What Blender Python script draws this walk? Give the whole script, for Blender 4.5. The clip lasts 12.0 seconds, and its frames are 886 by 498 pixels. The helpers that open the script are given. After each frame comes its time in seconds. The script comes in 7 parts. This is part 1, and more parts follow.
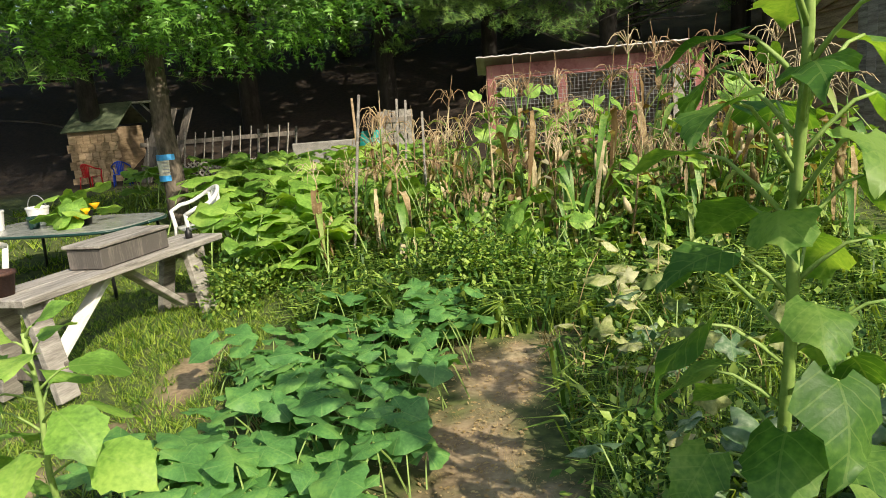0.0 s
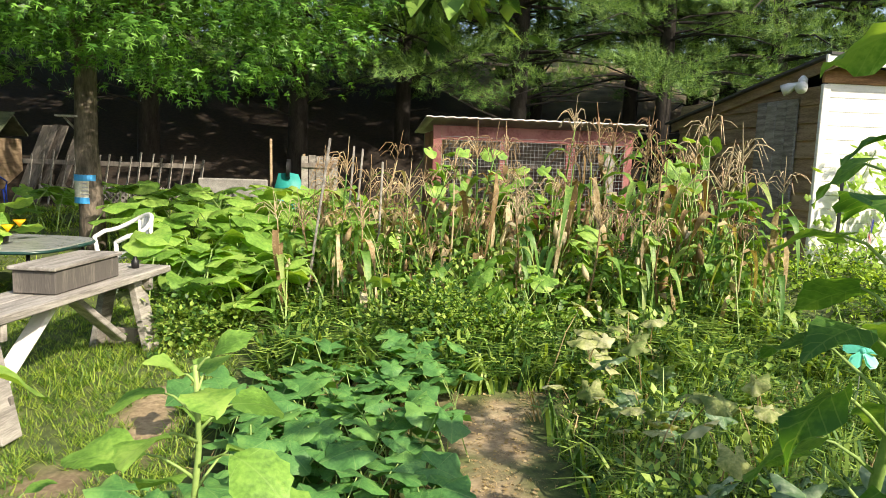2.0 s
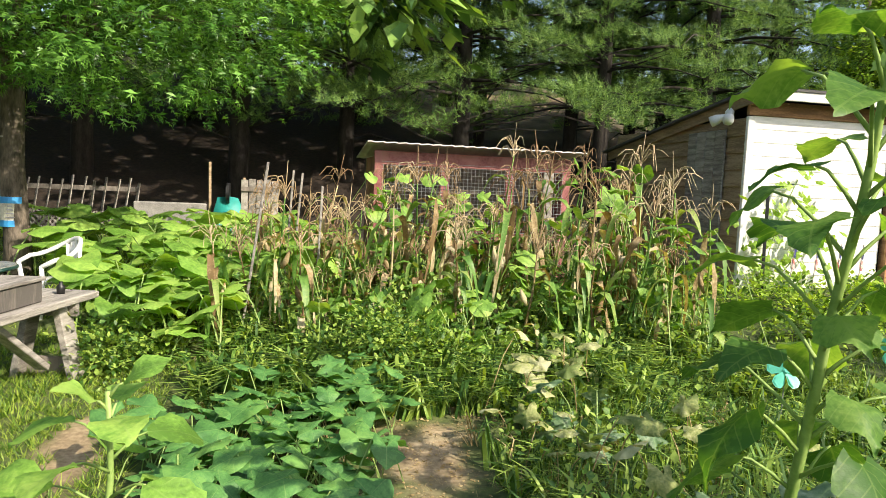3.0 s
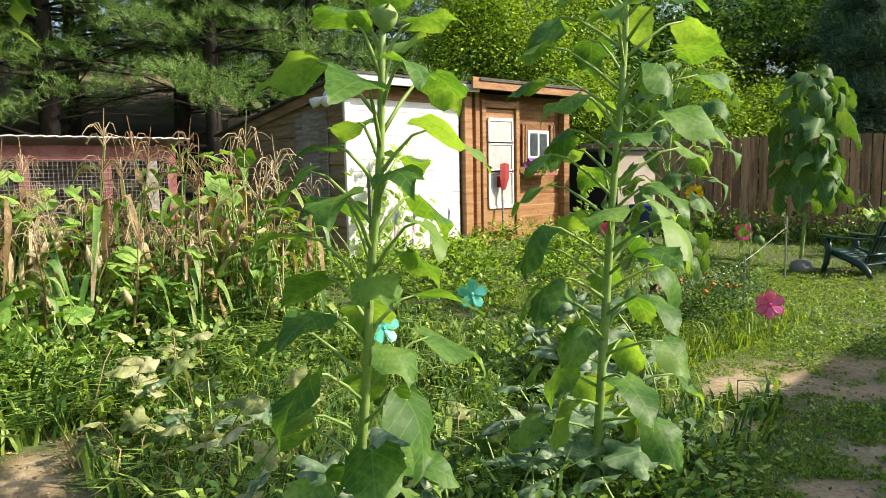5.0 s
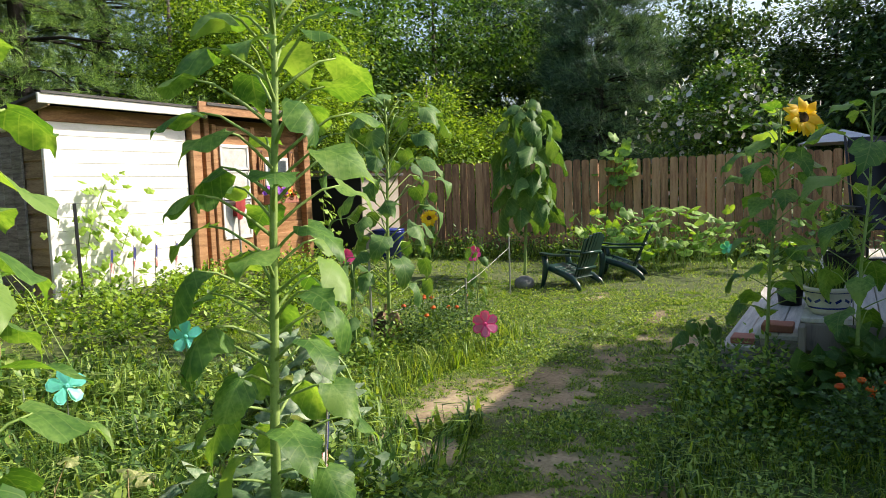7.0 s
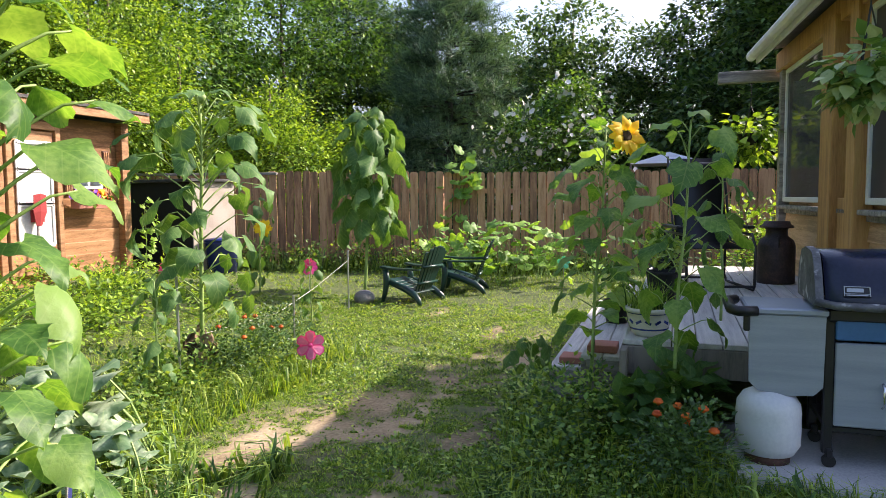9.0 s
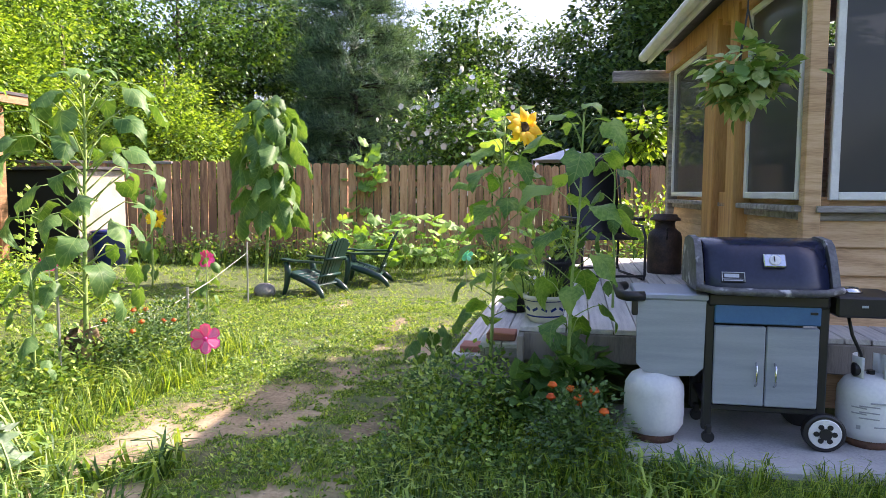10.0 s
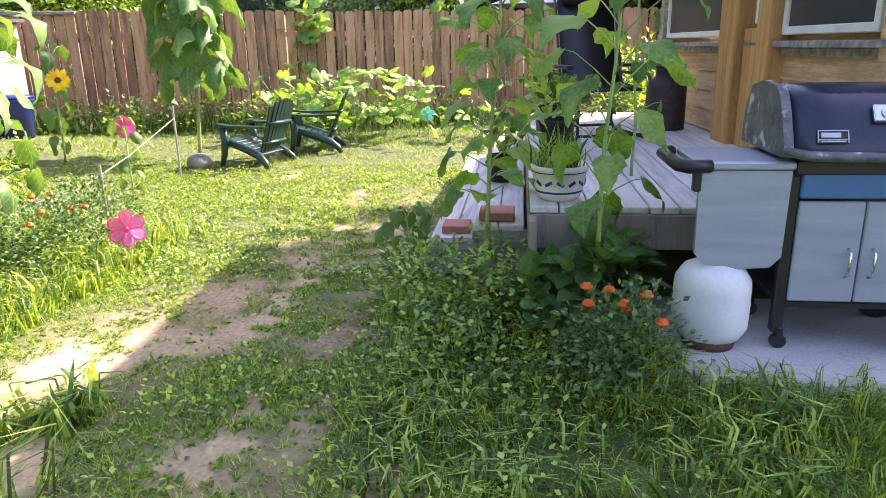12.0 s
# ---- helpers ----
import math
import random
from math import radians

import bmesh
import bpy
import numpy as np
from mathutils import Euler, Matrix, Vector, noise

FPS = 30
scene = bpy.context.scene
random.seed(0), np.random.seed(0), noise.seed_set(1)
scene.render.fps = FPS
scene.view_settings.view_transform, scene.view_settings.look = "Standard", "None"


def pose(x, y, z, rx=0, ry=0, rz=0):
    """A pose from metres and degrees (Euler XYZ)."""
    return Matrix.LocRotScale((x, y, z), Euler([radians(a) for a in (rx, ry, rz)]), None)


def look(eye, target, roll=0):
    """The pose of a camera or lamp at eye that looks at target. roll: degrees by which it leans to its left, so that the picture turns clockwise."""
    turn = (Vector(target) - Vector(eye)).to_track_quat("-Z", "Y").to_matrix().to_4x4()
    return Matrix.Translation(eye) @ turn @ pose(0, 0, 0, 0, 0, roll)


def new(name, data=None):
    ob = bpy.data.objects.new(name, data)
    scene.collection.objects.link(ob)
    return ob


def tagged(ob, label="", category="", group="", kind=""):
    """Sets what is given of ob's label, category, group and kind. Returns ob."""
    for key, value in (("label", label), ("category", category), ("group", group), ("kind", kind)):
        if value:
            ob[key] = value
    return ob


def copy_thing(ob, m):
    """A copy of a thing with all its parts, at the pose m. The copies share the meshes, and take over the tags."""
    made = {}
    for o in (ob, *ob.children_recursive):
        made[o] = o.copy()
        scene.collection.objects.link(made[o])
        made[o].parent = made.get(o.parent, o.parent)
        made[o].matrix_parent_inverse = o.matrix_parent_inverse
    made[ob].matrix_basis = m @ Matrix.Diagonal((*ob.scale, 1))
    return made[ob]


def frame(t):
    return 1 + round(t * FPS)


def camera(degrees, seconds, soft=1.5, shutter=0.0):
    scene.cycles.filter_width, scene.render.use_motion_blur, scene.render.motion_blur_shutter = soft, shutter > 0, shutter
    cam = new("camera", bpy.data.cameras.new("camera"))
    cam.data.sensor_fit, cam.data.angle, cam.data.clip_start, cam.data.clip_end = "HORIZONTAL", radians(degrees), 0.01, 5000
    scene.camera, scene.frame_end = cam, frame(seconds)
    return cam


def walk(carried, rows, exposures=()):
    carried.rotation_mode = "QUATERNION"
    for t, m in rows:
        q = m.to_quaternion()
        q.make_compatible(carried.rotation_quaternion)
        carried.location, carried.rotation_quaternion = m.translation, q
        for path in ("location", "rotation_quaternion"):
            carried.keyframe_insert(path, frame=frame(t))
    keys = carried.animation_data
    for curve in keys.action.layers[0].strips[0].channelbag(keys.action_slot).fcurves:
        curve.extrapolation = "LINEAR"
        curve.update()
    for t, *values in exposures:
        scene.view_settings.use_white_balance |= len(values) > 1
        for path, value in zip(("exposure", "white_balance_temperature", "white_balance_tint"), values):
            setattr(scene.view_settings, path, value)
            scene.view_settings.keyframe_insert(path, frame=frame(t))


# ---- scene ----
cam = camera(65.0, 12.0, soft=0.7)
PATH = [
    (0, (0.405, -0.026, 1.485), (0.261, 1.928, 1.082), -4.8),
    (0.5, (0.127, -0.055, 1.497), (0.018, 1.901, 1.095), -2.1),
    (1, (-0.112, 0.007, 1.484), (-0.205, 1.987, 1.22), -0.6),
    (1.5, (-0.278, 0.027, 1.487), (-0.11, 2.001, 1.217), -0.8),
    (2, (-0.349, 0.007, 1.487), (-0.1, 1.975, 1.232), 2.0),
    (2.5, (-0.348, -0.009, 1.49), (-0.032, 1.955, 1.285), 2.5),
    (2.7, (-0.332, -0.011, 1.485), (0.027, 1.947, 1.299), 2.5),
    (4.3, (-0.206, -0.023, 1.488), (0.596, 1.802, 1.322), 1.0),
    (4.4, (-0.191, -0.023, 1.484), (0.705, 1.757, 1.316), 0.6),
    (4.5, (-0.167, -0.037, 1.477), (0.818, 1.696, 1.307), 0.4),
    (5, (-0.116, -0.163, 1.5), (1.184, 1.342, 1.284), -1.2),
    (5.5, (0.048, -0.195, 1.479), (1.411, 1.254, 1.269), 2.4),
    (6, (0.114, -0.252, 1.486), (1.47, 1.207, 1.306), 1.7),
    (6.5, (0.146, -0.414, 1.551), (1.755, 0.761, 1.379), -0.1),
    (6.7, (0.189, -0.405, 1.55), (1.857, 0.685, 1.377), -1.1),
    (8.3, (0.61, -0.415, 1.551), (2.43, 0.401, 1.405), -1.2),
    (8.5, (0.656, -0.418, 1.549), (2.494, 0.357, 1.396), -0.9),
    (9, (0.741, -0.448, 1.556), (2.632, 0.187, 1.406), -0.5),
    (9.5, (0.75, -0.474, 1.542), (2.681, 0.027, 1.398), -0.1),
    (10, (0.764, -0.481, 1.515), (2.722, -0.106, 1.35), 0.2),
    (10.5, (0.779, -0.441, 1.46), (2.732, -0.159, 1.136), 0.6),
    (11, (1.023, -0.373, 1.422), (2.963, -0.202, 0.966), 1.8),
    (11.5, (1.405, -0.304, 1.432), (3.312, -0.139, 0.852), 2.1),
    (11.8, (1.588, -0.197, 1.437), (3.504, -0.02, 0.891), -0.0),
    (12, (1.697, -0.108, 1.445), (3.604, 0.109, 0.882), -1.0),
]
walk(cam, [(t, look(eye, target, roll)) for t, eye, target, roll in PATH],
     [(0, 0.28, 6650, 10), (1, 0.58, 6650, 11), (4.5, 0.62, 6500, 13), (5.5, 0.52, 6500, 13), (6.5, 0.52, 6450, 15), (8.5, 0.80, 6350, 20), (9.5, 1.28, 6300, 29), (10.5, 1.8, 6350, 34), (11.2, 2.08, 6450, 36), (12, 2.06, 6450, 36)])

# ---- daylight ----
SUN_FROM = Vector((0.53, -0.60, 0.60)).normalized()
world = bpy.data.worlds.new("daylight")
scene.world = world
world.use_nodes = True
wn = world.node_tree.nodes
sky = wn.new("ShaderNodeTexSky")
sky.sky_type = 'NISHITA'
sky.sun_disc = False
sky.sun_elevation = math.asin(SUN_FROM.z)
sky.sun_rotation = math.atan2(SUN_FROM.x, SUN_FROM.y)
sky.air_density, sky.dust_density = 1.2, 2.5
wn["Background"].inputs["Strength"].default_value = 0.15
world.node_tree.links.new(sky.outputs[0], wn["Background"].inputs["Color"])
sun = new("sun", bpy.data.lights.new("sun", "SUN"))
sun.data.energy, sun.data.angle, sun.data.color = 4.8, radians(0.6), (1.0, 0.905, 0.72)
sun.matrix_basis = look(SUN_FROM * 60, (0, 0, 0))

# ---- materials ----


def srgb(r, g, b):
    return tuple(((c / 255) / 12.92 if c < 10 else ((c / 255 + 0.055) / 1.055) ** 2.4) for c in (r, g, b)) + (1,)


def material(name, colors, scale=6.0, rough=0.7, bump=0.2, stretch=(1, 1, 1), metal=0.0, fine=60.0, vary=0.12, island=False, through_light=0.0, dirt=None, spec=0.5, veins=""):
    """Two scales of noise mix the colours; Object Info's or the island's random shifts each piece."""
    m = bpy.data.materials.new(name)
    m.use_nodes = True
    n, l = m.node_tree.nodes, m.node_tree.links
    b = n["Principled BSDF"]
    tc = n.new("ShaderNodeTexCoord")
    mp = n.new("ShaderNodeMapping")
    mp.inputs["Scale"].default_value = stretch
    l.new(tc.outputs["Object"], mp.inputs["Vector"])
    big, small = n.new("ShaderNodeTexNoise"), n.new("ShaderNodeTexNoise")
    big.inputs["Scale"].default_value, small.inputs["Scale"].default_value = scale, fine
    big.inputs["Detail"].default_value, small.inputs["Detail"].default_value = 5, 3
    if island:
        rnd = n.new("ShaderNodeNewGeometry").outputs["Random Per Island"]
    else:
        rnd = n.new("ShaderNodeObjectInfo").outputs["Random"]
    off = n.new("ShaderNodeVectorMath")
    off.operation = 'MULTIPLY_ADD'
    l.new(rnd, off.inputs[0])
    off.inputs[1].default_value = (37, 61, 23)
    l.new(mp.outputs[0], off.inputs[2])
    l.new(off.outputs[0], big.inputs["Vector"])
    l.new(off.outputs[0], small.inputs["Vector"])
    mix = n.new("ShaderNodeMath")
    mix.operation = 'MULTIPLY_ADD'
    l.new(small.outputs["Fac"], mix.inputs[0])
    mix.inputs[1].default_value = 0.5
    sub = n.new("ShaderNodeMath")
    sub.operation = 'SUBTRACT'
    l.new(big.outputs["Fac"], sub.inputs[0])
    sub.inputs[1].default_value = 0.25
    l.new(sub.outputs[0], mix.inputs[2])
    add = n.new("ShaderNodeMath")
    add.operation = 'MULTIPLY_ADD'
    l.new(rnd, add.inputs[0])
    add.inputs[1].default_value = vary * 2
    bias = n.new("ShaderNodeMath")
    bias.operation = 'SUBTRACT'
    l.new(mix.outputs[0], bias.inputs[0])
    bias.inputs[1].default_value = vary
    l.new(bias.outputs[0], add.inputs[2])
    ramp = n.new("ShaderNodeValToRGB")
    e = ramp.color_ramp.elements
    k = len(colors)
    e[0].position, e[0].color = 0.3, colors[0]
    e[1].position, e[1].color = 0.7, colors[-1]
    for i in range(1, k - 1):
        x = e.new(0.3 + 0.4 * i / (k - 1))
        x.color = colors[i]
    l.new(add.outputs[0], ramp.inputs["Fac"])
    col = ramp.outputs["Color"]
    if dirt:
        dn = n.new("ShaderNodeTexNoise")
        dn.inputs["Scale"].default_value, dn.inputs["Detail"].default_value = dirt[1], 6
        l.new(off.outputs[0], dn.inputs["Vector"])
        dr = n.new("ShaderNodeMapRange")
        dr.inputs["From Min"].default_value, dr.inputs["From Max"].default_value = dirt[2], dirt[2] + 0.08
        l.new(dn.outputs["Fac"], dr.inputs["Value"])
        dm = n.new("ShaderNodeMix")
        dm.data_type = 'RGBA'
        l.new(dr.outputs["Result"], dm.inputs["Factor"])
        l.new(col, dm.inputs[6])
        dm.inputs[7].default_value = dirt[0]
        col = dm.outputs[2]
    if veins:
        sx = n.new("ShaderNodeSeparateXYZ")
        l.new(tc.outputs["Object"], sx.inputs[0])

        def op(kind, a, c=None):
            k = n.new("ShaderNodeMath")
            k.operation = kind
            for i, v in enumerate((a, c)):
                if v is not None:
                    if isinstance(v, (int, float)):
                        k.inputs[i].default_value = v
                    else:
                        l.new(v, k.inputs[i])
            return k.outputs[0]

        ax = op('ABSOLUTE', sx.outputs["X"])
        if veins == "feather":
            mid = op('LESS_THAN', ax, 0.0028)
            side = op('LESS_THAN', op('FRACT', op('MULTIPLY', op('SUBTRACT', sx.outputs["Y"], op('MULTIPLY', ax, 0.75)), 26.0)), 0.10)
        else:
            ang = op('ARCTAN2', sx.outputs["X"], op('SUBTRACT', sx.outputs["Y"], 0.025))
            mid = op('LESS_THAN', ax, 0.0018)
            side = op('LESS_THAN', op('ABSOLUTE', op('SINE', op('MULTIPLY', ang, 2.5))), 0.07)
        vm = n.new("ShaderNodeMix")
        vm.data_type = 'RGBA'
        l.new(op('MULTIPLY', op('MAXIMUM', mid, side), 0.24), vm.inputs["Factor"])
        l.new(col, vm.inputs[6])
        vm.inputs[7].default_value = (0.34, 0.46, 0.16, 1)
        col = vm.outputs[2]
    l.new(col, b.inputs["Base Color"])
    b.inputs["Roughness"].default_value = rough
    b.inputs["Metallic"].default_value = metal
    b.inputs["Specular IOR Level"].default_value = spec
    if bump:
        bp = n.new("ShaderNodeBump")
        bp.inputs["Strength"].default_value, bp.inputs["Distance"].default_value = bump, 0.02
        l.new(mix.outputs[0], bp.inputs["Height"])
        l.new(bp.outputs[0], b.inputs["Normal"])
    if through_light:
        tr = n.new("ShaderNodeBsdfTranslucent")
        br = n.new("ShaderNodeMix")
        br.data_type, br.blend_type = 'RGBA', 'MULTIPLY'
        br.inputs["Factor"].default_value = 1
        l.new(col, br.inputs[6])
        br.inputs[7].default_value = (1.6, 1.5, 0.42, 1)
        l.new(br.outputs[2], tr.inputs["Color"])
        ms = n.new("ShaderNodeMixShader")
        ms.inputs[0].default_value = through_light
        l.new(b.outputs[0], ms.inputs[1])
        l.new(tr.outputs[0], ms.inputs[2])
        l.new(ms.outputs[0], n["Material Output"].inputs["Surface"])
    return m


def plain(name, color, rough=0.5, metal=0.0, **kw):
    dark = tuple(c * 0.82 for c in color[:3]) + (1,)
    return material(name, [dark, color], rough=rough, metal=metal, bump=kw.pop("bump", 0.08), vary=0.03, **kw)


M = {}
M["fence"] = material("cedar_boards", [(0.230, 0.121, 0.068, 1), (0.446, 0.243, 0.128, 1), (0.567, 0.338, 0.189, 1)], 3, 0.8, 0.3, (6, 6, 0.7), fine=30, vary=0.16)
M["greywood"] = material("weathered_grey_wood", [(0.15, 0.135, 0.12, 1), (0.27, 0.25, 0.222, 1), (0.40, 0.372, 0.335, 1)], 3, 0.85, 0.35, (8, 0.8, 8), fine=25, vary=0.1)
# darker aged wood; where boards lie in shadow, that shade is in its colour
M["shaded_oldboard"] = material("old_shaded_boards", [(0.10, 0.09, 0.08, 1), (0.24, 0.21, 0.18, 1)], 3, 0.9, 0.35, (6, 6, 0.8), fine=25, vary=0.2)
M["pine"] = material("pine_siding", [(0.391, 0.230, 0.109, 1), (0.575, 0.356, 0.184, 1), (0.667, 0.448, 0.253, 1)], 2.5, 0.6, 0.15, (0.7, 0.7, 9), fine=20, vary=0.1, dirt=((0.184, 0.081, 0.034, 1), 2.2, 0.73))
M["post"] = material("stained_cedar_post", [(0.36, 0.17, 0.05, 1), (0.52, 0.27, 0.085, 1), (0.60, 0.34, 0.12, 1)], 2.5, 0.5, 0.1, (9, 9, 0.6), fine=20, vary=0.06)
M["shedwood"] = material("honey_brown_shed_wood", [(0.20, 0.095, 0.035, 1), (0.34, 0.17, 0.07, 1), (0.44, 0.24, 0.11, 1)], 2.5, 0.65, 0.2, (1, 1, 8), fine=20, vary=0.14)
M["shedside"] = material("tan_shed_boards", [(0.20, 0.14, 0.08, 1), (0.32, 0.23, 0.14, 1), (0.42, 0.31, 0.2, 1)], 2.5, 0.8, 0.25, (1, 1, 8), fine=20, vary=0.14)
M["white_paint"] = material("white_painted_boards", [(0.70, 0.69, 0.64, 1), (0.80, 0.79, 0.75, 1), (0.84, 0.83, 0.80, 1)], 4, 0.65, 0.12, (1, 1, 6), fine=30, vary=0.05, dirt=((0.42, 0.36, 0.26, 1), 5.0, 0.77))
M["white_trim"] = plain("white_trim", (0.78, 0.78, 0.76, 1), 0.45)
M["red_paint"] = material("faded_red_paint", [(0.17, 0.055, 0.05, 1), (0.28, 0.10, 0.095, 1), (0.36, 0.15, 0.14, 1)], 5, 0.8, 0.25, fine=40)
M["metal_roof"] = material("galvanised_roof", [(0.42, 0.40, 0.38, 1), (0.62, 0.6, 0.57, 1)], 4, 0.5, 0.1, metal=0.6)
M["shingle"] = material("mossy_green_shingles", [(0.06, 0.085, 0.045, 1), (0.14, 0.17, 0.10, 1)], 8, 0.9, 0.4)
M["roofing"] = material("dark_roofing", [(0.05, 0.05, 0.05, 1), (0.1, 0.095, 0.09, 1)], 8, 0.9, 0.4)
M["concrete"] = material("patio_concrete", [(0.30, 0.30, 0.29, 1), (0.42, 0.41, 0.40, 1), (0.50, 0.49, 0.47, 1)], 2.5, 0.85, 0.2, fine=80, dirt=((0.22, 0.2, 0.17, 1), 3.0, 0.68))
M["deck"] = material("deck_boards", [(0.40, 0.38, 0.36, 1), (0.54, 0.52, 0.49, 1), (0.64, 0.61, 0.57, 1)], 3, 0.7, 0.25, (0.7, 9, 9), fine=30, vary=0.09)
M["bark"] = material("bark", [(0.05, 0.04, 0.03, 1), (0.13, 0.105, 0.08, 1), (0.22, 0.18, 0.14, 1)], 9, 0.95, 0.9, (1, 1, 0.35), fine=50)
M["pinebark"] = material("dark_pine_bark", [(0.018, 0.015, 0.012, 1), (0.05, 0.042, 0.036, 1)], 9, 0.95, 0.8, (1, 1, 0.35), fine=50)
M["oak"] = material("oak_leaf", [(0.030, 0.090, 0.014, 1), (0.092, 0.240, 0.036, 1), (0.185, 0.385, 0.062, 1)], 3, 0.34, 0, vary=0.4, island=True, through_light=0.25, spec=0.4)
M["tree_a"] = material("broad_leaf", [(0.030, 0.085, 0.016, 1), (0.100, 0.230, 0.040, 1), (0.20, 0.36, 0.070, 1)], 1.2, 0.5, 0, vary=0.42, island=True, through_light=0.28)
M["tree_y"] = material("sunny_leaf", [(0.060, 0.135, 0.014, 1), (0.19, 0.335, 0.032, 1), (0.36, 0.52, 0.062, 1)], 1.2, 0.5, 0, vary=0.42, island=True, through_light=0.35)
M["tree_d"] = material("dark_leaf", [(0.022, 0.060, 0.018, 1), (0.066, 0.150, 0.041, 1), (0.140, 0.245, 0.068, 1)], 1.2, 0.5, 0, vary=0.42, island=True, through_light=0.25)
M["needle"] = material("pine_needles", [(0.034, 0.088, 0.024, 1), (0.125, 0.262, 0.058, 1), (0.29, 0.47, 0.105, 1)], 1.2, 0.5, 0, vary=0.42, island=True, through_light=0.2)
M["spruce"] = material("blue_green_needles", [(0.018, 0.052, 0.030, 1), (0.066, 0.150, 0.080, 1), (0.160, 0.280, 0.155, 1)], 1.2, 0.5, 0, vary=0.42, island=True, through_light=0.2)
M["grass"] = material("grass_blades", [(0.075, 0.160, 0.022, 1), (0.19, 0.335, 0.048, 1), (0.38, 0.49, 0.085, 1)], 0.8, 0.5, 0, vary=0.42, island=True, through_light=0.45)
M["creep"] = material("creeping_lawn_leaves", [(0.085, 0.185, 0.026, 1), (0.165, 0.305, 0.044, 1), (0.26, 0.40, 0.062, 1)], 0.8, 0.5, 0, vary=0.25, island=True, through_light=0.4)
M["weed"] = material("weed_leaves", [(0.050, 0.125, 0.020, 1), (0.165, 0.30, 0.050, 1), (0.33, 0.46, 0.088, 1)], 0.8, 0.5, 0, vary=0.42, island=True, through_light=0.3)
M["straw"] = material("dry_straw", [(0.28, 0.2, 0.09, 1), (0.48, 0.37, 0.2, 1)], 2, 0.8, 0, vary=0.3, island=True, through_light=0.2)
M["cuke"] = material("cucumber_leaf", [(0.060, 0.175, 0.042, 1), (0.101, 0.263, 0.063, 1), (0.171, 0.350, 0.077, 1)], 9, 0.55, 0.3, fine=90, vary=0.12, through_light=0.22, veins="palm")
M["squash"] = material("squash_leaf", [(0.110, 0.235, 0.034, 1), (0.215, 0.40, 0.066, 1), (0.36, 0.54, 0.11, 1)], 7, 0.55, 0.3, fine=70, vary=0.16, through_light=0.34, veins="palm")
M["zuke"] = material("silvery_squash_leaf", [(0.065, 0.143, 0.058, 1), (0.143, 0.234, 0.117, 1), (0.390, 0.468, 0.312, 1)], 12, 0.6, 0.3, fine=50, vary=0.1, through_light=0.2, veins="palm")
M["paleleaf"] = material("bleached_leaf", [(0.15, 0.21, 0.055, 1), (0.33, 0.36, 0.13, 1), (0.52, 0.52, 0.30, 1)], 8, 0.7, 0.3, fine=60, vary=0.2, through_light=0.25)
M["sunleaf"] = material("sunflower_leaf", [(0.062, 0.165, 0.030, 1), (0.135, 0.275, 0.055, 1), (0.25, 0.40, 0.10, 1)], 6, 0.5, 0.25, fine=60, vary=0.2, through_light=0.5, veins="feather")
M["droopleaf"] = material("drooping_leaf", [(0.049, 0.128, 0.031, 1), (0.092, 0.192, 0.054, 1), (0.141, 0.256, 0.077, 1)], 6, 0.5, 0.25, fine=60, vary=0.12, through_light=0.3, spec=0.25, veins="feather")
M["stem"] = material("green_stem", [(0.185, 0.291, 0.066, 1), (0.317, 0.437, 0.132, 1)], 6, 0.6, 0.15, vary=0.08)
M["corn"] = material("corn_leaf", [(0.072, 0.177, 0.029, 1), (0.137, 0.274, 0.048, 1), (0.322, 0.402, 0.113, 1)], 4, 0.5, 0.1, vary=0.2, through_light=0.3)
M["corndry"] = material("dry_corn_leaf", [(0.20, 0.13, 0.055, 1), (0.40, 0.30, 0.16, 1), (0.56, 0.48, 0.30, 1)], 9, 0.75, 0.3, vary=0.3, through_light=0.2)
M["deadleaf"] = material("withered_leaf", [(0.06, 0.04, 0.025, 1), (0.17, 0.11, 0.065, 1), (0.30, 0.21, 0.13, 1)], 8, 0.85, 0.4, vary=0.2)
M["tassel"] = material("corn_tassel", [(0.20, 0.12, 0.06, 1), (0.38, 0.27, 0.15, 1), (0.50, 0.40, 0.25, 1)], 5, 0.8, 0.1, vary=0.25)
M["marifol"] = material("marigold_foliage", [(0.035, 0.085, 0.022, 1), (0.070, 0.150, 0.038, 1), (0.12, 0.22, 0.055, 1)], 1.5, 0.5, 0, vary=0.3, island=True, through_light=0.2)
M["petal"] = material("yellow_petal", [(0.788, 0.507, 0.011, 1), (0.945, 0.724, 0.021, 1)], 5, 0.6, 0, vary=0.1, through_light=0.35)
M["seedhead"] = material("brown_seed_head", [(0.05, 0.025, 0.01, 1), (0.15, 0.08, 0.02, 1)], 40, 0.9, 0.6)
M["orange"] = material("orange_petal", [(0.52, 0.065, 0.002, 1), (0.72, 0.14, 0.003, 1)], 20, 0.6, 0.2, vary=0.2)
M["pink"] = plain("pink_plastic", (0.84, 0.10, 0.40, 1), 0.4, through_light=0.25)
M["pinkmid"] = plain("pale_pink_plastic", (0.86, 0.27, 0.50, 1), 0.4, through_light=0.25)
M["teal"] = plain("aqua_plastic", (0.16, 0.66, 0.58, 1), 0.4, through_light=0.25)
M["greenplastic"] = plain("dark_green_plastic", (0.012, 0.048, 0.040, 1), 0.33)
M["whiteplastic"] = plain("white_plastic", (0.78, 0.78, 0.77, 1), 0.4)
M["black"] = plain("black_plastic", (0.013, 0.013, 0.014, 1), 0.45)
M["blackmetal"] = plain("black_metal", (0.02, 0.02, 0.022, 1), 0.35)
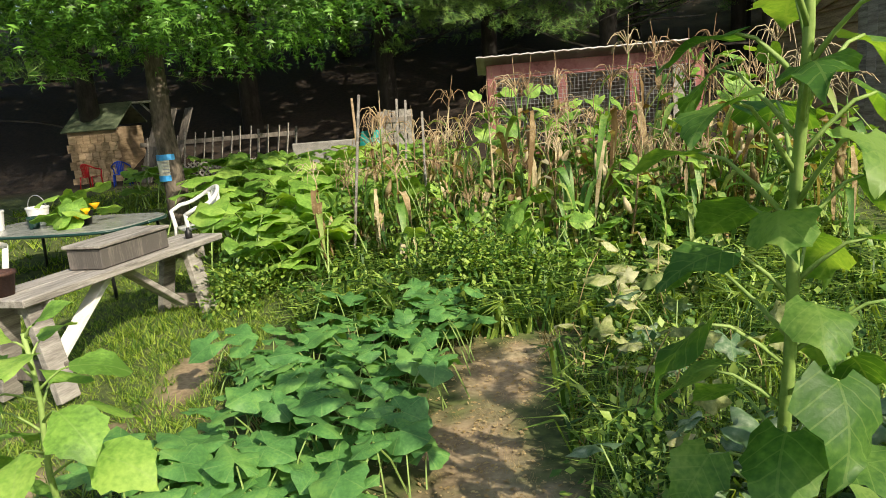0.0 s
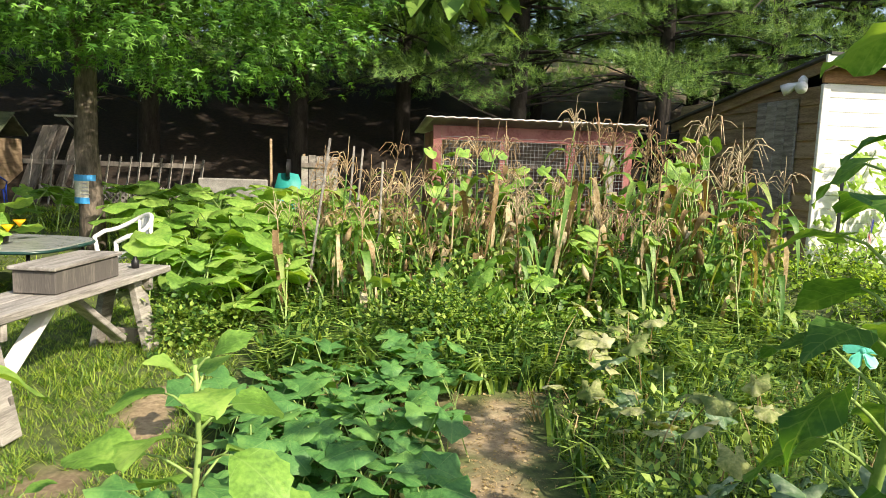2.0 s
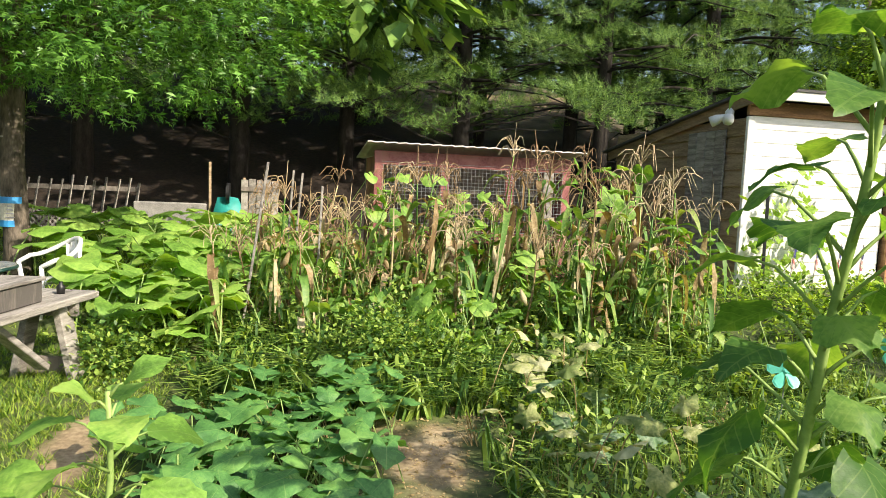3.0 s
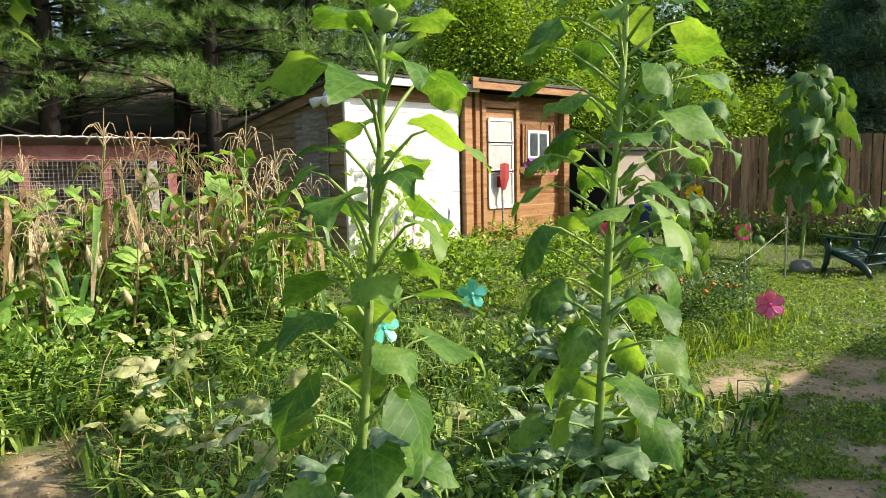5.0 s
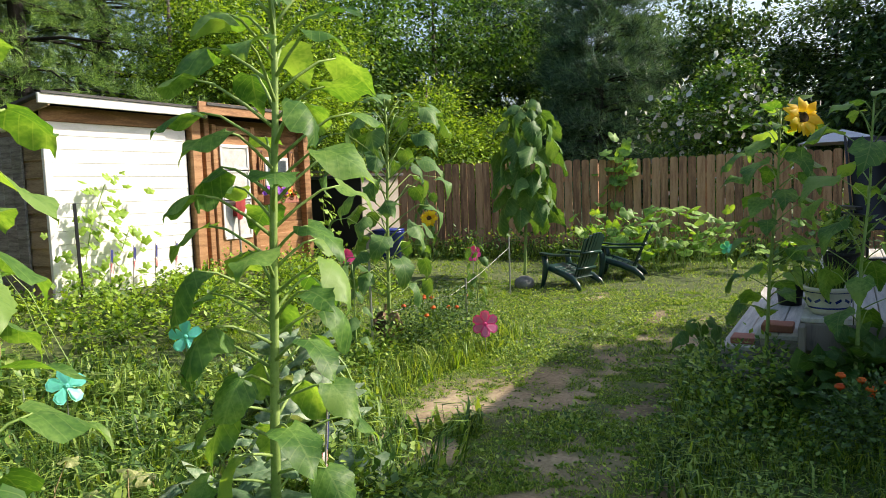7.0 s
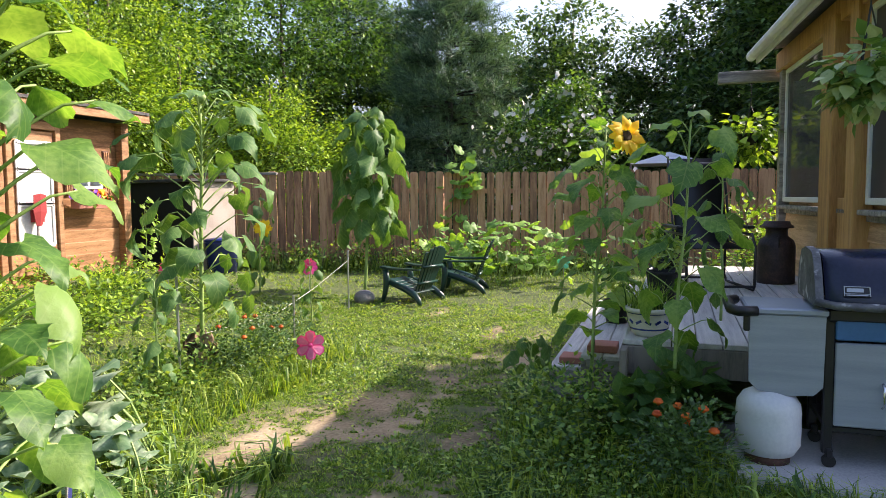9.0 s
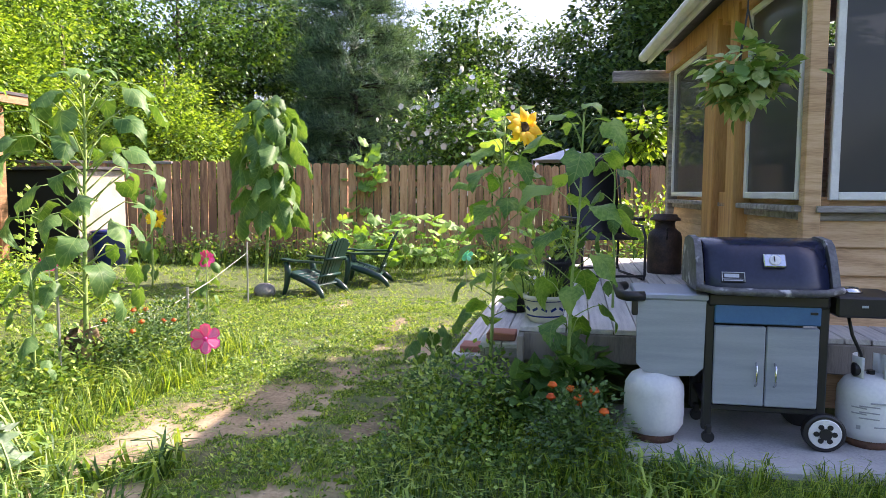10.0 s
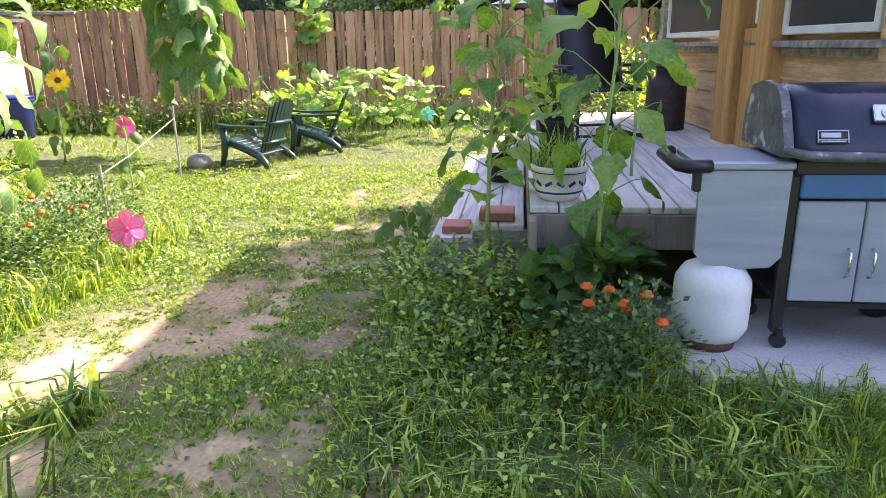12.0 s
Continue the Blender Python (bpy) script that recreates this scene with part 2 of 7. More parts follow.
M["navy"] = material("navy_enamel", [(0.010, 0.013, 0.034, 1), (0.018, 0.023, 0.055, 1)], 5, 0.26, 0.03, vary=0.02)
M["castgrey"] = material("weathered_cast_aluminium", [(0.06, 0.062, 0.07, 1), (0.16, 0.16, 0.17, 1)], 9, 0.55, 0.3, dirt=((0.5, 0.5, 0.52, 1), 11.0, 0.6))
M["bluepanel"] = plain("blue_panel", (0.055, 0.17, 0.36, 1), 0.4)
M["greypanel"] = material("brushed_grey_steel", [(0.29, 0.33, 0.40, 1), (0.37, 0.41, 0.48, 1)], 2, 0.4, 0.03, (1, 1, 12), metal=0.3, vary=0.02)
M["chrome"] = plain("chrome", (0.75, 0.75, 0.76, 1), 0.18, 1.0)
M["tank"] = material("chalky_white_tank", [(0.58, 0.60, 0.60, 1), (0.72, 0.73, 0.72, 1)], 4, 0.5, 0.05, dirt=((0.4, 0.39, 0.35, 1), 6.0, 0.72))
M["rust"] = material("rusty_brown_metal", [(0.045, 0.02, 0.015, 1), (0.10, 0.045, 0.03, 1), (0.16, 0.08, 0.05, 1)], 6, 0.75, 0.3)
M["terracotta"] = plain("red_brick", (0.42, 0.17, 0.12, 1), 0.85, bump=0.3)
M["ceramic"] = plain("cream_glazed_ceramic", (0.72, 0.70, 0.62, 1), 0.25)
M["cobalt"] = plain("cobalt_glaze", (0.02, 0.035, 0.2, 1), 0.25)
M["blue"] = plain("blue_plastic", (0.012, 0.06, 0.5, 1), 0.35)
M["redplastic"] = plain("red_plastic", (0.5, 0.015, 0.02, 1), 0.35)
M["turquoise"] = plain("turquoise_tray", (0.02, 0.3, 0.27, 1), 0.5)
M["cyanband"] = plain("blue_tape", (0.05, 0.35, 0.75, 1), 0.5)
M["frosted"] = material("rippled_grey_glass", [(0.20, 0.215, 0.20, 1), (0.32, 0.335, 0.315, 1)], 12, 0.25, 0.15, vary=0.05)
M["pothos"] = material("pale_trailing_leaf", [(0.12, 0.24, 0.055, 1), (0.24, 0.38, 0.10, 1), (0.46, 0.54, 0.27, 1)], 6, 0.45, 0, vary=0.35, island=True, through_light=0.3)
M["darkrust"] = material("dark_rusted_iron", [(0.022, 0.014, 0.012, 1), (0.05, 0.03, 0.025, 1), (0.10, 0.055, 0.04, 1)], 7, 0.6, 0.3)
M["paper"] = material("wrinkled_paper", [(0.45, 0.43, 0.33, 1), (0.7, 0.69, 0.6, 1)], 14, 0.8, 0.3)
M["print"] = plain("grey_print", (0.36, 0.37, 0.39, 1), 0.7)
M["beige"] = material("beige_panel", [(0.38, 0.32, 0.25, 1), (0.5, 0.44, 0.36, 1)], 3, 0.7, 0.1)
# near-black that puts the lack of light inside things into the colour
M["dark"] = plain("unlit_black", (0.02, 0.018, 0.016, 1), 0.9)
M["soilpot"] = material("potting_soil", [(0.03, 0.022, 0.016, 1), (0.07, 0.05, 0.035, 1)], 30, 0.95, 0.6)
M["cloth"] = material("white_shade_cloth", [(0.6, 0.6, 0.62, 1), (0.75, 0.75, 0.77, 1)], 3, 0.8, 0.1)
M["flagred"] = plain("flag_red", (0.36, 0.04, 0.04, 1), 0.8)
M["flagblue"] = plain("flag_blue", (0.02, 0.03, 0.16, 1), 0.8)
M["flagwhite"] = plain("flag_white", (0.75, 0.74, 0.7, 1), 0.8)
M["string"] = plain("pale_string", (0.6, 0.6, 0.55, 1), 0.8)
M["steel"] = plain("grey_steel", (0.45, 0.46, 0.46, 1), 0.4, 0.7)
M["stone"] = material("grey_stone", [(0.16, 0.155, 0.15, 1), (0.34, 0.33, 0.31, 1)], 5, 0.9, 0.6)
M["purple"] = plain("purple_petals", (0.22, 0.05, 0.4, 1), 0.7)
M["curtain"] = material("lace_curtain", [(0.42, 0.42, 0.4, 1), (0.62, 0.61, 0.58, 1)], 12, 0.8, 0.2)


def glass_material(name, tint, rough=0.02):
    m = bpy.data.materials.new(name)
    m.use_nodes = True
    n, l = m.node_tree.nodes, m.node_tree.links
    tr, gl, mx = n.new("ShaderNodeBsdfTransparent"), n.new("ShaderNodeBsdfGlossy"), n.new("ShaderNodeMixShader")
    fr = n.new("ShaderNodeFresnel")
    fr.inputs["IOR"].default_value = 1.45
    tr.inputs["Color"].default_value = tint
    gl.inputs["Roughness"].default_value = rough
    l.new(fr.outputs[0], mx.inputs[0])
    l.new(tr.outputs[0], mx.inputs[1])
    l.new(gl.outputs[0], mx.inputs[2])
    l.new(mx.outputs[0], n["Material Output"].inputs["Surface"])
    return m


M["glass"] = glass_material("window_glass", (0.75, 0.8, 0.8, 1))
M["screen"] = glass_material("insect_screen", (0.16, 0.16, 0.16, 1), 0.06)
sn, sl_ = M["screen"].node_tree.nodes, M["screen"].node_tree.links
wire, both = sn.new("ShaderNodeBsdfDiffuse"), sn.new("ShaderNodeMixShader")
wire.inputs["Color"].default_value = (0.16, 0.16, 0.16, 1)
both.inputs[0].default_value = 0.4
sl_.new(sn["Material Output"].inputs["Surface"].links[0].from_socket, both.inputs[1])
sl_.new(wire.outputs[0], both.inputs[2])
sl_.new(both.outputs[0], sn["Material Output"].inputs["Surface"])

# ---- mesh helpers ----


class Shape:
    """Collects vertices and faces for one mesh."""

    def __init__(self):
        self.v, self.f = [], []

    def put(self, vs, fs):
        k = len(self.v)
        self.v += [tuple(p) for p in vs]
        self.f += [tuple(i + k for i in f) for f in fs]
        return self

    def box(self, c, s, turn=None, cut=0.006):
        """A box with chamfered edges: centre, full sizes, optional rotation matrix."""
        h = [a / 2 for a in s]
        cut = min(cut, min(h) * 0.45)
        idx, vs = {}, []
        for a in (-1, 1):
            for b in (-1, 1):
                for d in (-1, 1):
                    for k in range(3):
                        p = [(a, b, d)[i] * (h[i] - (0 if i == k else cut)) for i in range(3)]
                        idx[a, b, d, k] = len(vs)
                        vs.append(Vector(p))
        fs = []
        r = (-1, 1)
        for s_ in r:
            fs.append([idx[s_, -1, -1, 0], idx[s_, 1, -1, 0], idx[s_, 1, 1, 0], idx[s_, -1, 1, 0]])
            fs.append([idx[-1, s_, -1, 1], idx[1, s_, -1, 1], idx[1, s_, 1, 1], idx[-1, s_, 1, 1]])
            fs.append([idx[-1, -1, s_, 2], idx[1, -1, s_, 2], idx[1, 1, s_, 2], idx[-1, 1, s_, 2]])
        for a in r:
            for b in r:
                fs.append([idx[a, b, -1, 0], idx[a, b, 1, 0], idx[a, b, 1, 1], idx[a, b, -1, 1]])
                fs.append([idx[a, -1, b, 0], idx[a, 1, b, 0], idx[a, 1, b, 2], idx[a, -1, b, 2]])
                fs.append([idx[-1, a, b, 1], idx[1, a, b, 1], idx[1, a, b, 2], idx[-1, a, b, 2]])
                for d in r:
                    fs.append([idx[a, b, d, 0], idx[a, b, d, 1], idx[a, b, d, 2]])
        good = []
        for f in fs:
            p = [vs[i] for i in f]
            mid = sum(p, Vector()) / len(p)
            nor = (p[1] - p[0]).cross(p[2] - p[0])
            good.append(f if nor.dot(mid) > 0 else f[::-1])
        c = Vector(c)
        return self.put([(turn @ p if turn else p) + c for p in vs], good)

    def beam(self, p, q, w, h, cut=0.005, roll=0.0):
        """A squared timber from p to q."""
        p, q = Vector(p), Vector(q)
        d = q - p
        t = d.to_track_quat("Y", "Z").to_matrix() @ Matrix.Rotation(roll, 3, "Y")
        return self.box((p + q) / 2, (w, d.length, h), t, cut)

    def tube(self, pts, radii, n=8, caps=True):
        pts = [Vector(p) for p in pts]
        if not isinstance(radii, (list, tuple)):
            radii = [radii] * len(pts)
        vs, fs = [], []
        side = None
        for i, p in enumerate(pts):
            d = (pts[min(i + 1, len(pts) - 1)] - pts[max(i - 1, 0)])
            d = d.normalized() if d.length > 1e-9 else Vector((0, 0, 1))
            if side is None:
                side = d.orthogonal().normalized()
            side = (side - d * side.dot(d))
            side = side.normalized() if side.length > 1e-6 else d.orthogonal().normalized()
            up = d.cross(side)
            for k in range(n):
                a = 2 * math.pi * k / n
                vs.append(p + (side * math.cos(a) + up * math.sin(a)) * radii[i])
        for i in range(len(pts) - 1):
            for k in range(n):
                a, b = i * n + k, i * n + (k + 1) % n
                fs.append((a, b, b + n, a + n))
        if caps:
            fs.append(tuple(range(n))[::-1])
            fs.append(tuple((len(pts) - 1) * n + k for k in range(n)))
        return self.put(vs, fs)

    def lathe(self, c, profile, n=24):
        """A turned body: profile of (radius, height)."""
        c = Vector(c)
        vs, fs = [], []
        for r, z in profile:
            for k in range(n):
                a = 2 * math.pi * k / n
                vs.append(c + Vector((r * math.cos(a), r * math.sin(a), z)))
        for i in range(len(profile) - 1):
            for k in range(n):
                a, b = i * n + k, i * n + (k + 1) % n
                fs.append((a, b, b + n, a + n))
        fs.append(tuple(range(n))[::-1])
        fs.append(tuple((len(profile) - 1) * n + k for k in range(n)))
        return self.put(vs, fs)

    def sheet(self, rows, thick=0.0):
        """A grid of points, rows of equal length; thick gives it a second skin."""
        m, n = len(rows), len(rows[0])
        vs = [Vector(p) for r in rows for p in r]
        fs = [(i * n + j, i * n + j + 1, (i + 1) * n + j + 1, (i + 1) * n + j) for i in range(m - 1) for j in range(n - 1)]
        if thick:
            k = len(vs)
            nor = (vs[1] - vs[0]).cross(vs[n] - vs[0]).normalized() * thick
            vs += [p - nor for p in vs]
            fs += [tuple(a + k for a in f)[::-1] for f in fs]
            rim = list(range(n)) + [i * n + n - 1 for i in range(1, m)] + [(m - 1) * n + j for j in range(n - 2, -1, -1)] + [i * n for i in range(m - 2, 0, -1)]
            for a, b in zip(rim, rim[1:] + rim[:1]):
                fs.append((b, a, a + k, b + k))
        return self.put(vs, fs)

    def mesh(self, name, mat, smooth=False):
        me = bpy.data.meshes.new(name)
        me.from_pydata(self.v, [], self.f)
        if mat:
            me.materials.append(mat)
        if smooth:
            me.polygons.foreach_set("use_smooth", [True] * len(me.polygons))
        me.update()
        return me


def part(name, shape, mat, parent, label="", smooth=False, m=None):
    """Links a Shape, or a mesh that others share, as one object under parent."""
    me = shape.mesh(name, mat, smooth) if isinstance(shape, Shape) else shape
    ob = new(name, me)
    ob.parent = parent
    if m is not None:
        ob.matrix_basis = m
    return tagged(ob, label)


def thing(name, label, category, group="", kind="", m=None):
    ob = new(name)
    ob.empty_display_size = 0.1
    if m is not None:
        ob.matrix_basis = m
    return tagged(ob, label, category, group, kind)


def solid(name, shape, mat, label, category, group="", kind="", smooth=False, m=None):
    return tagged(part(name, shape, mat, None, smooth=smooth, m=m), label, category, group, kind)


def many(name, verts, faces, mat, places, smooth=True):
    """One mesh out of a small template laid at many 3x4 places (numpy, n x 3 x 4)."""
    tv, tf = np.array(verts, float), np.array(faces, int)
    n, k = len(places), len(tv)
    v = np.einsum("nij,kj->nki", places[:, :, :3], tv) + places[:, None, :, 3]
    f = (tf[None] + (np.arange(n) * k)[:, None, None]).reshape(-1)
    w = tf.shape[1]
    me = bpy.data.meshes.new(name)
    me.vertices.add(n * k)
    me.vertices.foreach_set("co", v.reshape(-1))
    me.loops.add(len(f))
    me.loops.foreach_set("vertex_index", f.astype(np.int32))
    me.polygons.add(len(f) // w)
    me.polygons.foreach_set("loop_start", np.arange(0, len(f), w, dtype=np.int32))
    if smooth:
        me.polygons.foreach_set("use_smooth", np.ones(len(f) // w, bool))
    me.materials.append(mat)
    me.update(calc_edges=True)
    return me


RNG = np.random.default_rng(7)


def frames_at(pos, ways, size, spin=None, rng=RNG):
    """3x4 places: local y along ways, local z mostly up; sizes n or scalar."""
    ways = ways / np.linalg.norm(ways, axis=1, keepdims=True)
    up = np.tile(np.array([0.0, 0, 1]), (len(pos), 1)) + rng.normal(0, 0.25, (len(pos), 3))
    x = np.cross(ways, up)
    x /= np.linalg.norm(x, axis=1, keepdims=True) + 1e-9
    z = np.cross(x, ways)
    s = np.broadcast_to(np.asarray(size, float), (len(pos),))
    return np.stack([x * s[:, None], ways * s[:, None], z * s[:, None], pos], axis=2)


def step01(a, b, x):
    t = min(1, max(0, (x - a) / (b - a)))
    return t * t * (3 - 2 * t)


def ground_z(x, y):
    """Height of the yard: level lawn, garden rising gently, wooded hill behind."""
    z = 0.50 * step01(3.0, 8.3, y) * (1 - 0.65 * step01(8.5, 12.5, x))
    z += 0.15 * step01(8, 13, x) * (1 - step01(4, 9, y))
    z += 0.17 * step01(3.1, 4.15, x) * step01(0.25, -0.7, y) * step01(9, 6, x)
    hill = max(0, y - 13.5) * (1 - step01(9, 22, x) * (1 - step01(14, 40, y - 10)))
    z += 9.5 * (1 - math.exp(-hill * 0.055))
    return z

# ---- ground ----
BARE = [(0.30, 2.6, 0.30, 0.75), (0.38, 3.6, 0.26, 0.8), (0.6, 4.4, 0.25, 0.4), (-1.75, 3.1, 0.32, 0.22), (-1.45, 3.7, 0.18, 0.6), (-1.9, 2.6, 0.5, 0.3),
        (5.5, 1.62, 0.75, 0.24), (4.4, 2.12, 0.7, 0.18), (4.95, 1.85, 0.6, 0.17), (4.95, 1.35, 0.3, 0.25), (7.1, 0.98, 0.6, 0.2), (3.9, 1.0, 0.4, 0.2), (3.1, 0.9, 0.45, 0.25), (4.9, 0.85, 0.35, 0.16),
        (6.2, 1.35, 0.35, 0.12), (3.6, 1.7, 0.35, 0.15), (2.3, 0.6, 0.45, 0.22), (8.3, 1.5, 0.5, 0.1), (3.6, 0.35, 0.4, 0.16), (9.3, 2.5, 0.4, 0.1)]


def bare(x, y):
    """How bare the soil is at a spot, 0 to 1."""
    k = 0.0
    for cx, cy, rx, ry in BARE:
        d = math.hypot((x - cx) / rx, (y - cy) / ry)
        if d < 1.8:
            d += 0.12 + 0.75 * noise.noise(Vector((x * 3.1, y * 3.1, 1.7))) + 0.55 * noise.noise(Vector((x * 9, y * 9, 4.2)))
            k = max(k, min(1, max(0, (1.25 - d) / 0.7)))
    if 2.2 < x < 9 and 0.0 < y < 3.2:
        w = math.exp(-((y - 3.95 + 0.42 * x) / 0.55) ** 2) + 0.55 * math.exp(-((y - 0.75) / 0.5) ** 2) * step01(6.5, 5.0, x)
        g = 0.9 * noise.noise(Vector((x * 2.1, y * 3.3, 6.1))) + 0.7 * noise.noise(Vector((x * 7, y * 8, 2.2)))
        k = max(k, min(1, max(0, w * (0.35 + 1.5 * g))))
    return k


def axis_steps(lo, hi, fine_lo, fine_hi, fine):
    out = list(np.arange(fine_lo, fine_hi + 1e-6, fine))
    s, a = fine, fine_hi
    while a < hi:
        s *= 1.25
        a += s
        out.append(a)
    s, a = fine, fine_lo
    while a > lo:
        s *= 1.25
        a -= s
        out.insert(0, a)
    return out


gx, gy = axis_steps(-600, 600, -3.0, 10.0, 0.07), axis_steps(-600, 600, -1.2, 5.5, 0.07)
gv = [(x, y, ground_z(x, y) + 0.012 * noise.noise(Vector((x * 2.3, y * 2.3, 0))) + (0.25 * noise.noise(Vector((x * 0.4, y * 0.4, 3))) * step01(12, 18, y))) for y in gy for x in gx]
nx = len(gx)
gf = [(j * nx + i, j * nx + i + 1, (j + 1) * nx + i + 1, (j + 1) * nx + i) for j in range(len(gy) - 1) for i in range(nx - 1)]
ground_mesh = bpy.data.meshes.new("ground")
ground_mesh.from_pydata(gv, [], gf)
# needle litter mask; its gap up the slope leaves pale sand as if sunlit
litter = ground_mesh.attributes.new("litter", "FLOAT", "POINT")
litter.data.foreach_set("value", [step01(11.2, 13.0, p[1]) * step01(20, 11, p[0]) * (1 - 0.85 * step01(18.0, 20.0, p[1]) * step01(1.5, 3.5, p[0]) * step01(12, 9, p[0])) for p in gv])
turf = ground_mesh.attributes.new("turf", "FLOAT", "POINT")
turf.data.foreach_set("value", [(1 - bare(p[0], p[1])) * (1 - step01(11.5, 14, p[1]) * step01(16, 10, p[0])) for p in gv])
ground_mesh.polygons.foreach_set("use_smooth", [True] * len(gf))
mg = material("yard_soil", [(0.16, 0.115, 0.063, 1), (0.30, 0.225, 0.132, 1), (0.45, 0.355, 0.222, 1)], 1.6, 0.95, 0.5, fine=35, vary=0.0)
mn, ml = mg.node_tree.nodes, mg.node_tree.links
att = mn.new("ShaderNodeAttribute")
att.attribute_name = "turf"
th = mn.new("ShaderNodeTexNoise")
th.inputs["Scale"].default_value, th.inputs["Detail"].default_value = 14, 6
tr_ = mn.new("ShaderNodeValToRGB")
tr_.color_ramp.elements[0].position, tr_.color_ramp.elements[0].color = 0.32, (0.035, 0.055, 0.014, 1)
tr_.color_ramp.elements[1].position, tr_.color_ramp.elements[1].color = 0.7, (0.12, 0.15, 0.04, 1)
tcg = mn.new("ShaderNodeTexCoord")
ml.new(tcg.outputs["Object"], th.inputs["Vector"])
ml.new(th.outputs["Fac"], tr_.inputs["Fac"])
gm = mn.new("ShaderNodeMix")
gm.data_type = 'RGBA'
ml.new(att.outputs["Fac"], gm.inputs["Factor"])
old = mn["Principled BSDF"].inputs["Base Color"].links[0].from_socket
ml.new(old, gm.inputs[6])
ml.new(tr_.outputs["Color"], gm.inputs[7])
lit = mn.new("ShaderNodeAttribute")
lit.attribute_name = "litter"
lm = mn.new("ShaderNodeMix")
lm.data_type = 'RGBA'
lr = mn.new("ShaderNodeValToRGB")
# litter colours darkened to near-black, to hold the shade of the wood
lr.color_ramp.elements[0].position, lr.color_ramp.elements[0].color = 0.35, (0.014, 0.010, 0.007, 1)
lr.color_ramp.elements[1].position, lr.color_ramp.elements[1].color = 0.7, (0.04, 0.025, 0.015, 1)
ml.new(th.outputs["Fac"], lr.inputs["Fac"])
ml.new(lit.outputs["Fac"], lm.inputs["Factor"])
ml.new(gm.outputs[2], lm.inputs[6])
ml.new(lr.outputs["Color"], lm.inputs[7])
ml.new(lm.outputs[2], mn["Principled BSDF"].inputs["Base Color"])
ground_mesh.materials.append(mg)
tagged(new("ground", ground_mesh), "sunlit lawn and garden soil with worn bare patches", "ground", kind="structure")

# ---- patio and deck ----
PATIO_Z, DECK_Z = 0.225, 0.70
solid("patio", Shape().box((4.62, -2.2, PATIO_Z - 0.09), (0.9, 3.0, 0.18), cut=0.02), M["concrete"], "pale worn concrete patio slab under the grill", "patio", kind="structure")
deck = thing("deck", "weathered grey wooden deck with two wide steps", "deck")
deck_x0, deck_x1 = 4.93, 9.6
# rim and posts take the dark board colour to stand for the deck's shadow
rim = Shape().box((deck_x0 + 0.02, -1.50, DECK_Z - 0.115), (0.04, 2.7, 0.17)).box((7.2, -0.17, DECK_Z - 0.115), (4.8, 0.04, 0.17))
part("rim_board", rim, M["shaded_oldboard"], deck, "brown-grey deck rim board with its shade coloured in")
board = Shape().box((0, 0, 0), (deck_x1 - deck_x0 - 0.02, 0.132, 0.032), cut=0.004).mesh("board", M["deck"])
for i in range(19):
    part("board", board, None, deck, m=pose((deck_x0 + deck_x1) / 2, -0.225 - i * 0.139, DECK_Z - 0.012))
for x in (5.02, 6.4, 8.0, 9.4):
    part("deck_post", Shape().box((x, -0.2, 0.3), (0.09, 0.09, 0.58)), M["shaded_oldboard"], deck)
    part("deck_post", Shape().box((x, -2.6, 0.3), (0.09, 0.09, 0.58)), M["shaded_oldboard"], deck)
for k, (y0, z, x0) in enumerate(((-0.14, 0.48, 5.45), (0.16, 0.27, 5.95))):
    for j in range(2):
        part("step_tread", Shape().box(((x0 + 9.4) / 2, y0 + 0.075 + j * 0.148, z - 0.02), (9.4 - x0, 0.142, 0.038)), M["deck"], deck)
    part("step_riser", Shape().box(((x0 + 9.4) / 2, y0 + 0.28, z - 0.13), (9.36 - x0, 0.03, 0.18)), M["greywood"], deck)
    part("step_side", Shape().box((x0 + 0.02, y0 + 0.12, z / 2), (0.04, 0.28, z - 0.05)), M["greywood"], deck)

# ---- screened room of the house ----
house = thing("house", "cedar-sided house corner with a screened porch", "house")
HX0, HX1, HY, SILL, TOP = 5.36, 9.3, -1.86, 1.50, 2.95
HZ0 = DECK_Z


def siding(p, d, length, z0, z1, mat, name="siding_board", thick=0.03, pitch=0.165, parent=None, nrm=None, turn=Matrix()):
    """Overlapping boards along a wall: p start, d unit direction, nrm outward."""
    n = max(1, round((z1 - z0) / pitch))
    h = (z1 - z0) / n
    ang = math.atan2(d[1], d[0])
    me = Shape().box((length / 2, 0, 0), (length, thick, h + 0.012), Matrix.Rotation(radians(-7), 3, "X") if nrm == -1 else Matrix.Rotation(radians(7), 3, "X"), 0.004).mesh(name, mat)
    for i in range(n):
        part(name, me, None, parent, m=turn @ pose(p[0], p[1], z0 + (i + 0.5) * h, 0, 0, math.degrees(ang)))


# long wall facing the lawn, slightly skew to the patio wall
SKEW = Matrix.Translation((HX0, HY, 0)) @ Matrix.Rotation(radians(4.2), 4, "Z") @ Matrix.Translation((-HX0, -HY, 0))
part("porch_wall", Shape().box(((HX0 + HX1) / 2, HY - 0.10, (HZ0 + SILL) / 2 - 0.02), (HX1 - HX0 - 0.06, 0.10, SILL - HZ0)), M["pine"], house, m=SKEW)
siding((HX0 + 0.05, HY - 0.03), (1, 0), HX1 - HX0 - 0.1, HZ0 + 0.02, SILL - 0.14, M["pine"], parent=house, nrm=1, turn=SKEW)
